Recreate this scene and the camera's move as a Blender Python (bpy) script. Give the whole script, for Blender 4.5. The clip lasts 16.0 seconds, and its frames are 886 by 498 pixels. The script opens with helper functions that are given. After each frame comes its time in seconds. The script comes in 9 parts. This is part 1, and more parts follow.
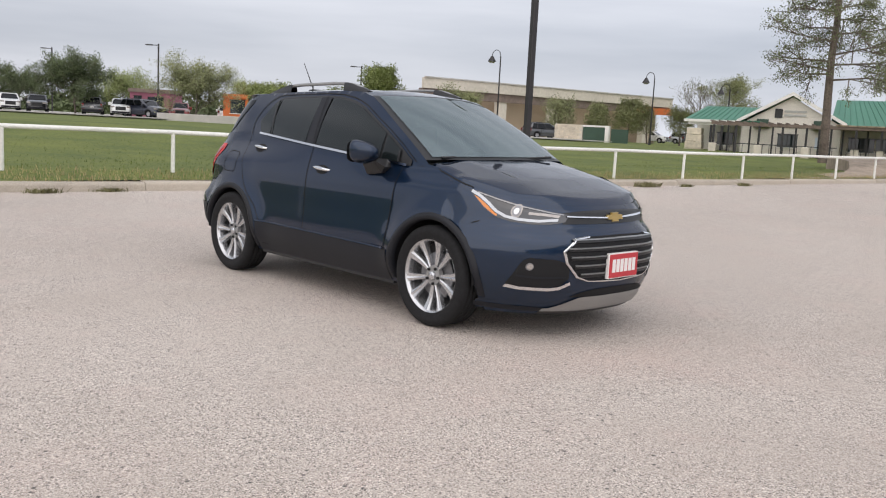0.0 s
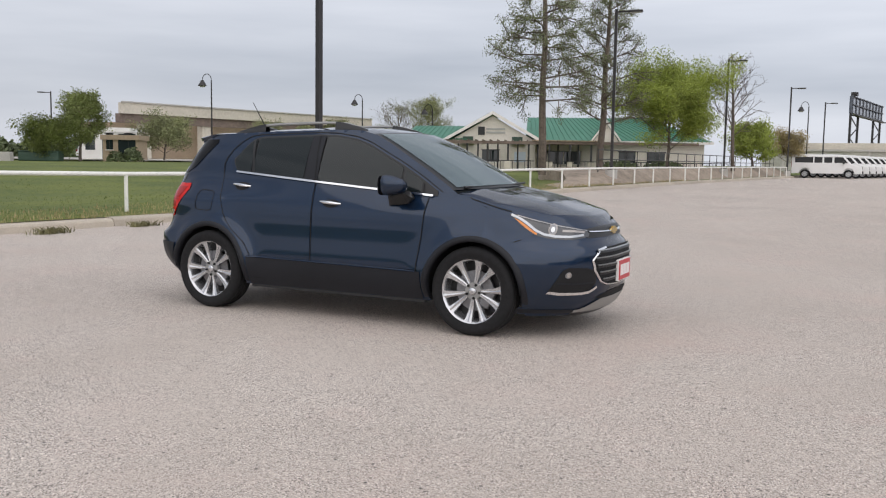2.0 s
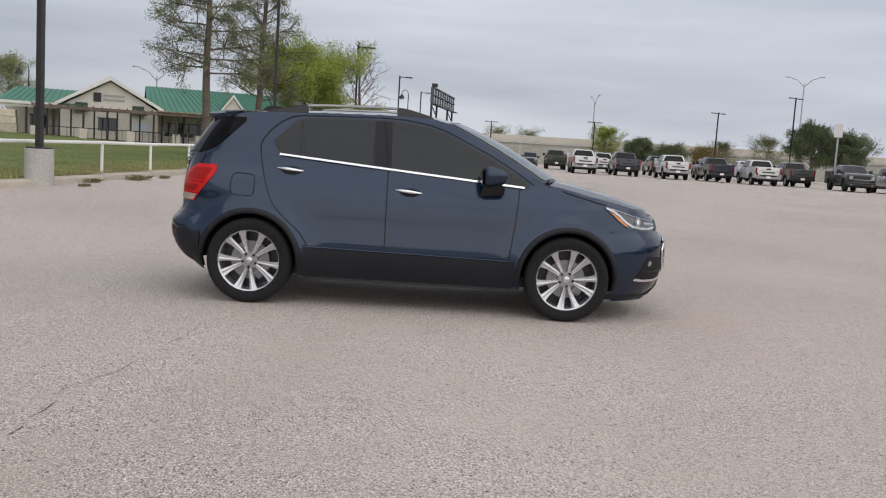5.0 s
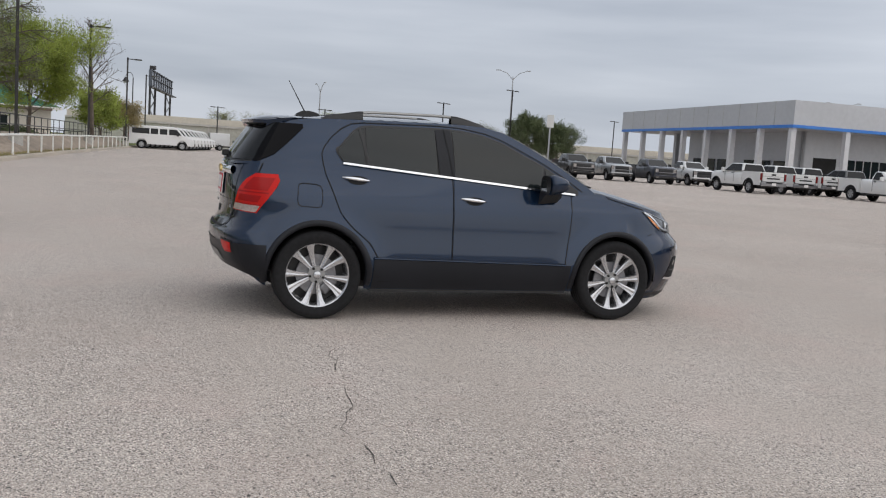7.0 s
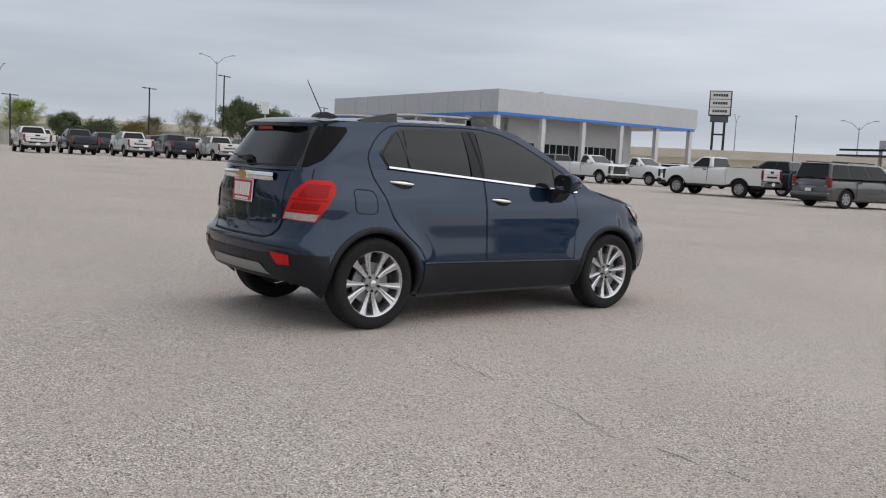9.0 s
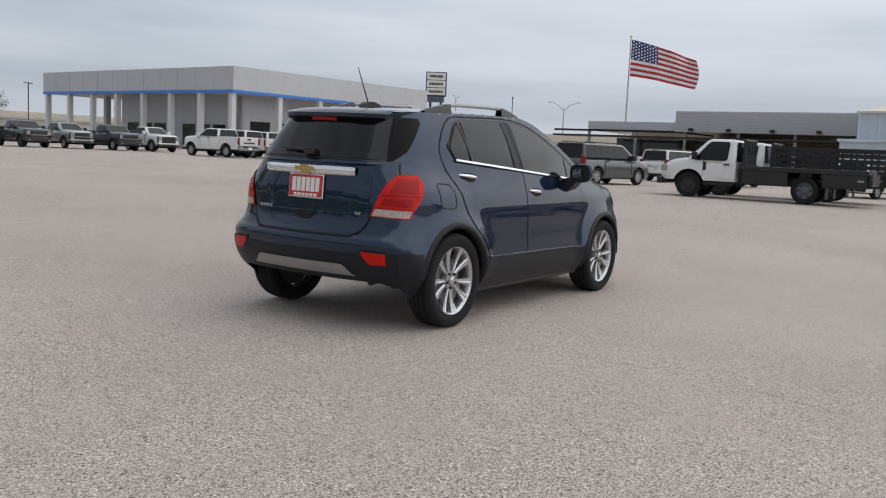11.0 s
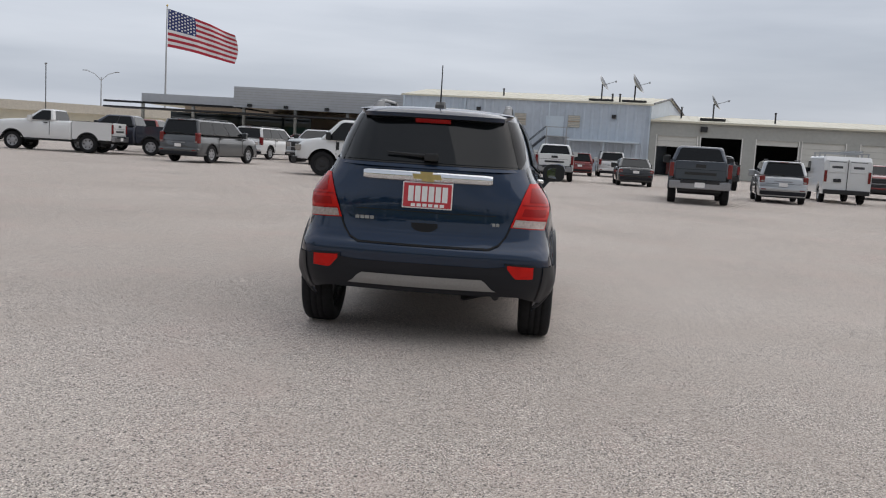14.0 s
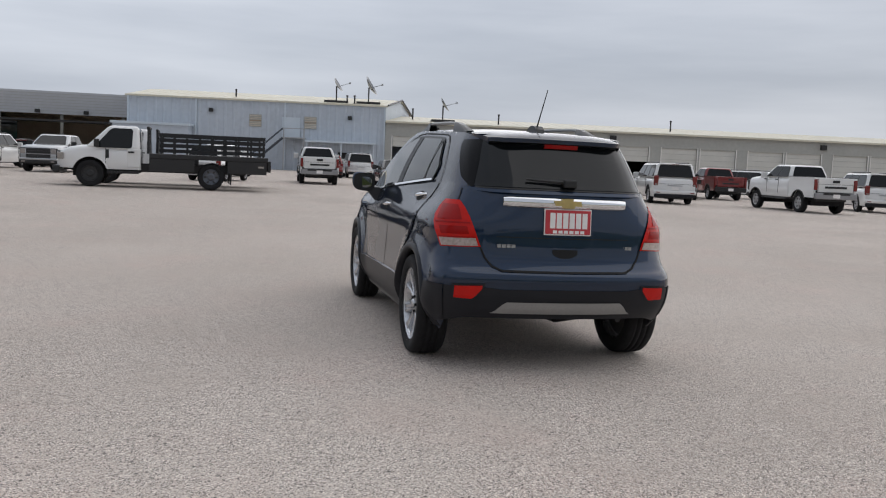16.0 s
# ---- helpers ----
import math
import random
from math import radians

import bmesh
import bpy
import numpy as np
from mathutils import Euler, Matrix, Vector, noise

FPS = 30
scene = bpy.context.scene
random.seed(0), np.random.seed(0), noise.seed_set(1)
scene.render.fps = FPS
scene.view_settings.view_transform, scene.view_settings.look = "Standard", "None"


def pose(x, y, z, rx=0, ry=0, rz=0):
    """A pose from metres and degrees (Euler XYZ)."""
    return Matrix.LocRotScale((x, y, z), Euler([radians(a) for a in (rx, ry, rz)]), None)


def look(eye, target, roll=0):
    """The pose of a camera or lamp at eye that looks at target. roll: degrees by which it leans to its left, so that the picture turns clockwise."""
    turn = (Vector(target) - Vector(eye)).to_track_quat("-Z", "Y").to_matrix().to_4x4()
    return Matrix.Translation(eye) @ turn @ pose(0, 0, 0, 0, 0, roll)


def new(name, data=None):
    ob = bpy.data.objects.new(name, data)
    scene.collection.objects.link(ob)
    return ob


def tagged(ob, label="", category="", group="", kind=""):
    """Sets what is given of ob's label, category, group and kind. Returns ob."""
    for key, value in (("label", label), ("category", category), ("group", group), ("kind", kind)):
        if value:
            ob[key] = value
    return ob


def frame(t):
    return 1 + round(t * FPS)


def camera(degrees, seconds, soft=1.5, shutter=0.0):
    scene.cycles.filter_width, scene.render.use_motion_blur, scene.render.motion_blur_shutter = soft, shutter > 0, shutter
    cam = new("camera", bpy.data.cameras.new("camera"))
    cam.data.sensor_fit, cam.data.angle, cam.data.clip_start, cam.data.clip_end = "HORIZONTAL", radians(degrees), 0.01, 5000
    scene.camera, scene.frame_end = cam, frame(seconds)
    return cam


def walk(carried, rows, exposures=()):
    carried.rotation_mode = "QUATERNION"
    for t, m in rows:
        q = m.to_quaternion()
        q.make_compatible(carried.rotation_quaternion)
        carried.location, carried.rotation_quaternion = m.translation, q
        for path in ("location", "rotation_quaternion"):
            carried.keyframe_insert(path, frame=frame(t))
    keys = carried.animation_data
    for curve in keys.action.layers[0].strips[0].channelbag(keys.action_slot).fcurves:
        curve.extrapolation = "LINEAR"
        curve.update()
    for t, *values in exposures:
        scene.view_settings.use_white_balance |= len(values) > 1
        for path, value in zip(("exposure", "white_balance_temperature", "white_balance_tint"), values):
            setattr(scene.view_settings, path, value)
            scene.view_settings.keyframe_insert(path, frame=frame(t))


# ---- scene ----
cam = camera(53.0, 16.0, soft=1.15)
PATH = [
    (0, (5.537, -4.857, 1.308), (4.11, -3.481, 1.041), 3.0),
    (0.5, (5.312, -5.459, 1.317), (4.02, -3.95, 1.083), 1.6),
    (1, (4.974, -6.006, 1.322), (3.797, -4.402, 1.114), 1.1),
    (1.5, (4.561, -6.517, 1.321), (3.539, -4.808, 1.134), 0.6),
    (2, (4.061, -6.918, 1.32), (3.171, -5.138, 1.122), 0.9),
    (2.5, (3.469, -7.281, 1.327), (2.729, -5.432, 1.139), 0.6),
    (3, (2.864, -7.536, 1.315), (2.276, -5.635, 1.114), 0.9),
    (3.5, (2.205, -7.712, 1.302), (1.744, -5.777, 1.091), 1.1),
    (4, (1.552, -7.838, 1.301), (1.22, -5.878, 1.082), 1.0),
    (4.5, (0.878, -7.892, 1.29), (0.721, -5.909, 1.082), 2.7),
    (5, (0.207, -7.924, 1.293), (0.225, -5.936, 1.077), 3.6),
    (7.5, (-3.197, -7.326, 1.297), (-2.362, -5.52, 1.091), 3.2),
    (8, (-3.785, -7.069, 1.268), (-2.761, -5.364, 1.06), 2.7),
    (8.5, (-4.36, -6.699, 1.275), (-3.233, -5.059, 1.073), 2.9),
    (11, (-6.594, -4.314, 1.25), (-4.942, -3.207, 1.034), 2.6),
    (11.5, (-6.867, -3.733, 1.245), (-5.141, -2.745, 1.033), 3.3),
    (12, (-7.168, -3.139, 1.245), (-5.359, -2.314, 1.028), 3.7),
    (12.5, (-7.347, -2.512, 1.245), (-5.481, -1.831, 1.016), 3.3),
    (13, (-7.473, -1.868, 1.248), (-5.55, -1.375, 1.009), 3.5),
    (13.5, (-7.584, -1.232, 1.271), (-5.622, -0.933, 1.028), 3.4),
    (14, (-7.579, -0.544, 1.27), (-5.596, -0.403, 1.049), 3.3),
    (14.5, (-7.557, 0.113, 1.283), (-5.568, 0.153, 1.078), 2.7),
    (15, (-7.478, 0.779, 1.288), (-5.492, 0.637, 1.101), 2.4),
    (15.5, (-7.393, 1.428, 1.289), (-5.431, 1.099, 1.083), 2.2),
    (16, (-7.237, 2.109, 1.313), (-5.306, 1.625, 1.123), 2.4),
]
EXPOSURES = [(0.0, 0.47, 6640, 12.5), (1.5, 0.35, 6580, 12), (3.5, 0.22, 6520, 11.5), (5.2, 0.12, 6550, 11.5), (8.0, 0.0, 6440, 9.5), (11.0, 0.0, 6450, 9.5), (16.0, 0.0, 6440, 10.5)]
walk(cam, [(t, look(eye, target, roll)) for t, eye, target, roll in PATH], EXPOSURES)

# ---- world and sun: a bright overcast day ----
world = bpy.data.worlds.new("overcast_sky")
scene.world = world
world.use_nodes = True
wn, wl = world.node_tree.nodes, world.node_tree.links
wn.clear()
w_out = wn.new("ShaderNodeOutputWorld")
w_bg = wn.new("ShaderNodeBackground")
w_sky = wn.new("ShaderNodeTexSky")
w_sky.sky_type, w_sky.sun_disc = "NISHITA", False
SUN_HIGH, SUN_TURN = radians(46), radians(150)
w_sky.sun_elevation, w_sky.sun_rotation = SUN_HIGH, SUN_TURN
w_sky.dust_density = 3.0
w_dim = wn.new("ShaderNodeMix")
w_dim.data_type = "RGBA"
w_dim.blend_type = "MULTIPLY"
w_dim.inputs[0].default_value = 1.0
w_dim.inputs[7].default_value = (0.09, 0.09, 0.09, 1)
wl.new(w_sky.outputs[0], w_dim.inputs[6])
w_co = wn.new("ShaderNodeTexCoord")
w_map = wn.new("ShaderNodeMapping")
w_map.inputs["Location"].default_value = (50.56, -54.519, 44.385)
w_map.inputs["Scale"].default_value = (0.9, 0.9, 7.5)
wl.new(w_co.outputs["Generated"], w_map.inputs[0])
w_n1 = wn.new("ShaderNodeTexNoise")
w_n1.inputs["Scale"].default_value, w_n1.inputs["Detail"].default_value, w_n1.inputs["Roughness"].default_value = 1.3, 6, 0.5
w_n1.inputs["Distortion"].default_value = 0.0
wl.new(w_map.outputs[0], w_n1.inputs["Vector"])
w_ramp = wn.new("ShaderNodeValToRGB")
w_ramp.color_ramp.elements[0].position, w_ramp.color_ramp.elements[0].color = 0.30, (0.425, 0.465, 0.535, 1)
w_ramp.color_ramp.elements[1].position, w_ramp.color_ramp.elements[1].color = 0.62, (0.695, 0.730, 0.795, 1)
wl.new(w_n1.outputs[0], w_ramp.inputs[0])
w_mix = wn.new("ShaderNodeMix")
w_mix.data_type = "RGBA"
w_mix.inputs[0].default_value = 0.88
wl.new(w_dim.outputs[2], w_mix.inputs[6])
wl.new(w_ramp.outputs[0], w_mix.inputs[7])
# the cloud is a little thinner towards the north-east
w_side = wn.new("ShaderNodeVectorMath")
w_side.operation = "DOT_PRODUCT"
w_side.inputs[1].default_value = (0.14, 0.055, 0.0)
wl.new(w_co.outputs["Generated"], w_side.inputs[0])
w_plus = wn.new("ShaderNodeMath")
w_plus.inputs[1].default_value = 1.0
wl.new(w_side.outputs["Value"], w_plus.inputs[0])
w_tilt = wn.new("ShaderNodeVectorMath")
w_tilt.operation = "SCALE"
wl.new(w_mix.outputs[2], w_tilt.inputs[0])
wl.new(w_plus.outputs[0], w_tilt.inputs["Scale"])
wl.new(w_tilt.outputs[0], w_bg.inputs[0])
w_bg.inputs[1].default_value = 0.95
wl.new(w_bg.outputs[0], w_out.inputs[0])

sun = new("sun", bpy.data.lights.new("sun", "SUN"))
sun.data.energy, sun.data.angle, sun.data.color = 1.38, radians(115), (1.0, 0.955, 0.90)
sun.matrix_world = look((0, 0, 60), (math.sin(SUN_TURN) * -40, math.cos(SUN_TURN) * -40, 60 - 40 * math.tan(SUN_HIGH)))


# ---- materials ----
def surface(name, base, rough=0.6, metal=0.0, vary=0.12, grain=30.0, broad=0.8, bump=0.0, coat=0.0, island=0.0, spec=0.5, tint=None):
    """A plain surface with variation at two scales, in metres."""
    m = bpy.data.materials.new(name)
    m.use_nodes = True
    n, l = m.node_tree.nodes, m.node_tree.links
    b = n["Principled BSDF"]
    b.inputs["Roughness"].default_value, b.inputs["Metallic"].default_value = rough, metal
    b.inputs["Coat Weight"].default_value, b.inputs["Coat Roughness"].default_value = coat, 0.04
    b.inputs["Specular IOR Level"].default_value = spec
    co = n.new("ShaderNodeTexCoord")
    fine, wide = n.new("ShaderNodeTexNoise"), n.new("ShaderNodeTexNoise")
    fine.inputs["Scale"].default_value, fine.inputs["Detail"].default_value = grain, 4
    wide.inputs["Scale"].default_value, wide.inputs["Detail"].default_value = broad, 5
    for t in (fine, wide):
        l.new(co.outputs["Object"], t.inputs["Vector"])
    total = n.new("ShaderNodeMath")
    total.operation = "ADD"
    l.new(fine.outputs[0], total.inputs[0])
    l.new(wide.outputs[0], total.inputs[1])
    value = total.outputs[0]
    if island:
        info = n.new("ShaderNodeObjectInfo")
        scale = n.new("ShaderNodeMath")
        scale.operation, scale.inputs[1].default_value = "MULTIPLY_ADD", island
        l.new(info.outputs["Random"], scale.inputs[0])
        l.new(value, scale.inputs[2])
        value = scale.outputs[0]
    ramp = n.new("ShaderNodeMapRange")
    ramp.inputs["From Min"].default_value, ramp.inputs["From Max"].default_value = 0.7, 1.3 + island
    ramp.inputs["To Min"].default_value, ramp.inputs["To Max"].default_value = 0.0, 1.0
    l.new(value, ramp.inputs["Value"])
    mix = n.new("ShaderNodeMix")
    mix.data_type = "RGBA"
    dark = tint or tuple(c * (1 - vary) for c in base)
    light = tuple(min(1.0, c * (1 + vary)) for c in base)
    mix.inputs[6].default_value, mix.inputs[7].default_value = (*dark, 1), (*light, 1)
    l.new(ramp.outputs[0], mix.inputs[0])
    l.new(mix.outputs[2], b.inputs["Base Color"])
    if bump:
        bu = n.new("ShaderNodeBump")
        bu.inputs["Strength"].default_value, bu.inputs["Distance"].default_value = 0.6, bump
        l.new(fine.outputs[0], bu.inputs["Height"])
        l.new(bu.outputs[0], b.inputs["Normal"])
    return m


def paint(name, base, flake=0.0, vary=0.04):
    m = surface(name, base, rough=0.32, metal=flake, vary=vary, grain=900, broad=1.5, coat=1.0)
    return m


def glass(name, colour, clear, film=0.0, ior=1.5):
    """Window glass: a mirror-smooth skin over a tinted, partly see-through pane."""
    m = bpy.data.materials.new(name)
    m.use_nodes = True
    n, l = m.node_tree.nodes, m.node_tree.links
    b = n["Principled BSDF"]
    b.inputs["Base Color"].default_value = (*colour, 1)
    b.inputs["Roughness"].default_value, b.inputs["IOR"].default_value = 0.02, ior
    b.inputs["Metallic"].default_value = film
    see = n.new("ShaderNodeBsdfTransparent")
    see.inputs[0].default_value = (0.75, 0.82, 0.82, 1)
    mix = n.new("ShaderNodeMixShader")
    mix.inputs[0].default_value = clear
    l.new(b.outputs[0], mix.inputs[1])
    l.new(see.outputs[0], mix.inputs[2])
    l.new(mix.outputs[0], n["Material Output"].inputs[0])
    return m


def chip_seal(name):
    """Old pale chip-seal paving: stones of a centimetre, worn lighter and stained in broad patches."""
    m = bpy.data.materials.new(name)
    m.use_nodes = True
    n, l = m.node_tree.nodes, m.node_tree.links
    b = n["Principled BSDF"]
    b.inputs["Roughness"].default_value = 0.88
    co = n.new("ShaderNodeTexCoord")

    def noise_at(scale, detail=4, rough=0.55):
        t = n.new("ShaderNodeTexNoise")
        t.inputs["Scale"].default_value, t.inputs["Detail"].default_value, t.inputs["Roughness"].default_value = scale, detail, rough
        l.new(co.outputs["Object"], t.inputs["Vector"])
        return t.outputs[0]

    def mix_of(a, c, factor, kind="MIX"):
        x = n.new("ShaderNodeMix")
        x.data_type, x.blend_type = "RGBA", kind
        for sock, v in ((6, a), (7, c), (0, factor)):
            if isinstance(v, (tuple, float)):
                x.inputs[sock].default_value = v
            else:
                l.new(v, x.inputs[sock])
        return x.outputs[2]

    def ranged(v, lo, hi, a=0.0, c=1.0):
        r = n.new("ShaderNodeMapRange")
        for k, x in (("From Min", lo), ("From Max", hi), ("To Min", a), ("To Max", c)):
            r.inputs[k].default_value = x
        l.new(v, r.inputs["Value"])
        return r.outputs[0]

    def times(p, q):
        x = n.new("ShaderNodeMath")
        x.operation = "MULTIPLY"
        l.new(p, x.inputs[0])
        l.new(q, x.inputs[1])
        return x.outputs[0]

    def stones(scale):
        v = n.new("ShaderNodeTexVoronoi")
        v.inputs["Scale"].default_value = scale
        l.new(co.outputs["Object"], v.inputs["Vector"])
        c = n.new("ShaderNodeSeparateColor")
        l.new(v.outputs["Color"], c.inputs[0])
        return v, c

    cells, stone = stones(172)
    big, speck = stones(34)
    # chips stand out where the binder has worn away, and are filled with dust elsewhere
    worn = ranged(noise_at(0.9, 6, 0.65), 0.34, 0.60, 0.50, 1.05)
    place = n.new("ShaderNodeSeparateXYZ")
    l.new(co.outputs["Object"], place.inputs[0])
    worn = times(worn, ranged(place.outputs[0], -3.5, 3.0, 1.22, 0.92))
    base = mix_of((0.436, 0.372, 0.322, 1), (0.565, 0.491, 0.432, 1), ranged(noise_at(0.22, 6), 0.35, 0.68))
    base = mix_of(base, (0.555, 0.43, 0.375, 1), ranged(noise_at(0.55, 5), 0.50, 0.72, 0, 0.62))
    base = mix_of(base, (0.58, 0.44, 0.388, 1), ranged(noise_at(2.1, 5), 0.58, 0.74, 0, 0.45))
    base = mix_of(base, (0.65, 0.58, 0.52, 1), ranged(noise_at(0.13, 7, 0.6), 0.56, 0.72, 0, 0.45))
    base = mix_of(base, (0.31, 0.268, 0.236, 1), ranged(noise_at(0.34, 7, 0.7), 0.60, 0.74, 0, 0.25))
    base = mix_of(base, (0.085, 0.072, 0.064, 1), times(ranged(stone.outputs[0], 0.62, 0.88, 0, 0.95), worn))
    base = mix_of(base, (0.92, 0.84, 0.76, 1), times(ranged(stone.outputs[1], 0.60, 0.95, 0, 0.85), worn))
    base = mix_of(base, (0.09, 0.08, 0.075, 1), times(ranged(noise_at(230, 3), 0.56, 0.66, 0, 0.88), worn))
    base = mix_of(base, (0.035, 0.032, 0.03, 1), times(ranged(speck.outputs[0], 0.975, 0.978, 0, 0.85), ranged(big.outputs["Distance"], 0.24, 0.34, 1.0, 0.0)))
    l.new(base, b.inputs["Base Color"])
    bu = n.new("ShaderNodeBump")
    bu.inputs["Strength"].default_value, bu.inputs["Distance"].default_value = 0.6, 0.005
    l.new(cells.outputs["Distance"], bu.inputs["Height"])
    l.new(bu.outputs[0], b.inputs["Normal"])
    return m


M_ground = chip_seal("pale_chip_seal")
M_crack = surface("tarry_crack", (0.05, 0.046, 0.042), 0.9, vary=0.4)
M_worn_line = surface("worn_pale_paint", (0.58, 0.54, 0.49), 0.85, vary=0.25, grain=30, broad=2)
M_kerb = surface("weathered_kerb_concrete", (0.45, 0.395, 0.325), 0.9, vary=0.3, grain=40, broad=1.3, bump=0.004, island=0.3)
M_bank = surface("stained_bank_concrete", (0.315, 0.255, 0.200), 0.9, vary=0.35, grain=5, broad=0.7, bump=0.006)
M_concrete = surface("grey_concrete", (0.46, 0.44, 0.41), 0.88, vary=0.22, grain=25, broad=0.6, bump=0.004)
M_lawn = surface("rough_spring_grass", (0.120, 0.136, 0.024), 0.95, vary=0.35, grain=9, broad=0.35, bump=0.03, tint=(0.055, 0.085, 0.014))
M_blade = surface("green_grass_blades", (0.115, 0.145, 0.028), 0.8, vary=0.4, grain=3, broad=0.6)
M_dry = surface("dry_straw_grass", (0.36, 0.29, 0.15), 0.85, vary=0.35, grain=4, broad=0.7)
M_weed = surface("dark_weeds", (0.15, 0.14, 0.065), 0.85, vary=0.5, grain=8, broad=1)
M_white_pipe = surface("chalky_white_pipe_paint", (0.78, 0.77, 0.73), 0.55, vary=0.1, grain=20)
M_bronze = surface("dark_bronze_metal", (0.035, 0.033, 0.034), 0.45, metal=0.3, vary=0.2)
M_black_metal = surface("black_painted_steel", (0.014, 0.014, 0.015), 0.42, vary=0.3)
M_lens = surface("lamp_lens", (0.42, 0.42, 0.40), 0.3, vary=0.05)
M_bark = surface("grey_brown_bark", (0.13, 0.105, 0.085), 0.95, vary=0.4, grain=14, broad=2, bump=0.02)
M_leaf = surface("new_green_leaves", (0.22, 0.26, 0.085), 0.7, vary=0.45, grain=2.5, broad=0.4)
M_leaf_bright = surface("bright_yellow_green_leaves", (0.215, 0.265, 0.035), 0.7, vary=0.35, grain=2.5, broad=0.4)
M_leaf_olive = surface("olive_leaves", (0.22, 0.235, 0.105), 0.75, vary=0.45, grain=2.0, broad=0.3)
M_leaf_cypress = surface("dull_green_needles", (0.125, 0.145, 0.062), 0.75, vary=0.45, grain=2.0, broad=0.3)
M_leaf_dark = surface("dark_evergreen_leaves", (0.085, 0.11, 0.045), 0.7, vary=0.5, grain=2.0, broad=0.4)
M_leaf_rust = surface("rusty_new_leaves", (0.26, 0.20, 0.075), 0.75, vary=0.4, grain=2.0, broad=0.4)
M_stucco = surface("cream_stucco", (0.70, 0.66, 0.585), 0.9, vary=0.1, grain=12, broad=0.5)
M_cream_trim = surface("white_trim_boards", (0.78, 0.76, 0.72), 0.6, vary=0.06)
M_green_roof = surface("green_standing_seam_metal", (0.055, 0.20, 0.13), 0.42, metal=0.2, vary=0.12, broad=0.5)
M_limestone = surface("rough_limestone", (0.60, 0.53, 0.42), 0.9, vary=0.3, grain=6, broad=1.2, bump=0.02, island=0.35)
M_green_gate = surface("dark_green_sheet_metal", (0.035, 0.075, 0.05), 0.5, vary=0.15)
M_tan_wall = surface("tan_masonry", (0.40, 0.31, 0.22), 0.9, vary=0.15, grain=6, broad=0.5)
M_pale_wall = surface("pale_precast_concrete", (0.60, 0.55, 0.465), 0.85, vary=0.12, grain=3, broad=0.2)
M_grey_wall = surface("grey_weathered_concrete", (0.41, 0.405, 0.355), 0.9, vary=0.2, grain=2.5, broad=0.25)
M_brown_beam = surface("brown_weathered_girder", (0.19, 0.145, 0.12), 0.75, vary=0.3, grain=3, broad=0.3)
M_orange = surface("orange_stucco", (0.62, 0.16, 0.045), 0.8, vary=0.12)
M_plum = surface("plum_painted_wall", (0.30, 0.105, 0.15), 0.8, vary=0.15)
M_column = surface("light_grey_column_panel", (0.62, 0.62, 0.63), 0.5, vary=0.06, grain=3, broad=0.3)
M_road = surface("pale_road_concrete", (0.42, 0.40, 0.37), 0.9, vary=0.2, grain=4, broad=0.3)
M_blue_metal = surface("pale_blue_ribbed_metal", (0.49, 0.54, 0.60), 0.5, metal=0.15, vary=0.07, grain=2, broad=0.25)
M_blue_trim = surface("pale_blue_metal_trim", (0.58, 0.65, 0.71), 0.45, vary=0.06)
M_grey_panel = surface("silver_grey_composite_panel", (0.50, 0.51, 0.53), 0.45, metal=0.2, vary=0.06, grain=2, broad=0.15)
M_blue_band = surface("bright_blue_band", (0.04, 0.20, 0.62), 0.4, vary=0.08)
M_tan_metal = surface("cream_metal_roof", (0.66, 0.62, 0.50), 0.5, metal=0.1, vary=0.08)
M_garage = surface("warm_grey_metal_siding", (0.40, 0.40, 0.37), 0.6, vary=0.08, grain=3, broad=0.3)
M_roller = surface("ivory_sectional_door", (0.62, 0.61, 0.56), 0.5, vary=0.06)
# near-black stand-in for the shade inside open bays and doorways
M_inside_shade = surface("painted_interior_shade", (0.02, 0.02, 0.02), 0.9, vary=0.3)
M_store_glass = glass("dark_storefront_glass", (0.02, 0.028, 0.03), 0.0)
M_sign_white = surface("off_white_sign_face", (0.68, 0.68, 0.66), 0.4, vary=0.05)
M_ink = surface("black_lettering", (0.02, 0.02, 0.022), 0.5, vary=0.1)
M_flag_red = surface("flag_red_cloth", (0.42, 0.03, 0.05), 0.8, vary=0.15)
M_flag_white = surface("flag_white_cloth", (0.74, 0.73, 0.74), 0.8, vary=0.08)
M_flag_blue = surface("flag_blue_cloth", (0.035, 0.05, 0.16), 0.8, vary=0.15)
M_galv = surface("galvanised_steel", (0.40, 0.41, 0.42), 0.45, metal=0.6, vary=0.12)

M_body = surface("dark_storm_blue_metallic", (0.0086, 0.0228, 0.0525), rough=0.36, metal=0.75, vary=0.06, grain=900, broad=1.5, coat=1.0, spec=0.15)
M_body.node_tree.nodes["Principled BSDF"].inputs["Coat IOR"].default_value = 1.52
M_body.node_tree.nodes["Principled BSDF"].inputs["Coat Roughness"].default_value = 0.045
M_body.node_tree.nodes["Principled BSDF"].inputs["Specular Tint"].default_value = (0.10, 0.16, 0.26, 1)
M_clad = surface("charcoal_moulded_plastic", (0.0145, 0.0155, 0.0195), 0.40, vary=0.15, grain=200, broad=2, spec=0.24)
M_black = surface("satin_black_plastic", (0.012, 0.012, 0.013), 0.4, vary=0.2, grain=120)
# near-black of seams, liners and recesses, also painted where only shade falls
M_gap = surface("shadow_gap_black", (0.004, 0.004, 0.005), 0.8, vary=0.2)
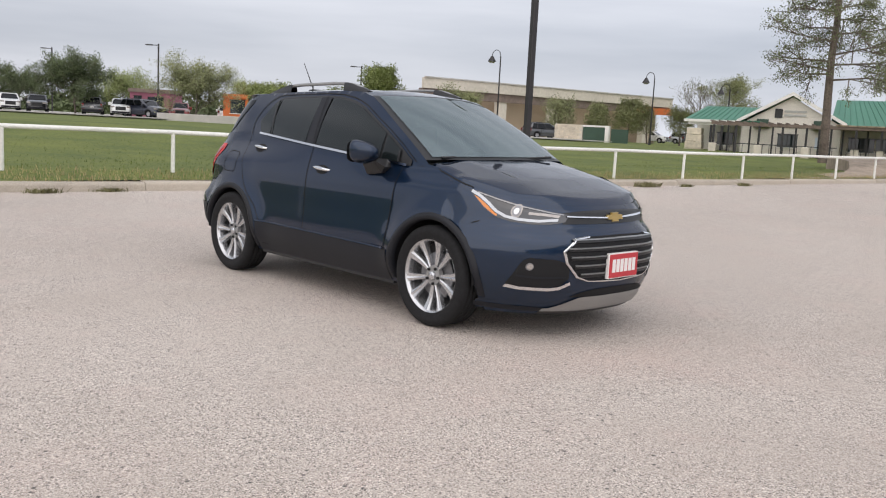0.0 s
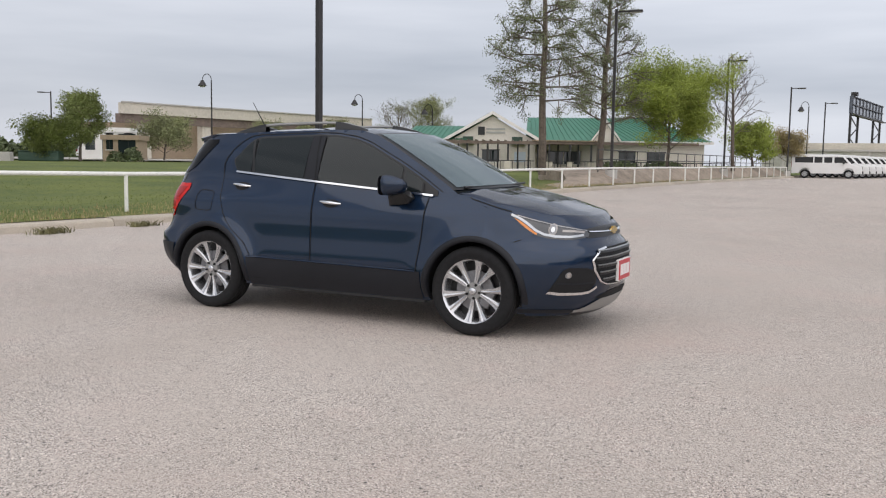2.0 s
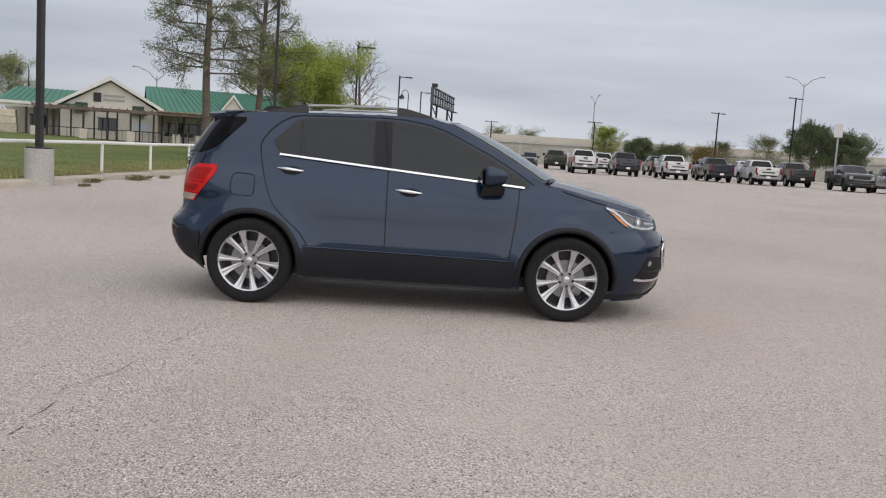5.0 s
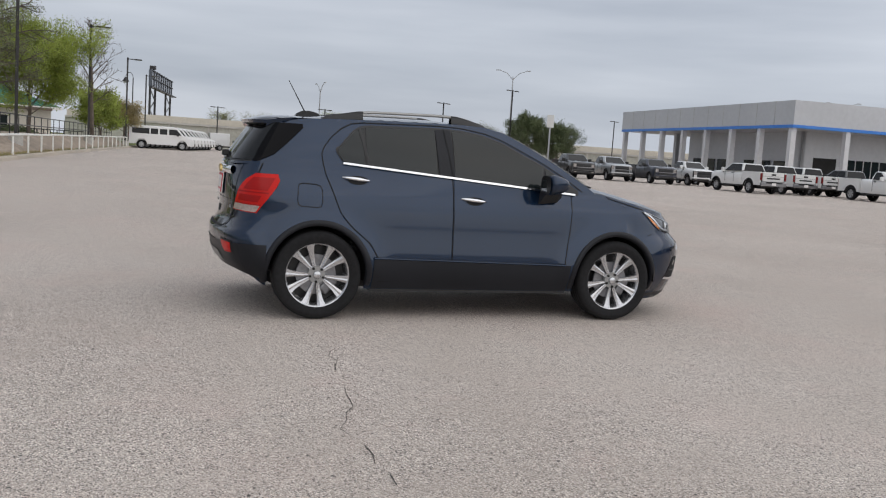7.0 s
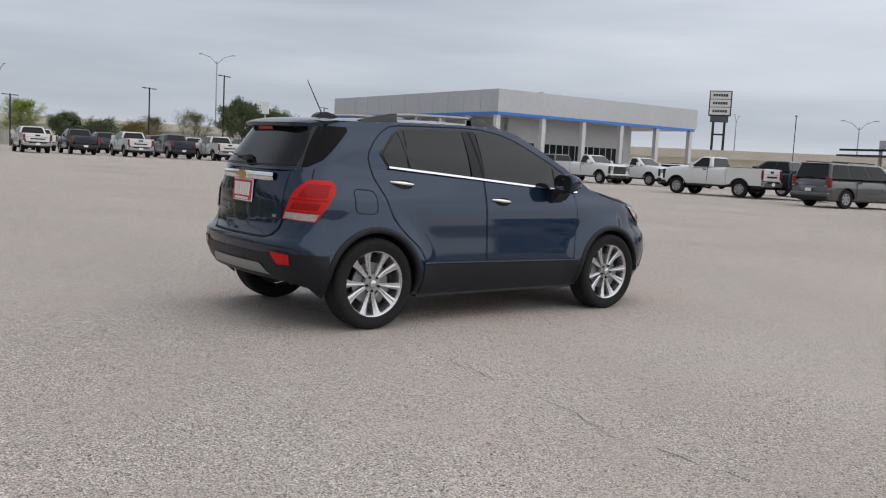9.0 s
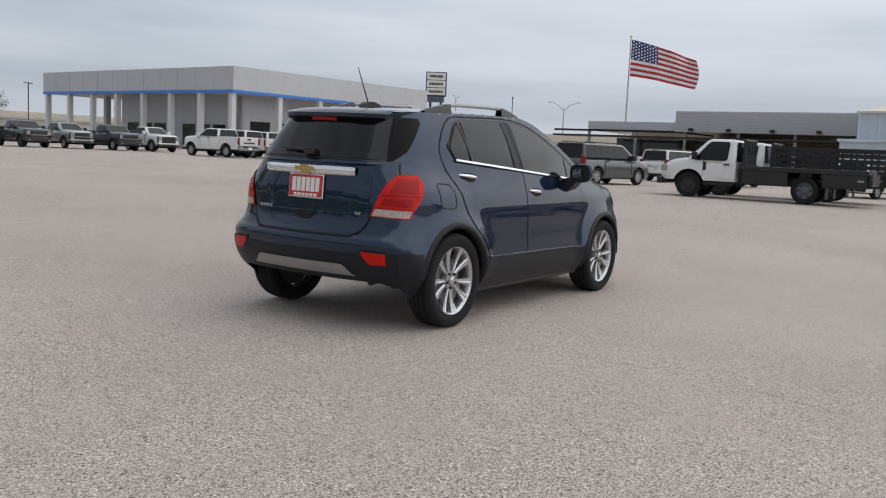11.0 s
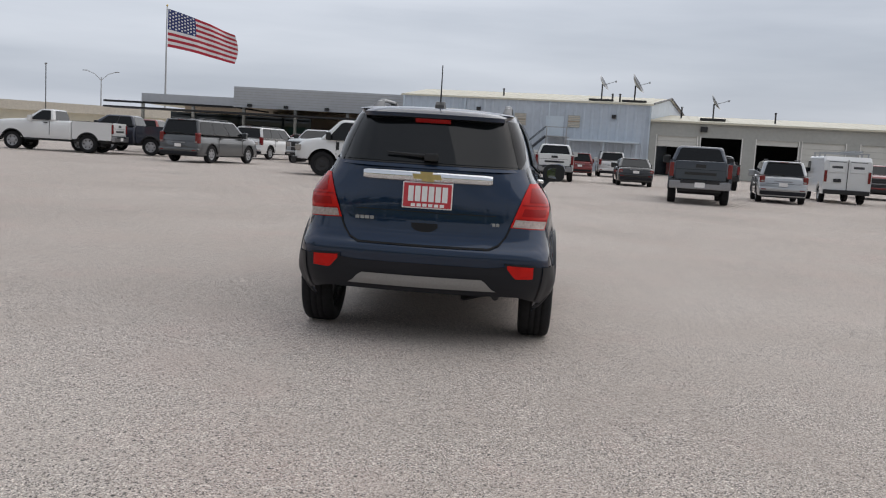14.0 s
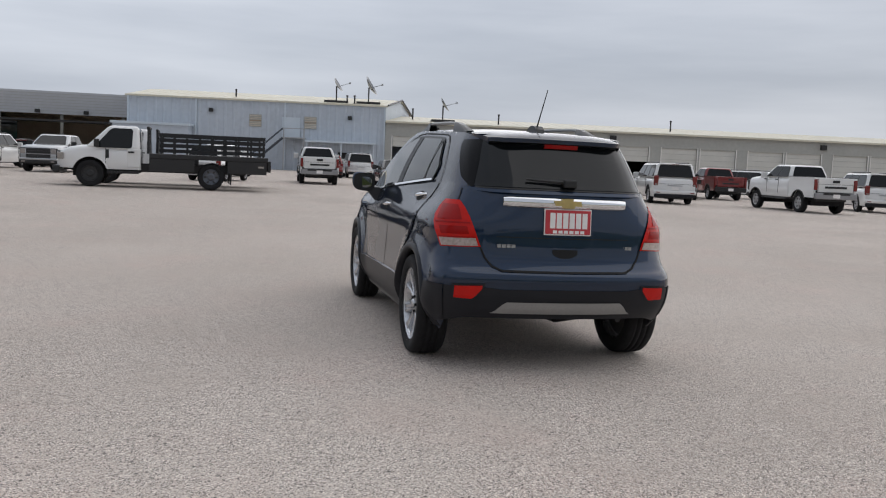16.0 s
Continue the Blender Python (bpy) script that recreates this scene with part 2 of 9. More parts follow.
M_chrome = surface("bright_chrome", (0.80, 0.81, 0.83), 0.10, metal=1.0, vary=0.03)
M_silver = surface("silver_bumper_paint", (0.34, 0.34, 0.335), 0.40, metal=0.6, vary=0.08, grain=80)
M_alloy = surface("machined_silver_alloy", (0.57, 0.575, 0.59), 0.27, metal=0.85, vary=0.05, grain=60)
M_guide = surface("pale_light_guide", (0.50, 0.52, 0.55), 0.12, metal=0.35, vary=0.08, grain=30, coat=1.0)
M_slat_edge = surface("grey_grille_edge", (0.30, 0.305, 0.31), 0.3, metal=0.6, vary=0.12)
M_disc = surface("brake_disc_steel", (0.22, 0.22, 0.23), 0.4, metal=0.9, vary=0.2, grain=60)
M_tyre = surface("black_tyre_rubber", (0.014, 0.014, 0.015), 0.8, vary=0.3, grain=40, bump=0.002, spec=0.25)
M_tint = glass("privacy_glass", (0.011, 0.015, 0.0155), 0.06, ior=1.48)
M_hatch = glass("black_hatch_glass", (0.006, 0.007, 0.008), 0.05, ior=1.42)
M_panel = glass("gloss_black_panel", (0.004, 0.004, 0.005), 0.0, ior=1.2)
M_screen = glass("green_tinted_windscreen", (0.275, 0.34, 0.35), 0.28, 0.75)
M_red_lens = surface("red_lamp_lens", (0.53, 0.012, 0.008), 0.25, vary=0.08, grain=25, coat=0.22, spec=0.1)
M_red_dark = surface("deep_red_lamp_lens", (0.31, 0.006, 0.005), 0.2, vary=0.1, grain=60, coat=0.22, spec=0.1)
M_clear_lens = surface("clear_lamp_lens", (0.38, 0.35, 0.33), 0.15, metal=0.4, vary=0.15, grain=50, coat=1.0)
M_reverse = surface("frosted_reversing_lens", (0.42, 0.34, 0.31), 0.2, metal=0.2, vary=0.35, grain=55, coat=0.6)
M_amber = surface("amber_lens", (0.62, 0.19, 0.015), 0.2, vary=0.1, coat=1.0)
M_smoke = surface("smoked_lamp_housing", (0.045, 0.047, 0.052), 0.12, metal=0.3, vary=0.2, grain=20, coat=1.0)
M_mirror = surface("door_mirror_glass", (0.16, 0.17, 0.18), 0.03, metal=1.0, vary=0.02)
M_glow_lens = surface("bright_projector_lens", (0.85, 0.87, 0.88), 0.1, vary=0.05, coat=1.0)
M_gold = surface("gold_badge", (0.60, 0.46, 0.20), 0.28, metal=0.8, vary=0.1)
M_plate_red = surface("red_plate_face", (0.50, 0.035, 0.045), 0.4, vary=0.08)
M_plate_white = surface("white_plate_letters", (0.80, 0.78, 0.76), 0.5, vary=0.05)
M_seat = surface("black_seat_fabric", (0.03, 0.03, 0.032), 0.9, vary=0.2)
M_paper = surface("white_paper_sheet", (0.75, 0.76, 0.76), 0.7, vary=0.05)

M_white_car = paint("white_car_paint", (0.72, 0.72, 0.71))
M_navy_car = paint("dark_navy_car_paint", (0.018, 0.022, 0.04), 0.3)
M_black_car = paint("black_car_paint", (0.010, 0.010, 0.011), 0.2)
M_grey_car = paint("charcoal_grey_car_paint", (0.085, 0.088, 0.092), 0.5)
M_slate_car = paint("slate_blue_grey_paint", (0.065, 0.075, 0.095), 0.5)
M_silver_car = paint("silver_car_paint", (0.42, 0.43, 0.44), 0.6)
M_red_car = paint("deep_red_car_paint", (0.19, 0.018, 0.016), 0.3)
M_green_car = paint("dark_green_car_paint", (0.03, 0.04, 0.025), 0.3)
M_pane = glass("dark_car_glass", (0.005, 0.006, 0.007), 0.0, ior=1.38)
M_chrome_dull = surface("dull_dark_chrome", (0.30, 0.30, 0.31), 0.3, metal=0.8, vary=0.15)
M_tail = surface("dark_red_tail_lens", (0.17, 0.010, 0.010), 0.2, vary=0.1, coat=0.6)
M_trim_grey = surface("dark_grey_grille_bar", (0.06, 0.06, 0.065), 0.4, metal=0.3, vary=0.1)
M_rim = surface("grey_cast_wheel", (0.36, 0.36, 0.37), 0.4, metal=0.5, vary=0.1)


# ---- mesh helpers ----
def part(name, bm, material, parent=None, label="", smooth=False):
    """Links a bmesh as one mesh object, under a thing or a part where one is given."""
    me = bpy.data.meshes.new(name)
    bm.to_mesh(me)
    bm.free()
    me.materials.append(material)
    if smooth:
        for p in me.polygons:
            p.use_smooth = True
    ob = new(name, me)
    ob.parent = parent
    if label:
        ob["label"] = label
    return ob


def thing(name, label, category, group="", at=None, kind=""):
    ob = new(name)
    ob.empty_display_size = 0.2
    if at is not None:
        ob.matrix_basis = at
    return tagged(ob, label, category, group, kind)


def add_box(bm, x0, x1, y0, y1, z0, z1, bevel=0.0, m=None):
    made = bmesh.ops.create_cube(bm, size=1.0)["verts"]
    bmesh.ops.scale(bm, vec=(x1 - x0, y1 - y0, z1 - z0), verts=made)
    bmesh.ops.translate(bm, vec=((x0 + x1) / 2, (y0 + y1) / 2, (z0 + z1) / 2), verts=made)
    if m is not None:
        bmesh.ops.transform(bm, matrix=m, verts=made)
    if bevel:
        edges = list({e for v in made for e in v.link_edges})
        bmesh.ops.bevel(bm, geom=edges, offset=bevel, segments=2, affect="EDGES", profile=0.5)
    return bm


def box(x0, x1, y0, y1, z0, z1, bevel=0.0, m=None):
    return add_box(bmesh.new(), x0, x1, y0, y1, z0, z1, bevel, m)


def add_tube(bm, a, b, r0, r1=None, sides=10):
    """A round bar from a to b."""
    a, b = Vector(a), Vector(b)
    r1 = r0 if r1 is None else r1
    m = Matrix.Translation((a + b) / 2) @ (b - a).to_track_quat("Z", "Y").to_matrix().to_4x4()
    bmesh.ops.create_cone(bm, cap_ends=True, segments=sides, radius1=r0, radius2=r1, depth=(b - a).length, matrix=m)
    return bm


def add_pipe(bm, points, r, sides=8):
    for a, b in zip(points, points[1:]):
        add_tube(bm, a, b, r, r, sides)
    return bm


def add_prism(bm, outline, y0, y1, inset0=0.0, axis="y"):
    """A plate with the given outline in x and z, from y0 to y1."""
    low = [bm.verts.new((x, y0, z)) for x, z in outline]
    high = [bm.verts.new((x, y1, z)) for x, z in outline]
    n = len(outline)
    bm.faces.new(low)
    bm.faces.new(high[::-1])
    for i in range(n):
        bm.faces.new((low[i], high[i], high[(i + 1) % n], low[(i + 1) % n]))
    bmesh.ops.recalc_face_normals(bm, faces=bm.faces)
    return bm


def add_grid(bm, f, nu, nv):
    """A sheet of f(u, v) for u, v from 0 to 1."""
    rows = [[bm.verts.new(f(i / nu, j / nv)) for j in range(nv + 1)] for i in range(nu + 1)]
    for i in range(nu):
        for j in range(nv):
            bm.faces.new((rows[i][j], rows[i + 1][j], rows[i + 1][j + 1], rows[i][j + 1]))
    return bm


def lathe(profile, sides=24):
    """Turned about the y axis: profile of (radius, y)."""
    bm = bmesh.new()
    rings = []
    for r, y in profile:
        rings.append([bm.verts.new((r * math.cos(2 * math.pi * k / sides), y, r * math.sin(2 * math.pi * k / sides))) for k in range(sides)])
    for p, q in zip(rings, rings[1:]):
        for k in range(sides):
            bm.faces.new((p[k], p[(k + 1) % sides], q[(k + 1) % sides], q[k]))
    bmesh.ops.recalc_face_normals(bm, faces=bm.faces)
    return bm


def lot_z(x, y):
    """The car park falls gently to the south and levels out in the north."""
    return 0.006 * max(min(y, 30.0), -160.0) + (0.12 * (1 - math.exp(-(y - 30.0) / 20.0)) if y > 30 else 0.0)


def kerb_x(y):
    return -8.9 + 0.068 * y


# ---- the car's surfaces: x ahead, y to its left, z up; axles at x = +-1.2775 ----
def lerp_table(table, v):
    """Piecewise linear look-up in ((v0, a0), (v1, a1), ...)."""
    if v <= table[0][0]:
        return table[0][1]
    for (a, p), (b, q) in zip(table, table[1:]):
        if v <= b:
            return p + (q - p) * (v - a) / (b - a)
    return table[-1][1]


def steps(a, b, n):
    return [a + (b - a) * i / n for i in range(n + 1)]


def ease(v):
    v = min(max(v, 0.0), 1.0)
    return v * v * (3 - 2 * v)


def nose_x(z):
    return lerp_table(((0.14, 2.02), (0.2, 2.10), (0.27, 2.145), (0.34, 2.172), (0.42, 2.185), (0.55, 2.195), (0.64, 2.19),
                       (0.7, 2.165), (0.74, 2.13), (0.78, 2.118), (0.83, 2.10), (0.87, 2.06), (0.91, 2.01), (1.1, 1.9)), z)


def nose_power(z):
    return 2.7 - 0.32 * ease((z - 0.66) / 0.08)


def tail_x(z):
    return lerp_table(((0.2, -1.80), (0.3, -1.89), (0.36, -1.95), (0.42, -1.99), (0.5, -2.018), (0.6, -2.032), (0.64, -2.028), (0.672, -1.985),
                       (0.72, -1.958), (0.8, -1.95), (0.95, -1.945), (1.1, -1.935), (1.2, -1.915), (1.3, -1.87)), z)


FLANK = ((0.17, 0.76), (0.25, 0.795), (0.30, 0.822), (0.38, 0.842), (0.45, 0.848), (0.51, 0.845), (0.57, 0.8405), (0.63, 0.8355), (0.69, 0.8315), (0.75, 0.829), (0.82, 0.826),
         (0.90, 0.818), (0.95, 0.806), (1.0, 0.792), (1.04, 0.780), (1.10, 0.762), (1.16, 0.740), (1.24, 0.705))


def half_width(x, z):
    """Half the body's width up to the belt line."""
    w = sum(k * lerp_table(FLANK, z + d) for d, k in ((-0.075, 0.08), (-0.05, 0.14), (-0.025, 0.18), (0.0, 0.20), (0.025, 0.18), (0.05, 0.14), (0.075, 0.08)))
    w -= 0.055 * ease((-x - 0.1) / 1.3) * ease((z - 0.95) / 0.2)
    w -= 0.04 * ease((x - 0.25) / 0.8) * ease((z - 0.9) / 0.16)
    w += 0.018 * ease((-x - 1.0) / 0.3) * math.exp(-((z - 0.93) / 0.10) ** 2)
    w -= 0.012 * ease((abs(x) - 0.9) / 0.5)
    reach = math.hypot(abs(x) - 1.2775, z - 0.345)
    w += 0.036 * math.exp(-((reach - 0.40) / 0.10) ** 2) * ease((z - 0.2) / 0.25)
    return w


def stern_power(z):
    return 12.0 - 3.0 * ease((z - 0.60) / 0.3)


def plan_reach(t, depth, n, m, bow):
    """How far behind x = -1.3 a rounded rear face stands at the share t of its half width."""
    return (depth + bow * t * t) * max(0.0, 1 - min(1.0, t) ** n) ** (1 / m)


def plan_share(x, depth, n, m, bow):
    """The share of the half width at which such a face crosses x."""
    lo, hi = 0.0, 1.0
    for _ in range(26):
        mid = (lo + hi) / 2
        if -1.3 + plan_reach(mid, depth, n, m, bow) < x:
            lo = mid
        else:
            hi = mid
    return hi


def side_y(x, z):
    """The right flank's distance from the middle, with the rounded corners at both ends."""
    w = half_width(x, z)
    if x > 1.4:
        t = (x - 1.4) / (nose_x(z) - 1.4)
        return w * max(0.0, 1 - t ** 2.0) ** (1 / nose_power(z))
    if x < -1.3:
        return w * plan_share(x, tail_x(z) + 1.3, stern_power(z), 3.5, 0.125)
    return w


def front_x(y, z):
    w = half_width(1.6, z)
    return 1.4 + (nose_x(z) - 1.4) * max(0.0, 1 - min(1.0, abs(y) / w) ** nose_power(z)) ** 0.5


def rear_x(y, z):
    return -1.3 + plan_reach(abs(y) / half_width(-1.6, z), tail_x(z) + 1.3, stern_power(z), 3.5, 0.125)


def belt_z(x):
    return lerp_table(((-1.98, 1.160), (-1.9, 1.164), (-1.75, 1.176), (-1.6, 1.192), (-1.35, 1.204), (-1.1, 1.20), (0.9, 1.05), (1.0, 1.058),
                       (1.1, 1.07), (1.2, 1.055), (1.3, 1.03), (1.45, 0.992), (1.6, 0.958), (1.8, 0.915), (2.0, 0.872), (2.2, 0.85)), x)


def rail_z(x):
    """The roof's edge and, ahead of it, the windscreen pillar."""
    return lerp_table(((-1.80, 1.468), (-1.7, 1.503), (-1.5, 1.526), (-0.8, 1.553), (-0.1, 1.570), (0.12, 1.562), (0.28, 1.525), (0.43, 1.455),
                       (0.6, 1.365), (0.8, 1.255), (0.95, 1.165), (1.06, 1.095), (1.1, 1.07)), x)


def hatch_x(z):
    """The middle line of the hatch glass."""
    return -1.932 + 0.66 * (z - 1.165)


def upper_w(x, z):
    zb = belt_z(max(x, -1.6))
    wb = half_width(x, zb)
    wt = lerp_table(((-1.8, 0.485), (-1.5, 0.50), (-1.0, 0.525), (-0.3, 0.548), (0.3, 0.545), (1.0, 0.535)), x)
    u = (z - zb) / (1.56 - zb)
    return wb + (wt - wb) * u + 0.018 * math.sin(math.pi * min(max(u, 0), 1))


HATCH = (6.0, 2.6, 0.07)


def upper_y(x, z):
    """Half the width of the cabin above the belt line, rounded towards the hatch."""
    w = upper_w(x, z)
    if x < -1.3:
        w *= plan_share(x, hatch_x(z) + 1.3, *HATCH)
    return w


def hatch_at(y, z):
    """The rear face of the cabin at a height."""
    return -1.3 + plan_reach(abs(y) / upper_w(-1.5, z), hatch_x(z) + 1.3, *HATCH)


def roof_z(x, y):
    edge = rail_z(x)
    mid = lerp_table(((-1.8, 1.490), (-1.74, 1.517), (-1.66, 1.534), (-1.5, 1.548), (-1.27, 1.563), (-0.8, 1.588), (-0.3, 1.601), (0.1, 1.590), (0.36, 1.553)), x)
    half = upper_w(x, edge)
    return edge + (mid - edge) * (1 - min(1.0, abs(y) / half) ** 2.4)




# ---- the setting ----
def ground_sheet():
    xs = [-900, -400, -150, -60] + steps_of(-30, 120, 10) + [180, 400, 900]
    ys = [-900, -400, -160, -80] + steps_of(-60, 160, 10) + [250, 450, 900]
    bm = bmesh.new()
    rows = []
    for x in xs:
        rows.append([bm.verts.new((x, y, lot_z(x, y) - (0.25 if x < kerb_x(max(-60, min(y, 160))) - 14 else 0.0))) for y in ys])
    for p, q in zip(rows, rows[1:]):
        for j in range(len(ys) - 1):
            bm.faces.new((p[j], q[j], q[j + 1], p[j + 1]))
    return bm


def steps_of(a, b, d):
    return [a + d * i for i in range(int(round((b - a) / d)) + 1)]


ground = tagged(part("ground", ground_sheet(), M_ground), "pale chip-seal car park paving with cracks and stains", "ground", kind="structure")




def crack_line(points, width, seed):
    """A wandering crack laid a few millimetres above the paving."""
    rng = random.Random(seed)
    bm = bmesh.new()
    last = None
    for (x0, y0), (x1, y1) in zip(points, points[1:]):
        n = max(2, int(math.hypot(x1 - x0, y1 - y0) / 0.12))
        dx, dy = (x1 - x0) / n, (y1 - y0) / n
        k = math.hypot(dx, dy)
        for i in range(n):
            off = rng.uniform(-0.03, 0.03)
            x, y = x0 + dx * i - dy / k * off, y0 + dy * i + dx / k * off
            w = width * rng.uniform(0.2, 1.0)
            pair = [bm.verts.new((x - dy / k * s, y + dx / k * s, lot_z(x, y) + 0.004)) for s in (-w / 2, w / 2)]
            if last and rng.random() < 0.82:
                bm.faces.new((last[0], pair[0], pair[1], last[1]))
            last = pair
    return bm


for seed, (points, width) in enumerate((
        ([(-1.2, -0.5), (-1.22, -0.95), (-1.28, -1.45), (-1.42, -2.3), (-1.46, -2.9), (-1.62, -3.5), (-1.5, -5.2)], 0.0055),
        ([(14.2, 26.0), (14.6, 12.0), (15.2, -2.0), (15.6, -20.0), (16.0, -40.0)], 0.04), ([(-6.2, 9.0), (-3.0, 7.2), (1.5, 6.8)], 0.010))):
    part("crack", crack_line(points, width, seed), M_crack, ground)
for seed, points in enumerate(([(22.6, 16.0), (20.1, 4.2), (18.4, -1.0), (18.0, -6.4), (15.2, -12.5), (13.0, -18.0)], [(31.5, 26.0), (33.0, 16.0)])):
    part("worn_line", crack_line(points, 0.14, 40 + seed), M_worn_line, ground, "worn pale marking line")


# ---- lawn, kerb and pipe fence to the west ----
def bank_z(x, y):
    """The grass rises gently from the kerb to the terrace behind it."""
    d = kerb_x(y) - x
    rise = 0.16 + 0.10 * ease(d / 2.0) - 0.05 * ease((d - 3) / 4) + 0.62 * ease((d - 6) / 20)
    return rise + lot_z(x, y) * (1 - ease((d - 3) / 20)) + 0.03 * noise.noise((x * 0.3, y * 0.3, 0))


def lawn_sheet():
    bm = bmesh.new()
    ds = [0.28, 0.6, 1.0, 1.5, 2, 3, 4, 5, 6, 8, 10, 12, 15, 18, 22, 26, 32, 40, 60, 100, 200, 500]
    ys = [-500, -200, -100, -60] + steps_of(-40, 100, 2.5) + [130, 200, 500]
    rows = []
    for y in ys:
        yy = max(-60, min(y, 130))
        rows.append([bm.verts.new((kerb_x(yy) - d, y, bank_z(kerb_x(yy) - d, yy))) for d in ds])
    for p, q in zip(rows, rows[1:]):
        for j in range(len(ds) - 1):
            bm.faces.new((p[j], q[j], q[j + 1], p[j + 1]))
    bmesh.ops.recalc_face_normals(bm, faces=bm.faces)
    return bm


lawn = tagged(part("lawn", lawn_sheet(), M_lawn, smooth=True), "green spring lawn with bare dry patches behind the kerb", "lawn", kind="structure")


def kerb_piece(length):
    bm = bmesh.new()
    outline = [(0.0, -0.05), (0.03, 0.11), (0.06, 0.145), (0.10, 0.155), (0.30, 0.16), (0.30, -0.05)]
    low = [bm.verts.new((-x, 0.006, z)) for x, z in outline]
    high = [bm.verts.new((-x, length - 0.006, z)) for x, z in outline]
    bm.faces.new(low)
    bm.faces.new(high[::-1])
    for i in range(len(outline)):
        j = (i + 1) % len(outline)
        bm.faces.new((low[i], high[i], high[j], low[j]))
    bmesh.ops.recalc_face_normals(bm, faces=bm.faces)
    return bm


kerb_run = tagged(new("kerb"), "weathered concrete kerb along the lawn, cracked and stained", "kerb", kind="structure")
kerb_first = part("kerb_length", kerb_piece(3.0), M_kerb, kerb_run)
kerb_turn = -math.degrees(math.atan(0.068))
kerb_first.matrix_basis = pose(kerb_x(-40), -40, lot_z(0, -40), 0, 0, kerb_turn)
for k in range(1, 45):
    y = -40 + k * 3.0 * math.cos(radians(kerb_turn))
    ob = kerb_first.copy()
    scene.collection.objects.link(ob)
    ob.matrix_basis = pose(kerb_x(y), y, lot_z(0, y), 0, 0, kerb_turn)
    ob.parent = kerb_run


def blades(rng, count, place, height, width, lean=0.5):
    """Many grass blades, each one bent triangle pair."""
    verts, faces = [], []
    for _ in range(count):
        x, y, z = place(rng)
        h, a = height * rng.uniform(0.4, 1.2), rng.uniform(0, 6.283)
        dx, dy = math.cos(a), math.sin(a)
        b = lean * rng.uniform(0.1, 1.0) * h
        w = width * rng.uniform(0.6, 1.3)
        n = len(verts)
        verts += [(x - dy * w, y + dx * w, z), (x + dy * w, y - dx * w, z), (x + dx * b * 0.4 + dy * w * 0.6, y + dy * b * 0.4 - dx * w * 0.6, z + h * 0.6), (x + dx * b, y + dy * b, z + h)]
        faces += [(n, n + 1, n + 2), (n, n + 2, n + 3)]
    me = bpy.data.meshes.new("blades")
    me.from_pydata(verts, [], faces)
    return me


def near_kerb(a, b, y0, y1, clump=0.0):
    def f(rng):
        y = rng.uniform(y0, y1)
        d = a + (b - a) * rng.random() ** 1.6
        x = kerb_x(y) - d
        if clump and noise.noise((x * 0.9, y * 0.55, 3.0)) < clump * 0.3:
            y += rng.uniform(-0.5, 0.5)
        return (x, y, bank_z(x, y) - 0.01)
    return f


rng = random.Random(5)
for nm, label, mat, count, place, height, width in (
        ("dry_grass", "straw-coloured dry grass tufts along the kerb", M_dry, 9000, near_kerb(0.22, 1.6, -8, 45, 0.6), 0.10, 0.006),
        ("grass", "short green lawn grass behind the kerb", M_blade, 26000, near_kerb(0.4, 14, -12, 45), 0.050, 0.008)):
    me = blades(rng, count, place, height, width)
    me.name = nm
    me.materials.append(mat)
    tagged(new(nm, me), label, "grass", kind="stuff")


def weed_clump(seed, size):
    r = random.Random(seed)
    return blades(r, 220, lambda q: (q.gauss(0, size * 0.22), q.gauss(0, size * 0.5), 0.0), size * 0.30, 0.009, 1.6)


for k, (x, y, s) in enumerate(((-8.25, 3.25, 0.35), (-8.15, 5.2, 0.32), (-8.0, 6.6, 0.36), (-7.9, 13.0, 0.30), (-7.55, 15.0, 0.45), (-7.35, 16.6, 0.25), (-8.7, 0.2, 0.25), (-8.75, 1.3, 0.22),
                               (-7.5, 11.5, 0.2), (-7.2, 19.5, 0.28))):
    me = weed_clump(k, s)
    me.name = "weed_clump"
    me.materials.append(M_weed)
    ob = new("weed_clump", me)
    ob.matrix_basis = pose(x, y, lot_z(x, y) + 0.002)
    tagged(ob, "dark low weeds growing from the kerb's foot", "weed", "weeds along the kerb", "stuff")


def fence_x(y):
    return kerb_x(y) - lerp_table(((-10, 1.9), (3, 1.3), (6, 0.8), (9, 0.5), (14, 0.42), (20, 0.25), (80, 0.22)), y)


fence = thing("pipe_fence", "white-painted steel pipe fence with one top rail", "fence")
post_ys = [3.0 + 2.9 * k for k in range(-4, 26)]
rail_points = []
for y in post_ys:
    rail_points.append((fence_x(y), y, bank_z(fence_x(y), y) + 0.74))
for a, b in zip(rail_points, rail_points[1:]):
    part("rail", add_tube(bmesh.new(), a, b, 0.042, 0.042, 12), M_white_pipe, fence, smooth=False)
for x, y, z in rail_points:
    bm = bmesh.new()
    add_tube(bm, (x, y, z - 1.0), (x, y, z), 0.038, 0.038, 12)
    part("post", bm, M_white_pipe, fence)


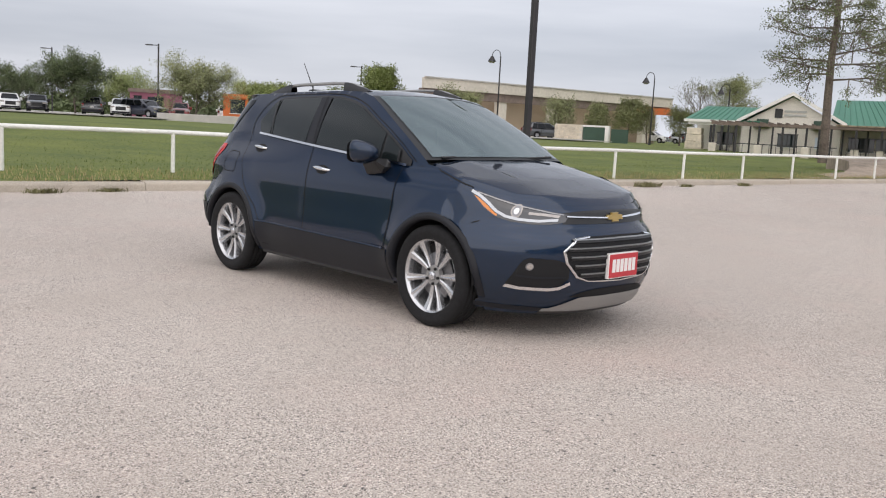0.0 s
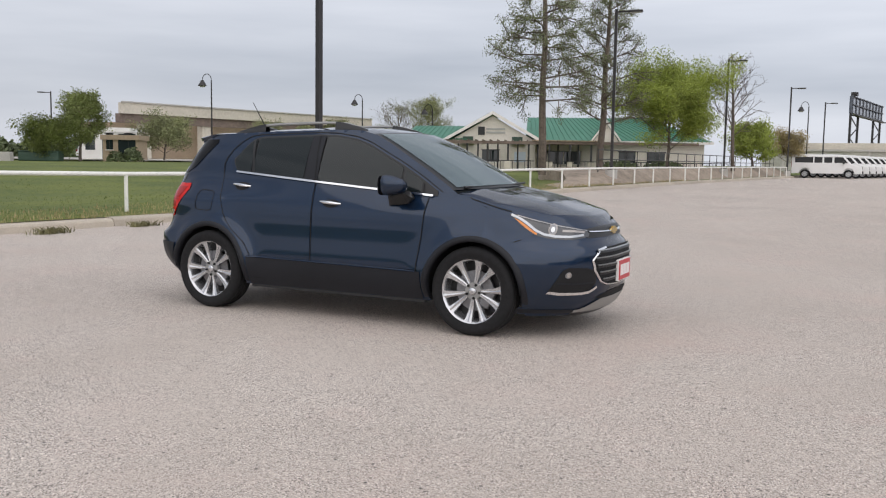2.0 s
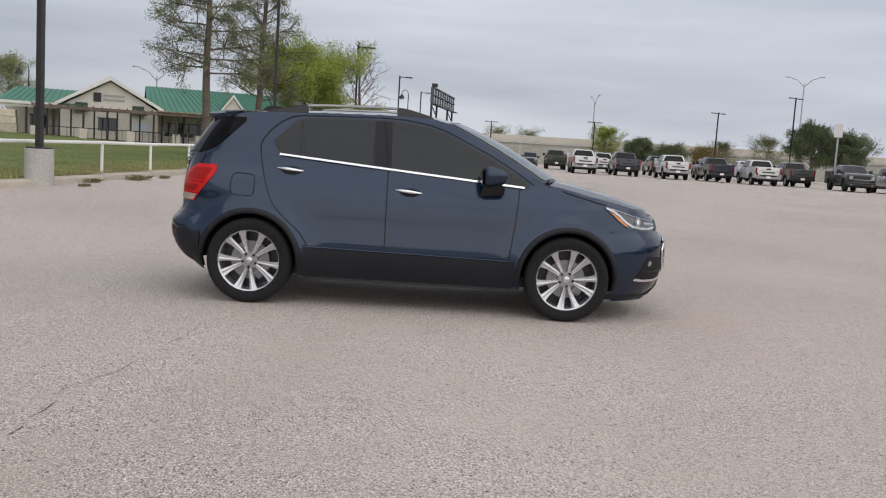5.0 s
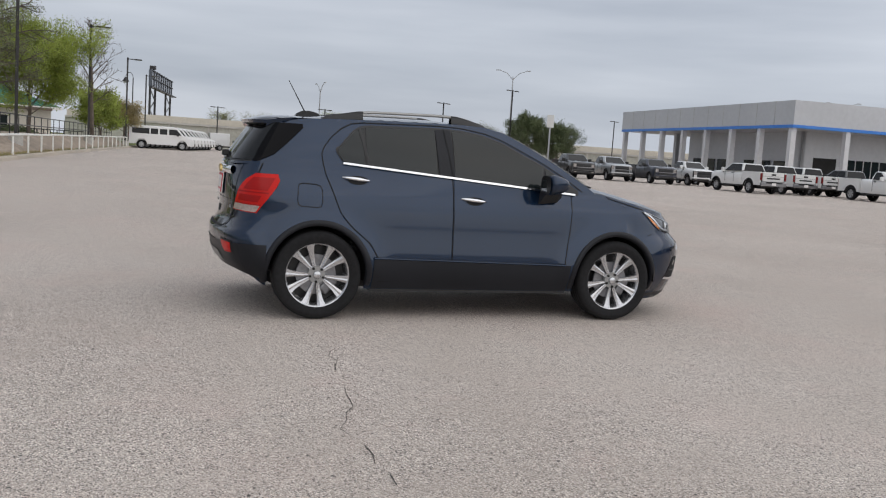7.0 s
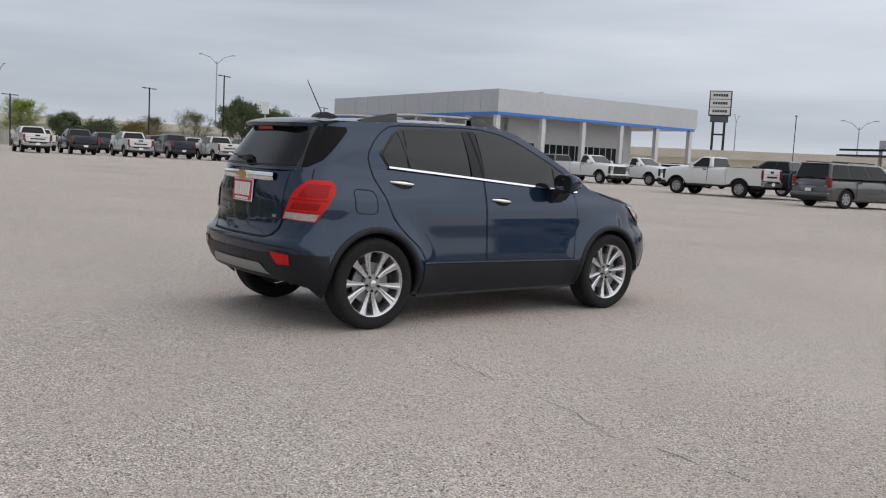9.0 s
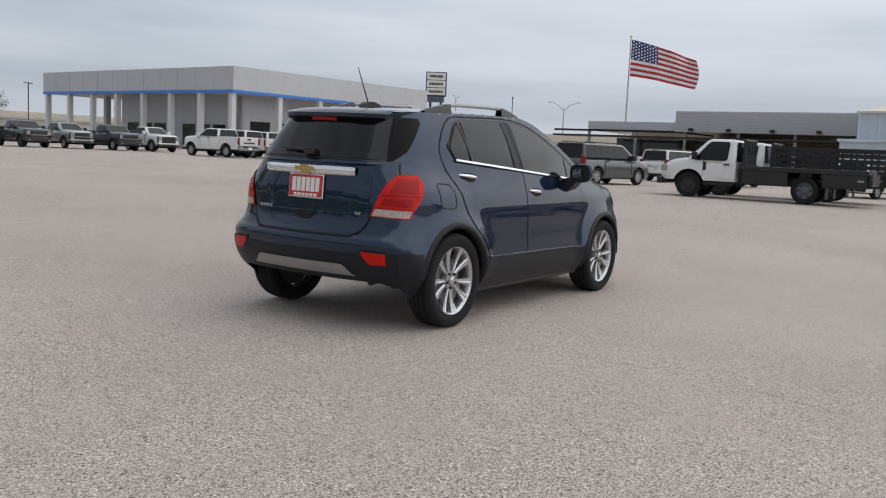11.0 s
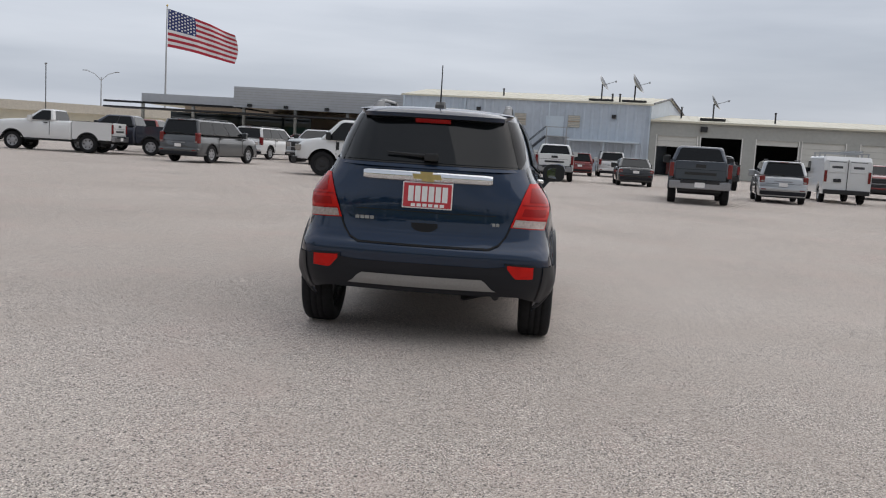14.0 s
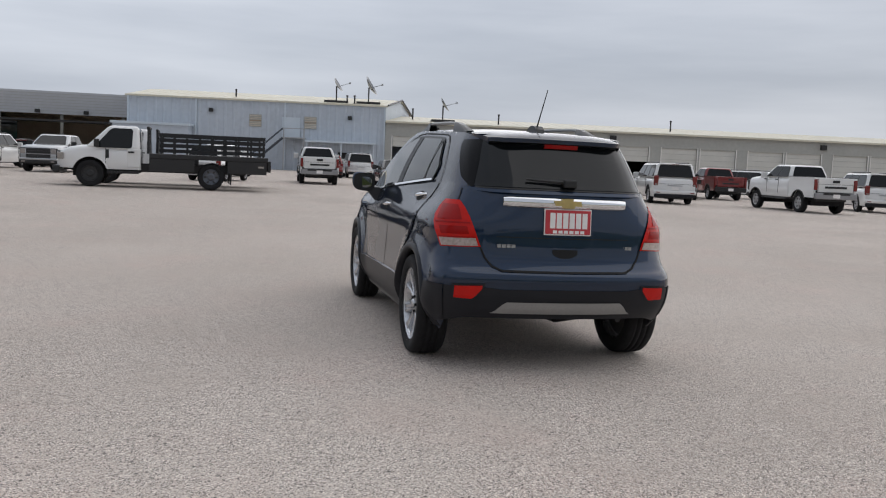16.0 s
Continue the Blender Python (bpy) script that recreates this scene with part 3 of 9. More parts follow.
# ---- poles ----
def arm_lamp(x, y, z, height, heading, pedestal=0.0, double=False):
    """A square steel pole with a shoebox head on a short arm."""
    lamp = thing("street_lamp", "dark bronze lamp pole" + (" on a round concrete pedestal" if pedestal else " with a box head"), "street lamp", "car park lamp poles", at=pose(x, y, z, 0, 0, heading))
    if pedestal:
        bm = bmesh.new()
        add_tube(bm, (0, 0, -0.25), (0, 0, pedestal), 0.30, 0.29, 28)
        part("pedestal", bm, M_concrete, lamp)
        part("base_plate", box(-0.19, 0.19, -0.19, 0.19, pedestal, pedestal + 0.035, 0.01), M_bronze, lamp)
    w = 0.065
    bm = box(-w, w, -w, w, pedestal, height, 0.012)
    part("pole", bm, M_bronze, lamp)
    for s in ((1, -1) if double else (1,)):
        part("arm", box(min(0, s * 0.75), max(0, s * 0.75), -0.035, 0.035, height - 0.16, height - 0.09), M_bronze, lamp)
        head = part("head", box(min(s * 0.55, s * 1.2), max(s * 0.55, s * 1.2), -0.16, 0.16, height - 0.17, height - 0.07, 0.03), M_bronze, lamp)
        part("lens", box(min(s * 0.62, s * 1.14), max(s * 0.62, s * 1.14), -0.12, 0.12, height - 0.185, height - 0.17), M_lens, head)
    return lamp


arm_lamp(-8.25, 10.95, 0.06, 8.6, -10, pedestal=0.78)
arm_lamp(-7.7, 34.2, 0.22, 8.2, 8, pedestal=0.8)
arm_lamp(-6.0, 55.3, 0.28, 8.05, 8, pedestal=0.8)
arm_lamp(-4.1, 77.1, 0.3, 7.9, 8, pedestal=0.6)
arm_lamp(-2.5, 96.2, 0.3, 7.8, 8)
arm_lamp(-75.6, 34.6, 0.9, 7.0, 230)
arm_lamp(-98.5, 33.1, 0.9, 7.2, 230)
arm_lamp(-98.0, 21.5, 0.9, 6.2, 150, double=True)
arm_lamp(-70.2, 54.8, 0.9, 6.6, 230)
arm_lamp(-79.2, 55.0, 0.9, 4.6, 230)


def lantern(x, y, z, height, heading):
    """A park lamp: slim pole, curled neck, bell shade."""
    lamp = thing("park_lamp", "slim dark park lamp with a curled neck and bell shade", "street lamp", "park lamps", at=pose(x, y, z, 0, 0, heading))
    bm = bmesh.new()
    add_tube(bm, (0, 0, 0), (0, 0, height - 0.5), 0.075, 0.05, 10)
    add_tube(bm, (0, 0, 0), (0, 0, 0.7), 0.13, 0.10, 10)
    part("pole", bm, M_bronze, lamp)
    pts = [(0.38 - 0.38 * math.cos(a), 0, height - 0.5 + 0.5 * math.sin(a)) for a in [math.pi * k / 10 for k in range(11)]]
    part("neck", add_pipe(bmesh.new(), pts, 0.03), M_bronze, lamp)
    bm = bmesh.new()
    add_tube(bm, (0.76, 0, height - 0.95), (0.76, 0, height - 0.5), 0.36, 0.10, 16)
    part("shade", bm, M_bronze, lamp)
    bm = bmesh.new()
    add_tube(bm, (0.76, 0, height - 1.06), (0.76, 0, height - 0.95), 0.18, 0.26, 12)
    part("globe", bm, M_lens, lamp)


for x, y, h, head in ((-40.9, 65.5, 7.4, 200), (-45.5, 49.8, 8.0, 200), (-35.1, 68.7, 6.6, 200), (-3.8, 92.2, 7.9, 200)):
    lantern(x, y, 0.85, h - 0.85, head)


def mast(x, y, z, height, heading):
    pole = thing("highway_mast", "tall slim galvanised highway lamp mast with two arms", "street lamp", "highway lamp masts", at=pose(x, y, z, 0, 0, heading))
    bm = bmesh.new()
    add_tube(bm, (0, 0, 0), (0, 0, height), 0.16, 0.09, 8)
    part("pole", bm, M_galv, pole)
    for s in (1, -1):
        bm = bmesh.new()
        add_pipe(bm, [(0, 0, height - 0.6), (s * 1.2, 0, height + 0.6), (s * 2.6, 0, height + 1.1)], 0.06, 6)
        arm = part("arm", bm, M_galv, pole)
        part("head", box(min(s * 2.5, s * 3.3), max(s * 2.5, s * 3.3), -0.15, 0.15, height + 1.03, height + 1.18, 0.03), M_galv, arm)


for x, y, h, head in ((27.0, 152.0, 11.5, 95), (63.5, 151.0, 17.0, -30), (128.0, 136.0, 15.5, -30), (156.0, 103.0, 12.0, 25), (158.0, 78.0, 11.0, -70), (-40.0, 118.0, 9.0, 30)):
    mast(x, y, lot_z(x, y), h, head)
for x, y, h in ((35.2, 106.4, 8.2), (42.6, 100.6, 10.2), (123.0, 70.0, 10.6), (74.0, 129.6, 9.0), (7.6, 128.3, 6.2), (21.5, 118.0, 6.6)):
    arm_lamp(x, y, lot_z(x, y), h, 30, double=True)


# worn parking lines on the lot
M_worn_line = surface("worn_pale_marking_paint", (0.60, 0.555, 0.50), 0.85, vary=0.3, grain=9, broad=1.5)
rng_line = random.Random(51)
for (x0, y0), (x1, y1) in (((21.3, 7.6), (25.9, -2.2)), ((31.6, 9.2), (28.6, 3.0)), ((-1.2, 19.6), (0.4, 20.8))):
    bm = bmesh.new()
    length = math.hypot(x1 - x0, y1 - y0)
    px, py = -(y1 - y0) / length * 0.05, (x1 - x0) / length * 0.05
    at_t = 0.0
    while at_t < 1.0:
        end_t = min(1.0, at_t + rng_line.uniform(0.3, 1.6) / length)
        ring = []
        for t, k in ((at_t, 1), (end_t, 1), (end_t, -1), (at_t, -1)):
            x, y = x0 + (x1 - x0) * t + px * k * rng_line.uniform(0.7, 1.0), y0 + (y1 - y0) * t + py * k * rng_line.uniform(0.7, 1.0)
            ring.append(bm.verts.new((x, y, lot_z(x, y) + 0.005)))
        bm.faces.new(ring)
        at_t = end_t + rng_line.uniform(0.02, 0.35) / length
    tagged(part("parking_line", bm, M_worn_line), "worn pale painted line on the car park", "marking", kind="structure")


# ---- trees ----
def tree_branches(rng, height, spread, bare, levels=3, first=0.22, droop=0.0, lean=0.75):
    """Limbs as a list of (a, b, r0, r1), and twig tips with their way."""
    limbs, tips = [], []
    trunk_r = height * 0.0115 + 0.045
    top = Vector((rng.uniform(-0.3, 0.3), rng.uniform(-0.3, 0.3), height * bare))
    n = 9
    spine = [Vector((top.x * (k / n) + rng.uniform(-0.05, 0.05), top.y * (k / n) + rng.uniform(-0.05, 0.05), height * bare * k / n)) for k in range(n + 1)]
    for k in range(n):
        limbs.append((spine[k], spine[k + 1], trunk_r * (1 - 0.85 * k / n) + 0.012, trunk_r * (1 - 0.85 * (k + 1) / n) + 0.012))

    def grow(a, way, length, r, level):
        b = a + way * length
        limbs.append((a, b, r, r * 0.55))
        if level == 0:
            tips.append((b, way))
            return
        for t in ((0.45, 0.75, 1.0) if level > 1 else (0.4, 0.7, 1.0)):
            p = a.lerp(b, t)
            for _ in range(2):
                side = Vector((rng.gauss(0, 1), rng.gauss(0, 1), rng.gauss(0.15 - droop, 0.6))).normalized()
                w = (way * 0.75 + side * 0.75).normalized()
                grow(p, w, length * rng.uniform(0.42, 0.62), r * 0.5, level - 1)
    count = int(16 + height) if height < 10 else int(height * 3.4)
    for k in range(count):
        t = first + (1 - first) * (k + rng.random()) / count
        i = min(n - 1, int(t * n))
        p = spine[i].lerp(spine[i + 1], t * n - i)
        a = k * 2.4 + rng.uniform(-0.4, 0.4)
        s = spread(t) * rng.uniform(0.75, 1.1)
        up = lean * (0.25 + t) - droop
        way = Vector((math.cos(a), math.sin(a), up)).normalized()
        grow(p, way, s * 0.62, trunk_r * 0.30 * (1 - 0.6 * t) + 0.008, levels - 1)
    return limbs, tips


def leaf_mesh(rng, tips, per, size, scatter):
    verts, faces = [], []
    near = lambda k: max(-1.25 * k, min(1.25 * k, rng.gauss(0, k)))
    for p, way in tips:
        for _ in range(per):
            c = p + Vector((near(scatter), near(scatter), near(scatter * 0.8))) - way * rng.uniform(0, scatter * 2)
            u = Vector((rng.gauss(0, 1), rng.gauss(0, 1), rng.gauss(0, 1))).normalized()
            v = u.orthogonal().normalized()
            s = size * rng.uniform(0.6, 1.4)
            n = len(verts)
            verts += [tuple(c - u * s), tuple(c + v * s * 0.5), tuple(c + u * s), tuple(c - v * s * 0.5)]
            faces.append((n, n + 1, n + 2, n + 3))
    me = bpy.data.meshes.new("crown")
    me.from_pydata(verts, [], faces)
    return me


def make_tree(name, label, at, seed, height, spread, bare, leaf, per, size, scatter, levels=3, first=0.22, droop=0.0, lean=0.75, group="trees", twig_sides=5):
    rng = random.Random(seed)
    tree = thing(name, label, "tree", group, at=at)
    limbs, tips = tree_branches(rng, height, spread, bare, levels, first, droop, lean)
    verts, faces = [], []
    for a, b, r0, r1 in limbs:
        d = (b - a).normalized()
        u = d.orthogonal().normalized()
        v = d.cross(u)
        k = 8 if r0 > 0.06 else (4 if r0 > 0.02 else 3)
        n = len(verts)
        for c, r in ((a, r0), (b, r1)):
            verts += [tuple(c + u * r * math.cos(6.2832 * i / k) + v * r * math.sin(6.2832 * i / k)) for i in range(k)]
        faces += [(n + i, n + (i + 1) % k, n + k + (i + 1) % k, n + k + i) for i in range(k)]
    me = bpy.data.meshes.new("trunk")
    me.from_pydata(verts, [], faces)
    me.materials.append(M_bark)
    ob = new("trunk", me)
    ob.parent = tree
    if per:
        me = leaf_mesh(rng, tips, per, size, scatter)
        me.materials.append(leaf)
        ob = new("crown", me)
        ob.parent = tree
    return tree


cone = lambda w: (lambda t: w * (1.05 - t) ** 0.7)
ball = lambda w: (lambda t: w * math.sqrt(max(0.05, 1 - (2 * t - 0.95) ** 2)))
make_tree("cypress_tree", "tall conifer with sparse new green leaves and level limbs", pose(-10.15, 31.5, 0.75), 3, 12.6, cone(3.75), 1.0, M_leaf_cypress, 24, 0.038, 0.16, 3, 0.25, 0.10, 0.30, "tall sparse trees")
make_tree("cypress_tree", "tall leaning sparse tree with thin green foliage", pose(-9.1, 37.0, 0.8, 0, 2, 0), 9, 11.8, cone(3.1), 1.0, M_leaf_cypress, 16, 0.038, 0.17, 3, 0.20, 0.0, 0.6, "tall sparse trees")
make_tree("shade_tree", "round bright yellow-green shade tree in new leaf", pose(-9.3, 53.3, 0.9), 12, 6.8, ball(5.2), 0.66, M_leaf_bright, 140, 0.058, 0.37, 3, 0.26, -0.2, 1.0)
make_tree("bare_tree", "slender leafless grey tree beside the lawn", pose(-5.9, 58.6, 0.9), 31, 8.2, ball(2.8), 0.95, M_leaf_olive, 0, 0.1, 0.2, 3, 0.3, -0.2, 1.1)
for k, (x, y, h, w, leaf, per, kind) in enumerate((
        (-5.8, 67.9, 3.8, 2.4, M_leaf_bright, 10, "young_tree"), (-4.3, 78.6, 3.3, 2.6, M_leaf_rust, 6, "young_tree"),
        (-78.5, 27.9, 4.2, 4.6, M_leaf_dark, 18, "oak_tree"), (-68.5, 34.7, 2.9, 5.2, M_leaf_olive, 18, "oak_tree"), (-77.6, 47.1, 2.9, 3.8, M_leaf, 14, "oak_tree"), (-106.0, 32.0, 3.2, 4.8, M_leaf_dark, 12, "oak_tree"),
        (-101.0, 24.0, 2.9, 4.8, M_leaf_dark, 12, "oak_tree"), (-50.4, 37.8, 2.3, 2.6, M_leaf, 14, "oak_tree"), (-51.5, 41.8, 5.6, 2.6, M_leaf, 10, "oak_tree"), (-61.6, 38.1, 2.8, 2.8, M_leaf, 14, "oak_tree"),
        (-53.8, 53.0, 3.3, 3.2, M_leaf_olive, 9, "oak_tree"), (-96.0, 40.0, 3.8, 4.2, M_leaf, 10, "oak_tree"),
        (-60.0, 75.8, 4.6, 2.9, M_leaf_olive, 5, "young_tree"), (-58.7, 81.3, 4.8, 2.0, M_leaf_olive, 6, "young_tree"), (-55.0, 82.2, 5.2, 2.6, M_leaf_olive, 7, "young_tree"),
        (-50.5, 79.5, 4.8, 1.8, M_leaf_olive, 2, "young_tree"), (-46.2, 79.2, 3.9, 2.6, M_leaf_olive, 4, "young_tree"), (-57.6, 102.3, 9.0, 5.0, M_leaf_olive, 1, "young_tree"), (-53.5, 103.2, 9.6, 4.6, M_leaf_olive, 7, "young_tree"),
        (24.6, 127.1, 6.6, 3.8, M_leaf_bright, 9, "young_tree"), (27.2, 115.0, 4.6, 2.8, M_leaf_dark, 14, "oak_tree"), (31.0, 113.0, 2.7, 3.6, M_leaf_dark, 9, "oak_tree"), (35.6, 112.0, 3.6, 2.8, M_leaf_rust, 8, "young_tree"),
        (38.6, 114.0, 5.0, 2.8, M_leaf_olive, 3, "young_tree"), (47.2, 121.0, 6.2, 3.8, M_leaf_olive, 3, "young_tree"), (45.3, 100.7, 7.2, 4.2, M_leaf_dark, 16, "oak_tree"), (49.5, 100.6, 6.0, 4.0, M_leaf_dark, 16, "oak_tree"),
        (10.0, 148.0, 6.2, 4.0, M_leaf_olive, 2, "young_tree"), (15.0, 147.0, 6.0, 4.0, M_leaf_olive, 2, "young_tree"), (125.0, 34.0, 5.0, 5.0, M_leaf, 9, "oak_tree"), (126.0, 25.0, 4.6, 5.0, M_leaf_bright, 9, "oak_tree"), (128.0, 18.0, 4.4, 4.6, M_leaf, 9, "oak_tree"))):
    z = 0.85 if x < 0 and y < 110 else lot_z(x, y)
    lab = {"young_tree": "slim young tree with thin spring leaves", "oak_tree": "broad leafy tree with a dense uneven crown"}[kind]
    colour = {M_leaf: "green", M_leaf_bright: "yellow-green", M_leaf_olive: "olive", M_leaf_dark: "dark green", M_leaf_rust: "rust-tinged"}[leaf]
    make_tree(kind, colour + " " + lab, pose(x, y, z, 0, 0, k * 40), 100 + k, h, ball(w), 0.8, leaf, int(per * 2.6), 0.075, 0.30, 3, 0.22, -0.15, 0.95, "background trees")


def far_woods():
    """Low woods closing the view beyond the far road."""
    rng = random.Random(77)
    verts, faces = [], []
    line = ((-112.0, -60.0), (-128.0, -5.0), (-124.0, 40.0), (-108.0, 58.0), (-98.0, 78.0), (-96.0, 110.0))
    for (x0, y0), (x1, y1) in zip(line, line[1:]):
        for k in range(40):
            t = (k + rng.random()) / 40
            cx, cy = x0 + (x1 - x0) * t + rng.gauss(0, 3), y0 + (y1 - y0) * t + rng.gauss(0, 3)
            w, h = rng.uniform(2.2, 3.6), rng.uniform(1.9, 3.9)
            for _ in range(260):
                u = Vector((rng.gauss(0, 1), rng.gauss(0, 1), abs(rng.gauss(0, 1)))).normalized() * rng.uniform(0.5, 1.05)
                c = Vector((cx + u.x * w, cy + u.y * w, 0.4 + u.z * h))
                d = Vector((rng.gauss(0, 1), rng.gauss(0, 1), rng.gauss(0, 1))).normalized()
                e = d.orthogonal().normalized()
                s = 0.34 * rng.uniform(0.5, 1.4)
                n = len(verts)
                verts += [tuple(c - d * s), tuple(c + e * s * 0.55), tuple(c + d * s), tuple(c - e * s * 0.55)]
                faces.append((n, n + 1, n + 2, n + 3))
    me = bpy.data.meshes.new("far_woods")
    me.from_pydata(verts, [], faces)
    me.materials.append(M_leaf_dark)
    tagged(new("far_woods", me), "low dark green woods along the horizon beyond the road", "woods", kind="stuff")


far_woods()


def make_bush(label, x, y, z, w, h, leaf, seed):
    rng = random.Random(seed)
    verts, faces = [], []
    for _ in range(int(500 * w)):
        u = Vector((rng.gauss(0, 1), rng.gauss(0, 1), abs(rng.gauss(0, 1)))).normalized() * rng.uniform(0.55, 1.0)
        c = Vector((u.x * w, u.y * w * 0.8, u.z * h))
        d = Vector((rng.gauss(0, 1), rng.gauss(0, 1), rng.gauss(0, 1))).normalized()
        e = d.orthogonal().normalized()
        s = 0.12 * rng.uniform(0.6, 1.4)
        n = len(verts)
        verts += [tuple(c - d * s), tuple(c + e * s * 0.5), tuple(c + d * s), tuple(c - e * s * 0.5)]
        faces.append((n, n + 1, n + 2, n + 3))
    me = bpy.data.meshes.new("bush")
    me.from_pydata(verts, [], faces)
    me.materials.append(leaf)
    ob = new("bush", me)
    ob.matrix_basis = pose(x, y, z)
    tagged(ob, label, "bush", "clipped bushes")


for k, (x, y, w, h) in enumerate(((-49.2, 43.2, 0.8, 0.9), (-48.2, 43.9, 0.9, 1.2), (-53.5, 40.2, 1.3, 0.8), (-54.8, 41.0, 1.1, 0.7), (-14.0, 58.4, 1.7, 0.7), (-11.0, 59.4, 1.7, 0.7), (-43.0, 79.5, 2.0, 2.2), (-41.0, 81.0, 2.0, 2.0))):
    make_bush("low rounded dark green bush" if y < 70 else "loose tan and olive brush", x, y, 0.85, w, h, M_leaf_dark if y < 70 else M_leaf_rust, 200 + k)


# ---- buildings ----
def uvz(origin, angle):
    """The pose of a building's own axes: u along its front, v to the back, z up."""
    return pose(*origin, 0, 0, angle)


def ribbed(u0, u1, v, z0, z1, pitch, depth, top=None):
    """A wall sheet with upright ribs, facing -v."""
    bm = bmesh.new()
    n = max(2, int((u1 - u0) / pitch))
    rows = []
    for i in range(n + 1):
        for du, dv in ((0.0, 0), (0.62, 0), (0.72, -depth), (0.90, -depth)):
            u = u0 + (u1 - u0) * min(1, (i + du) / n)
            if i == n and du > 0:
                continue
            zt = z1 if top is None else top(u)
            rows.append((bm.verts.new((u, v + dv, z0)), bm.verts.new((u, v + dv, zt))))
    for p, q in zip(rows, rows[1:]):
        bm.faces.new((p[0], q[0], q[1], p[1]))
    return bm


def seam_roof(corners, n, rise=0.05):
    """A standing-seam metal roof slope as one folded sheet: corners low start, low end, high end, high start."""
    a, e, g, d = (Vector(c) for c in corners)
    up = (e - a).cross(d - a).normalized()
    if up.z < 0:
        up = -up
    bm = bmesh.new()
    shares = [(0.0, 0.0)]
    half = 0.035 / max(0.2, (e - a).length)
    for k in range(1, n):
        t = k / n
        shares += [(t - half, 0.0), (t - half * 0.5, rise), (t + half * 0.5, rise), (t + half, 0.0)]
    shares.append((1.0, 0.0))
    rows = []
    for t, h in shares:
        low, high = a.lerp(e, t), d.lerp(g, t)
        rows.append([bm.verts.new(p) for p in (low - up * 0.06, low + up * h, high + up * h)])
    for p, q in zip(rows, rows[1:]):
        for k in range(2):
            bm.faces.new((p[k], q[k], q[k + 1], p[k + 1]))
    bmesh.ops.recalc_face_normals(bm, faces=bm.faces)
    return bm


def window_unit(parent, u0, u1, v, z0, z1, bars=2):
    win = part("window", box(u0, u1, v - 0.03, v + 0.04, z0, z1), M_store_glass, parent)
    part("frame", box(u0 - 0.06, u1 + 0.06, v - 0.06, v - 0.02, z1, z1 + 0.07), M_black_metal, win)
    part("sill", box(u0 - 0.06, u1 + 0.06, v - 0.08, v - 0.02, z0 - 0.07, z0), M_cream_trim, win)
    for k in range(1, bars):
        u = u0 + (u1 - u0) * k / bars
        part("mullion", box(u - 0.025, u + 0.025, v - 0.05, v - 0.03, z0, z1), M_black_metal, win)


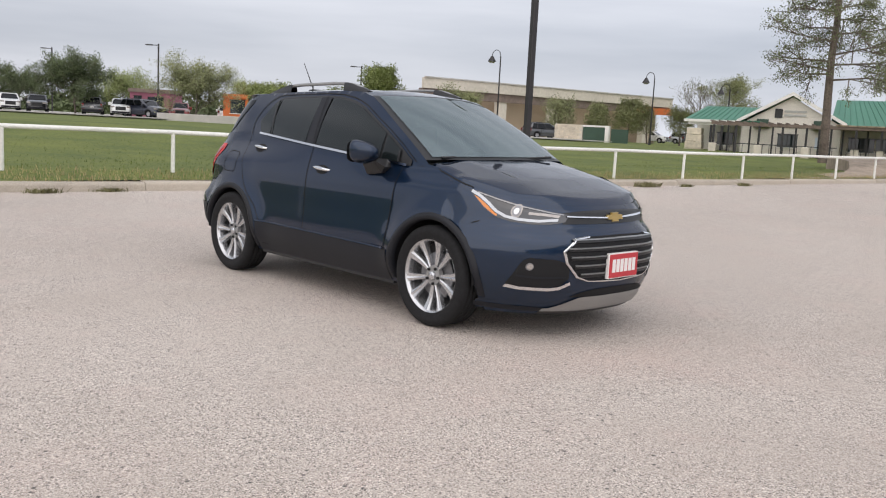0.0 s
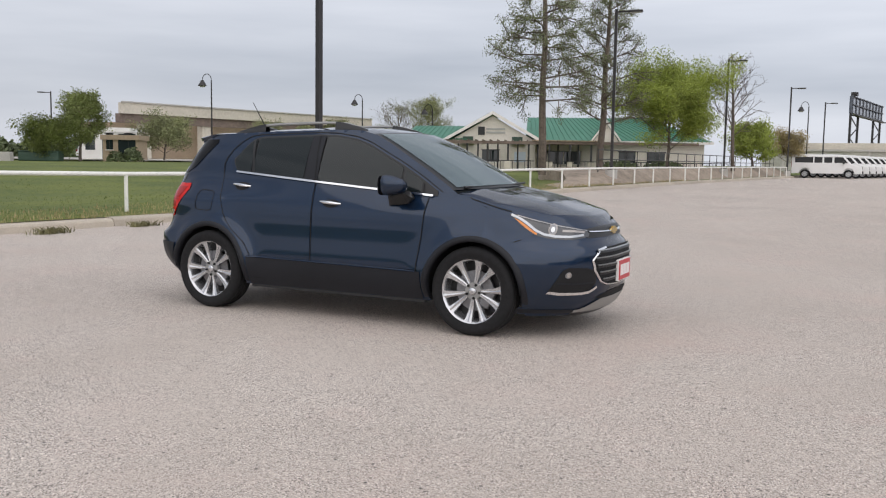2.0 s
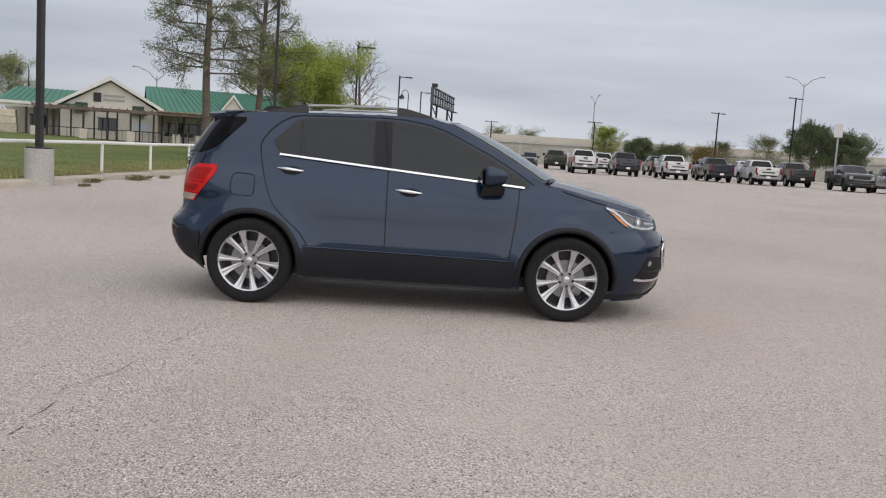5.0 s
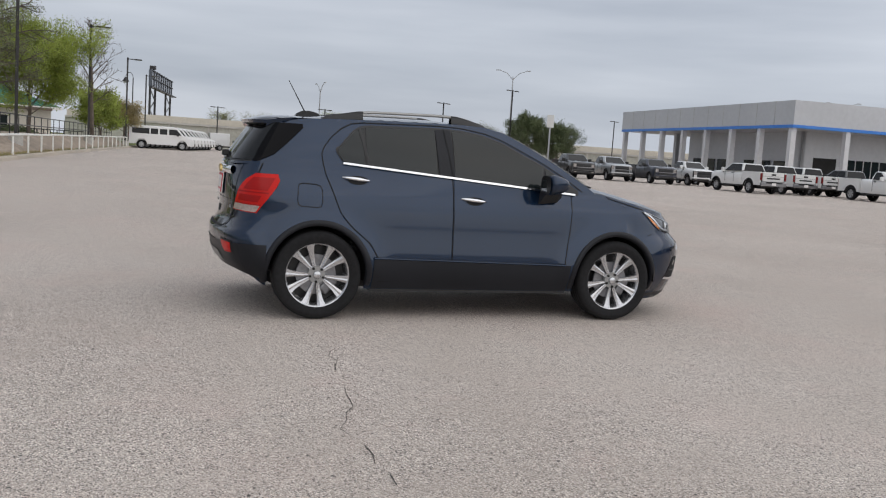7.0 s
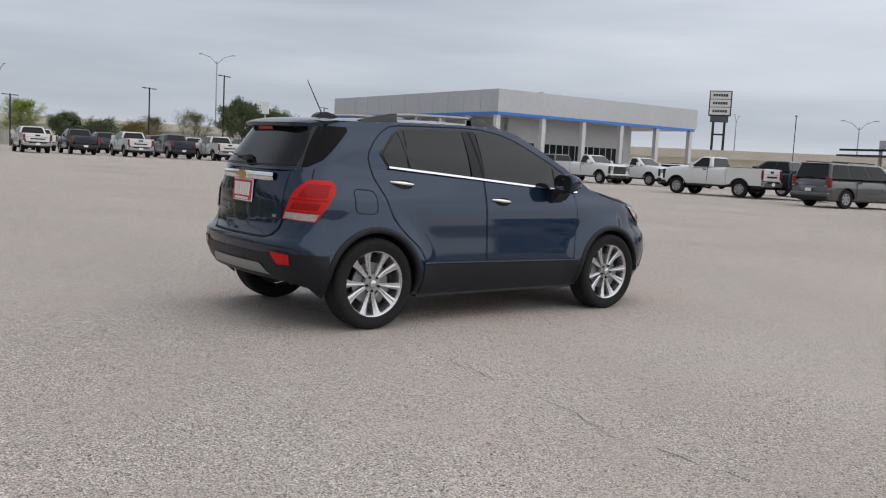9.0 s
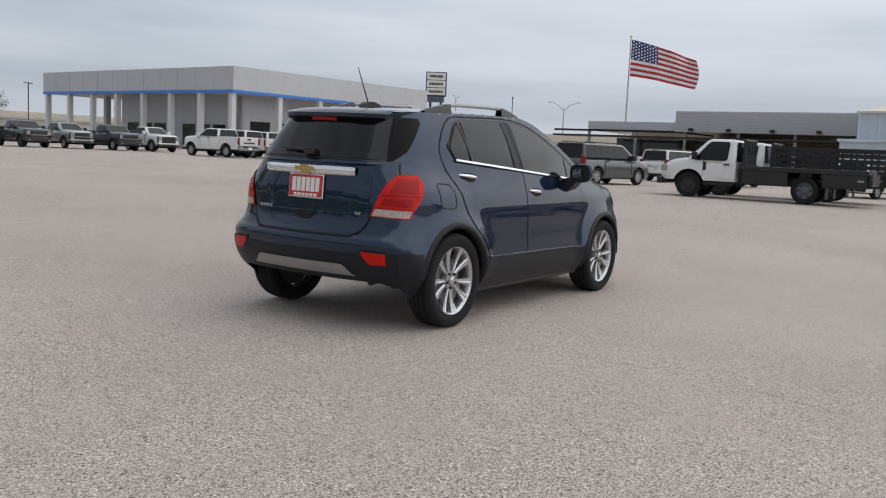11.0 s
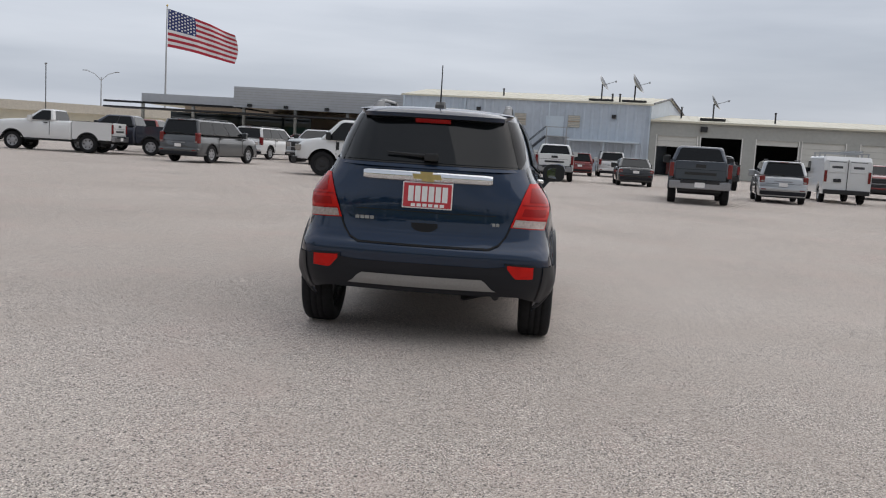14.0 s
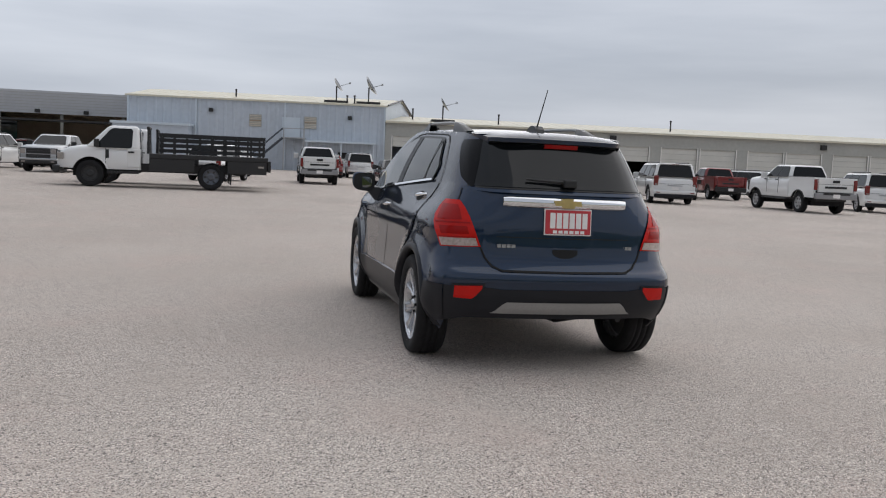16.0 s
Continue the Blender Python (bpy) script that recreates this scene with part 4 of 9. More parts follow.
def make_pavilion():
    """The cream building with a green metal roof, gables and a long pergola."""
    h = thing("pavilion_building", "cream single-storey building with green metal roofs and gables", "building", at=uvz((-24.2, 58.0, 0.95), 20))
    # front gable block at u -3.4 to 3.4; wings to both sides
    for u0, u1, v0, v1, z1 in ((-7.2, -3.4, 3.4, 7.0, 2.1), (-3.4, 3.4, 0.3, 8.0, 2.15), (3.4, 16.6, 1.6, 11.0, 2.1)):
        part("wall", box(u0, u1, v0, v1, -0.6, z1), M_stucco, h)
    bm = bmesh.new()
    add_prism(bm, [(-3.3, 2.05), (3.3, 2.05), (0, 3.95)], 0.28, 0.5)
    part("gable_wall", bm, M_stucco, h)
    for s in (-1, 1):
        bm = bmesh.new()
        add_prism(bm, [(s * 3.75, 1.95), (s * 3.75, 2.2), (0, 4.32), (0, 4.05)], -0.12, 0.06)
        part("bargeboard", bm, M_cream_trim, h, "white gable board")
    part("roof", seam_roof(((3.7, -0.1, 2.12), (3.7, 9, 2.12), (0, 9, 4.22), (0, -0.1, 4.22)), 14), M_green_roof, h)
    part("roof", seam_roof(((-3.7, 9, 2.12), (-3.7, -0.1, 2.12), (0, -0.1, 4.22), (0, 9, 4.22)), 14), M_green_roof, h)
    part("roof", seam_roof(((-7.6, 0.1, 2.1), (-2.0, 0.1, 2.1), (-2.0, 3.6, 3.25), (-6.6, 3.6, 3.25)), 13), M_green_roof, h)
    part("roof", seam_roof(((-2.0, 7.2, 2.1), (-7.6, 7.2, 2.1), (-6.6, 3.6, 3.25), (-2.0, 3.6, 3.25)), 13), M_green_roof, h)
    part("roof", seam_roof(((2.6, 1.0, 2.1), (17.2, 1.0, 2.1), (12.6, 6.3, 4.15), (2.6, 6.3, 4.15)), 32), M_green_roof, h)
    part("roof", seam_roof(((17.2, 1.0, 2.1), (17.2, 11.6, 2.1), (12.6, 6.3, 4.15), (12.6, 6.3, 4.15)), 12), M_green_roof, h)
    part("roof", seam_roof(((17.2, 11.6, 2.1), (2.6, 11.6, 2.1), (2.6, 6.3, 4.15), (12.6, 6.3, 4.15)), 12), M_green_roof, h)
    part("eave_board", box(3.4, 17.2, 0.95, 1.05, 1.92, 2.12), M_cream_trim, h)
    part("eave_board", box(-7.6, -3.6, 0.05, 0.15, 1.92, 2.12), M_cream_trim, h)
    bm = bmesh.new()
    add_prism(bm, [(7.9, 2.05), (9.9, 2.05), (8.9, 3.45)], 0.6, 0.8)
    part("gable_wall", bm, M_stucco, h)
    for s in (-1, 1):
        bm = bmesh.new()
        add_prism(bm, [(8.9 + s * 1.2, 1.9), (8.9 + s * 1.2, 2.1), (8.9, 3.75), (8.9, 3.5)], 0.42, 0.6)
        part("bargeboard", bm, M_cream_trim, h)
        part("roof", seam_roof(((8.9 + s * 1.15, 0.45, 2.1), (8.9 + s * 1.15, 4.4, 2.1), (8.9, 4.4, 3.68), (8.9, 0.45, 3.68)) if s > 0 else ((8.9 - 1.15, 4.4, 2.1), (8.9 - 1.15, 0.45, 2.1), (8.9, 0.45, 3.68), (8.9, 4.4, 3.68)), 6), M_green_roof, h)
    # lettering on the gable: plain bars
    for u in (-1.95, 1.95):
        part("awning", box(u - 0.42, u + 0.42, 0.2, 0.55, 1.98, 2.32, 0.03), M_green_gate, h, "small dark green awning")
    part("sign_mark", box(-1.15, -0.62, 0.22, 0.28, 2.45, 3.1), M_ink, h, "dark sign mark")
    for k in range(2):
        part("sign_bar", box(-0.5, 1.0, 0.23, 0.28, 2.85 - 0.28 * k, 3.0 - 0.28 * k), M_garage, h)
    for u in (-2.0, 2.0):
        part("awning", box(u - 0.55, u + 0.55, -0.15, 0.3, 1.72, 1.98), M_green_gate, h)
    part("frieze", box(-1.7, 1.8, 0.22, 0.3, 1.78, 2.02), M_cream_trim, h)
    for u0, u1, v, z0, z1 in ((-0.8, 0.55, 0.3, 0.35, 1.25), (-5.6, -4.4, 3.4, 0.3, 1.2), (4.4, 5.6, 1.6, 0.25, 1.2), (5.7, 7.0, 1.6, 0.25, 1.2), (10.0, 11.3, 1.6, 0.45, 1.25), (12.2, 13.6, 1.6, 0.45, 1.25), (3.9, 4.3, 1.6, 0.25, 1.2)):
        window_unit(h, u0, u1, v, z0, z1)
    part("poster", box(1.75, 2.65, 0.24, 0.28, 0.35, 1.15), M_blue_trim, h, "pale blue wall poster")
    for k in range(4):
        part("stone_block", box(-7.5 + 0.05 * k, -6.15 - 0.05 * k, 0.2, 1.3, -0.6 + 0.52 * k, -0.1 + 0.52 * k, 0.03), M_limestone, h)
    part("porch_beam", box(-7.3, -3.4, 0.25, 0.45, 1.72, 1.95), M_cream_trim, h)
    for u in (-5.6, -4.8, -3.8):
        part("porch_post", box(u - 0.08, u + 0.08, 0.27, 0.43, -0.5, 1.72), M_bronze, h)
    # pergola
    per = thing("pergola", "long brown timber pergola on slim posts with pale stone bases", "pergola", at=uvz((-24.2, 58.0, 0.95), 20))
    part("beam", box(-5.0, 15.4, -3.2, -3.0, 1.72, 1.92), M_brown_beam, per)
    part("beam", box(-5.0, 8.4, -1.0, -0.85, 1.72, 1.92), M_brown_beam, per)
    part("shade_roof", box(3.2, 8.4, -3.3, 1.0, 1.94, 2.02), M_tan_wall, per)
    for k in range(24):
        part("rafter", box(-5.0 + 0.56 * k - 0.03, -5.0 + 0.56 * k + 0.03, -3.5, -0.6, 1.92, 2.02), M_brown_beam, per)
    for k in range(9):
        u = -4.8 + 1.55 * k
        part("post", box(u - 0.07, u + 0.07, -3.17, -3.03, -0.4, 1.72), M_bronze, per)
        if k in (0, 2, 4, 6, 7, 8):
            part("stone_base", box(u - 0.26, u + 0.26, -3.36, -2.84, -0.5, 0.42, 0.03), M_pale_wall, per)
        part("post", box(u + 0.6, u + 0.72, -1.0, -0.88, -0.4, 1.72), M_bronze, per)
    # iron railing along the terrace
    for nm, u0, u1, v in (("terrace_railing", -5.0, 3.4, -3.1), ("terrace_railing", 4.0, 17.5, -3.4), ("terrace_railing", 8.0, 17.0, -0.2)):
        rail = thing(nm, "dark iron railing with upright bars on the terrace", "railing", "terrace railings", at=uvz((-24.2, 58.0, 0.95), 20))
        part("top_rail", box(u0, u1, v - 0.03, v + 0.03, 0.42, 0.48), M_black_metal, rail)
        part("low_rail", box(u0, u1, v - 0.02, v + 0.02, -0.28, -0.24), M_black_metal, rail)
        for k in range(int((u1 - u0) / 0.45) + 1):
            part("bar", box(u0 + 0.45 * k - 0.018, u0 + 0.45 * k + 0.018, v - 0.018, v + 0.018, -0.4, 0.42), M_black_metal, rail)


make_pavilion()

# concrete bank and ramp below the terrace
bm = bmesh.new()
rows = []
for y, top, deep in ((24.8, 0.24, 0.7), (26.5, 0.36, 0.9), (29.5, 0.46, 1.1), (31, 0.60, 1.6), (33, 0.85, 2.6), (36, 0.97, 5.0), (38, 1.0, 6.0), (45, 1.05, 6.0), (60, 1.1, 6.0), (78, 1.1, 6.0), (79, 0.5, 6.0)):
    x = kerb_x(y)
    rows.append([bm.verts.new(p) for p in ((x - 0.45, y, 0.17 + lot_z(x, y)), (x - min(1.5, 0.45 + deep * 0.7), y, top), (x - 0.45 - deep, y, top + 0.02), (x - 0.45 - deep, y, -0.3))])
for p, q in zip(rows, rows[1:]):
    for j in range(3):
        bm.faces.new((p[j], p[j + 1], q[j + 1], q[j]))
bmesh.ops.recalc_face_normals(bm, faces=bm.faces)
tagged(part("concrete_bank", bm, M_bank), "sloped pale concrete bank rising behind the fence", "retaining wall", kind="structure")
walkrail = thing("bank_railing", "dark iron handrail on top of the concrete bank", "railing", "terrace railings")
for k in range(24):
    y = 34 + 1.9 * k
    part("bar", box(kerb_x(y) - 1.72, kerb_x(y) - 1.68, y - 0.02, y + 0.02, 0.9, 1.98), M_black_metal, walkrail)
for z in (1.95, 1.5):
    bm = bmesh.new()
    add_tube(bm, (kerb_x(34) - 1.7, 34, z), (kerb_x(77.7) - 1.7, 77.7, z), 0.025)
    part("rail", bm, M_black_metal, walkrail)


def stone_enclosure():
    e = thing("bin_enclosure", "pale limestone bin enclosure with dark green metal gates", "enclosure", at=uvz((-53.3, 66.9, 0.72), 13))
    part("wall", box(0, 3.1, 0, 0.35, 0, 1.75), M_pale_wall, e)
    for i in range(7):
        for j in range(6):
            w = 0.46
            u = i * w + (0.2 if j % 2 else 0)
            if u + w <= 3.2:
                part("stone", box(u + 0.012, u + w - 0.012, -0.03, 0.02, j * 0.29 + 0.012, j * 0.29 + 0.278, 0.015), M_limestone, e)
    part("gate", box(3.15, 5.55, 0.05, 0.15, 0.05, 1.55), M_green_gate, e, "dark green sheet gate")
    part("gate_post", box(5.55, 5.95, -0.05, 0.35, 0, 1.7), M_cream_trim, e)
    part("lintel", box(3.1, 5.95, 0.0, 0.3, 1.58, 1.75), M_cream_trim, e)
    part("gate", box(6.05, 7.85, 0.3, 0.4, 0.0, 1.45), M_green_gate, e)


stone_enclosure()


def overpass():
    """The highway bridge and its tan bank, far to the north-west."""
    o = tagged(new("highway_overpass"), "long pale concrete highway overpass on a tan bank", "overpass", kind="structure")
    o.matrix_basis = uvz((-72.5, 66.0, 0.6), 80)
    part("parapet", box(0, 42, 0, 0.6, 5.4, 6.6), M_pale_wall, o)
    part("coping", box(0, 42, -0.15, 0.1, 6.6, 6.75), M_concrete, o)
    part("girder", box(0, 42, 0.4, 1.2, 4.4, 5.4), M_brown_beam, o)
    part("bank", box(0, 42, 3.0, 8.0, -1, 4.5), M_tan_wall, o)
    for k in range(5):
        part("pier", box(3 + 8.5 * k, 4.2 + 8.5 * k, 0.6, 1.6, -1, 4.4), M_pale_wall, o)
    part("beam_end", box(34, 42, -0.2, 0.4, 4.3, 5.2), M_orange, o, "rusty red beam")
    w = tagged(new("highway_wall"), "long pale concrete retaining wall of the highway", "retaining wall", kind="structure")
    w.matrix_basis = uvz((-14.0, 140.0, 0.6), -2)
    part("wall", box(0, 130, 0, 1.0, -1, 3.2), M_grey_wall, w)
    part("coping", box(0, 130, -0.25, 0.0, 3.0, 3.3), M_concrete, w)
    part("parapet", box(0, 130, 2.0, 2.5, 3.1, 4.3), M_pale_wall, w)
    for k in range(21):
        part("pilaster", box(3 + 6 * k, 3.25 + 6 * k, -0.12, 0.0, -1, 3.0), M_concrete, w)
    e = tagged(new("highway_wall"), "pale concrete elevated highway edge to the east", "retaining wall", kind="structure")
    e.matrix_basis = uvz((116.0, 135.5, 0.6), -58)
    part("deck", box(0, 170, 0, 1.0, 3.6, 5.2), M_pale_wall, e)
    part("wall", box(0, 170, 1.5, 2.0, -1, 3.6), M_tan_metal, e)


overpass()


def billboard():
    b = thing("billboard", "grey steel billboard seen from behind on lattice legs", "billboard", at=uvz((0.0, 155.7, 0.6), 81.9))
    part("panel", box(-13.6, 13.6, -0.2, 0.2, 8.8, 11.4, 0.03), M_slate_car, b)
    for k in range(10):
        part("rib", box(-13.3 + 2.95 * k - 0.09, -13.3 + 2.95 * k + 0.09, -0.34, -0.2, 8.6, 11.5), M_slate_car, b)
    for z in (8.8, 10.1, 11.3):
        part("stringer", box(-13.6, 13.6, -0.46, -0.34, z - 0.07, z + 0.07), M_bronze, b)
    part("catwalk", box(-13.8, 13.8, -1.1, -0.2, 8.45, 8.58), M_bronze, b)
    part("lamp_box", box(-12.2, -11.2, -0.6, 0.3, 11.5, 12.1, 0.05), M_bronze, b)
    for u in (-13.2, -7.2, 6.6, 13.4):
        part("leg", box(u - 0.16, u + 0.16, -0.16, 0.16, 0, 11.4), M_bronze, b)
    for u0, u1 in ((-13.2, -7.2), (6.6, 13.4)):
        for k in range(5):
            bm = bmesh.new()
            z = 0.4 + 1.6 * k
            add_tube(bm, (u0, 0, z) if k % 2 else (u1, 0, z), (u1, 0, z + 1.6) if k % 2 else (u0, 0, z + 1.6), 0.09, 0.09, 6)
            part("brace", bm, M_bronze, b)


billboard()


def far_shop(name, label, origin, angle, w, d, h, wall, extra):
    s = thing(name, label, "building", "far shops", at=uvz(origin, angle))
    part("wall", box(0, w, 0, d, -0.5, h), wall, s)
    part("parapet", box(-0.15, w + 0.15, -0.15, d + 0.15, h, h + 0.4), extra, s)
    part("door", box(w * 0.45, w * 0.45 + 1.4, -0.06, 0.0, 0, 2.2), M_store_glass, s)
    for k in range(2):
        window_unit(s, w * (0.1 + 0.55 * k), w * (0.3 + 0.55 * k), -0.01, 0.9, 2.2)


far_shop("shop_building", "plum-coloured shop with pale pink upper panels", (-86.2, 36.6, 0.9), 46, 4.2, 4.5, 2.6, M_plum, M_brown_beam)
far_shop("shop_building", "bright orange restaurant with a square tower", (-75.5, 41.5, 0.9), 42, 7.5, 6, 2.4, M_orange, M_orange)
far_shop("shop_building", "small tan masonry service building", (-54.0, 46.3, 0.9), 30, 2.8, 3, 1.7, M_tan_wall, M_tan_wall)
far_shop("shop_building", "white box building behind the trees", (-63.4, 52.3, 0.9), 31, 4.4, 4, 2.6, M_white_pipe, M_white_pipe)
low_wall = tagged(part("road_wall", box(0, 17.5, 0, 0.4, -0.3, 0.60, 0.03), M_concrete), "low grey concrete wall beside the far road", "retaining wall", kind="structure")
low_wall.matrix_basis = uvz((-67.0, 30.3, 0.85), 14)
road_far = tagged(part("road", box(-70, 40, 0, 44, 0, 0.06), M_road), "pale far road and car park behind the lawn", "road", kind="structure")
road_far.matrix_basis = uvz((-66.0, 30.0, 0.93), 55)
boxy = thing("utility_cabinet", "dark green utility cabinet on the lawn", "utility cabinet", at=uvz((-51.6, 36.4, 0.85), 32))
part("body", box(0, 2.8, 0, 1.2, 0, 0.65, 0.05), M_green_gate, boxy)
part("lid", box(-0.05, 2.85, -0.05, 1.25, 0.65, 0.72, 0.02), M_green_gate, boxy)


def workshop():
    """The pale blue metal hall and the long service garage beside it; u runs north along the front."""
    frame_at = uvz((88.0, -15.0, -0.1), 81)
    hall = thing("metal_hall", "tall pale blue ribbed-metal hall with a cream roof", "building", at=frame_at)
    # v to the back is -y of the local axes turned: the front faces west, so the back is at negative v
    part("wall_front", flip(ribbed(0.2, 27.3, 0, 0, 7.35, 0.9, 0.05)), M_blue_metal, hall)
    bm = bmesh.new()
    for a, b, c, d in (((0.2, 0, 0), (-3.5, -22, 0), (-3.5, -22, 7.35), (0.2, 0, 7.35)), ((27.3, 0, 0), (27.3, -22, 0), (27.3, -22, 7.35), (27.3, 0, 7.35)), ((-3.5, -22, 0), (27.3, -22, 0), (27.3, -22, 7.35), (-3.5, -22, 7.35))):
        bm.faces.new([bm.verts.new(p) for p in (a, b, c, d)])
    part("wall_side", bm, M_blue_metal, hall)
    bm = bmesh.new()
    add_tri = [bm.verts.new(p) for p in ((0.19, 0, 7.35), (-3.51, -22, 7.35), (-1.66, -11, 8.75))]
    bm.faces.new(add_tri)
    part("gable_wall", bm, M_blue_metal, hall)
    part("roof", seam_roof(((0.0, 0.15, 7.38), (27.5, 0.15, 7.38), (27.5, -11, 8.75), (-1.86, -11, 8.75)), 28, 0.04), M_tan_metal, hall)
    part("roof", seam_roof(((27.5, -22.1, 7.38), (-3.7, -22.1, 7.38), (-1.86, -11, 8.75), (27.5, -11, 8.75)), 28, 0.04), M_tan_metal, hall)
    part("gutter", box(0.0, 27.5, 0.03, 0.2, 7.22, 7.4), M_tan_metal, hall)
    for a, b in (((-0.05, 0.2, 7.42), (-1.93, -11, 8.79)), ((-1.93, -11, 8.79), (-3.76, -22.1, 7.42))):
        bm = bmesh.new()
        add_tube(bm, a, b, 0.11, 0.11, 4)
        part("rake_trim", bm, M_bronze, hall)
    for u in (0.3, 10.9, 20.2, 27.2):
        part("downpipe", box(u - 0.07, u + 0.07, 0.02, 0.16, 0.1, 7.25), M_blue_trim, hall)
    part("canopy", box(1.2, 8.6, 0, 2.2, 3.15, 3.35), M_blue_trim, hall)
    part("canopy", box(20.4, 28.4, 0, 2.4, 4.25, 4.5), M_blue_trim, hall)
    part("annex", box(20.6, 28.2, 0.02, 2.2, 0, 4.25), M_blue_metal, hall)
    for u in (1.4, 4.8, 8.4):
        part("canopy_post", box(u - 0.06, u + 0.06, 2.0, 2.12, 0, 3.15), M_blue_trim, hall)
    # doorway as a flat near-black sheet, its inner shade put into the colour
    part("door", box(4.0, 5.2, 0.03, 0.08, 0, 2.2), M_inside_shade, hall)
    part("door", box(9.3, 11.2, 0.03, 0.07, 3.4, 5.7), M_blue_trim, hall)
    for u in (7.4, 13.2):
        louvre = part("louvre", box(u + 0.15, u + 1.45, 0.05, 0.09, 4.55, 5.85), M_garage, hall)
        for i in range(7):
            part("louvre_slat", box(u + 0.2, u + 1.4, 0.09, 0.14, 4.64 + 0.17 * i, 4.73 + 0.17 * i), M_tan_wall if i == 3 else M_pale_wall, louvre)
    for u, z in ((3.8, 5.7), (18.4, 5.9)):
        part("wall_light", box(u, u + 0.45, 0.05, 0.35, z, z + 0.4, 0.03), M_black_metal, hall)
    stair = thing("outside_stair", "grey steel outside stair against the blue hall", "stair", at=frame_at)
    bm = bmesh.new()
    for s in (1.2, 2.2):
        add_tube(bm, (14.6, s, 0.2), (10.9, s, 3.5), 0.09, 0.09, 6)
        add_tube(bm, (14.6, s, 1.2), (10.9, s, 4.5), 0.04, 0.04, 6)
    part("stringer", bm, M_slate_car, stair)
    for k in range(14):
        t = k / 14
        part("step", box(14.55 - 3.7 * t - 0.14, 14.55 - 3.7 * t + 0.14, 1.2, 2.2, 0.3 + 3.3 * t, 0.34 + 3.3 * t), M_slate_car, stair)
    part("landing", box(8.6, 10.9, 0.1, 2.3, 3.45, 3.55), M_galv, stair)
    for u in (8.7, 10.8):
        part("leg", box(u - 0.06, u + 0.06, 2.1, 2.22, 0, 4.5), M_galv, stair)
    part("rail", box(8.6, 10.9, 2.14, 2.2, 4.42, 4.5), M_galv, stair)
    # satellite dishes on the roof
    for u, v, z, big in ((5.6, -2.0, 7.7, 0.9), (2.1, -2.0, 7.7, 1.15), (-6.2, -3.0, 6.2, 0.95)):
        d = thing("satellite_dish", "grey satellite dish on a steel roof mount", "satellite dish", "roof dishes", at=frame_at @ pose(u, v, z))
        bm = bmesh.new()
        rows = []
        for i in range(7):
            r = big * i / 6
            rows.append([bm.verts.new((r * math.cos(6.2832 * k / 20), r * math.sin(6.2832 * k / 20), 0.28 * r * r)) for k in range(20)])
        for p, q in zip(rows, rows[1:]):
            for k in range(20):
                bm.faces.new((p[k], p[(k + 1) % 20], q[(k + 1) % 20], q[k]))
        bm.transform(Matrix.Translation((0, 0, 1.75)) @ Matrix.Rotation(radians(-14), 4, "X") @ Matrix.Rotation(radians(-58), 4, "Y") @ Matrix.Scale(1.02, 4))
        part("reflector", bm, M_slate_car, d)
        bm = bmesh.new()
        add_tube(bm, (0, 0, 0), (0, 0, 1.7), 0.08, 0.08, 8)
        part("mount", bm, M_bronze, d)
        bm = bmesh.new()
        add_tube(bm, (0, 0, 1.6), (-1.4, 0.5, 2.0), 0.035, 0.03, 6)
        add_box(bm, -1.55, -1.35, 0.42, 0.6, 1.92, 2.1)
        part("feed_arm", bm, M_galv, d)
        part("ballast_frame", box(-1.3, 1.3, -0.7, 0.7, -0.1, 0.12, 0.03), M_bronze, d)
    for u, v, z in ((16.5, -3, 7.7), (4.4, -1.5, 7.5), (-12.5, -3.0, 6.3), (-33.0, -5, 6.6), (3.6, -1.2, 7.5), (-3, -6, 6.7)):
        p = thing("roof_vent", "thin dark roof vent pipe", "vent pipe", "roof vents", at=frame_at @ pose(u, v, z))
        bm = bmesh.new()
        add_tube(bm, (0, 0, -0.4), (0, 0, 0.8), 0.09, 0.09, 8)
        part("pipe", bm, M_bronze, p)
        bm = bmesh.new()
        add_tube(bm, (0, 0, 0.8), (0, 0, 0.92), 0.15, 0.10, 8)
        part("cap", bm, M_bronze, p)

    garage = thing("service_garage", "long warm-grey service garage with roller doors, some open", "building", at=frame_at)
    bays = []
    for k in range(7):
        for j in range(2):
            bays.append((-4.65 - 9.95 * k - 4.45 * j, -0.6 - 9.95 * k - 4.45 * j))
    part("fascia", box(-74, 0.18, -0.25, 0.0, 4.2, 5.75), M_garage, garage)
    edges = [0.18] + [e for b in bays for e in (b[1], b[0])] + [-74]
    for k in range(0, len(edges) - 1, 2):
        part("pier", box(edges[k + 1], edges[k], -0.25, 0.02, 0, 4.2), M_garage, garage)
    for k, (a, b) in enumerate(bays):
        gap = {0: 3.1, 1: 4.2, 2: 3.7, 5: 2.6, 8: 1.4, 9: 1.9, 12: 2.0}.get(k, 0.0)
        if gap < 4.2:
            door = part("roller_door", box(a + 0.03, b - 0.03, -0.22, -0.14, gap, 4.2), M_roller, garage, "ivory sectional roller door")
            n = max(1, int((4.2 - gap) / 0.6))
            for i in range(1, n + 1):
                part("panel_rib", box(a + 0.03, b - 0.03, -0.14, -0.115, gap + 0.6 * i - 0.03, gap + 0.6 * i), M_garage, door)
        part("door_trim", box(a - 0.1, a, 0.02, 0.06, 0, 4.3), M_cream_trim, garage)
        part("door_trim", box(b, b + 0.1, 0.02, 0.06, 0, 4.3), M_cream_trim, garage)
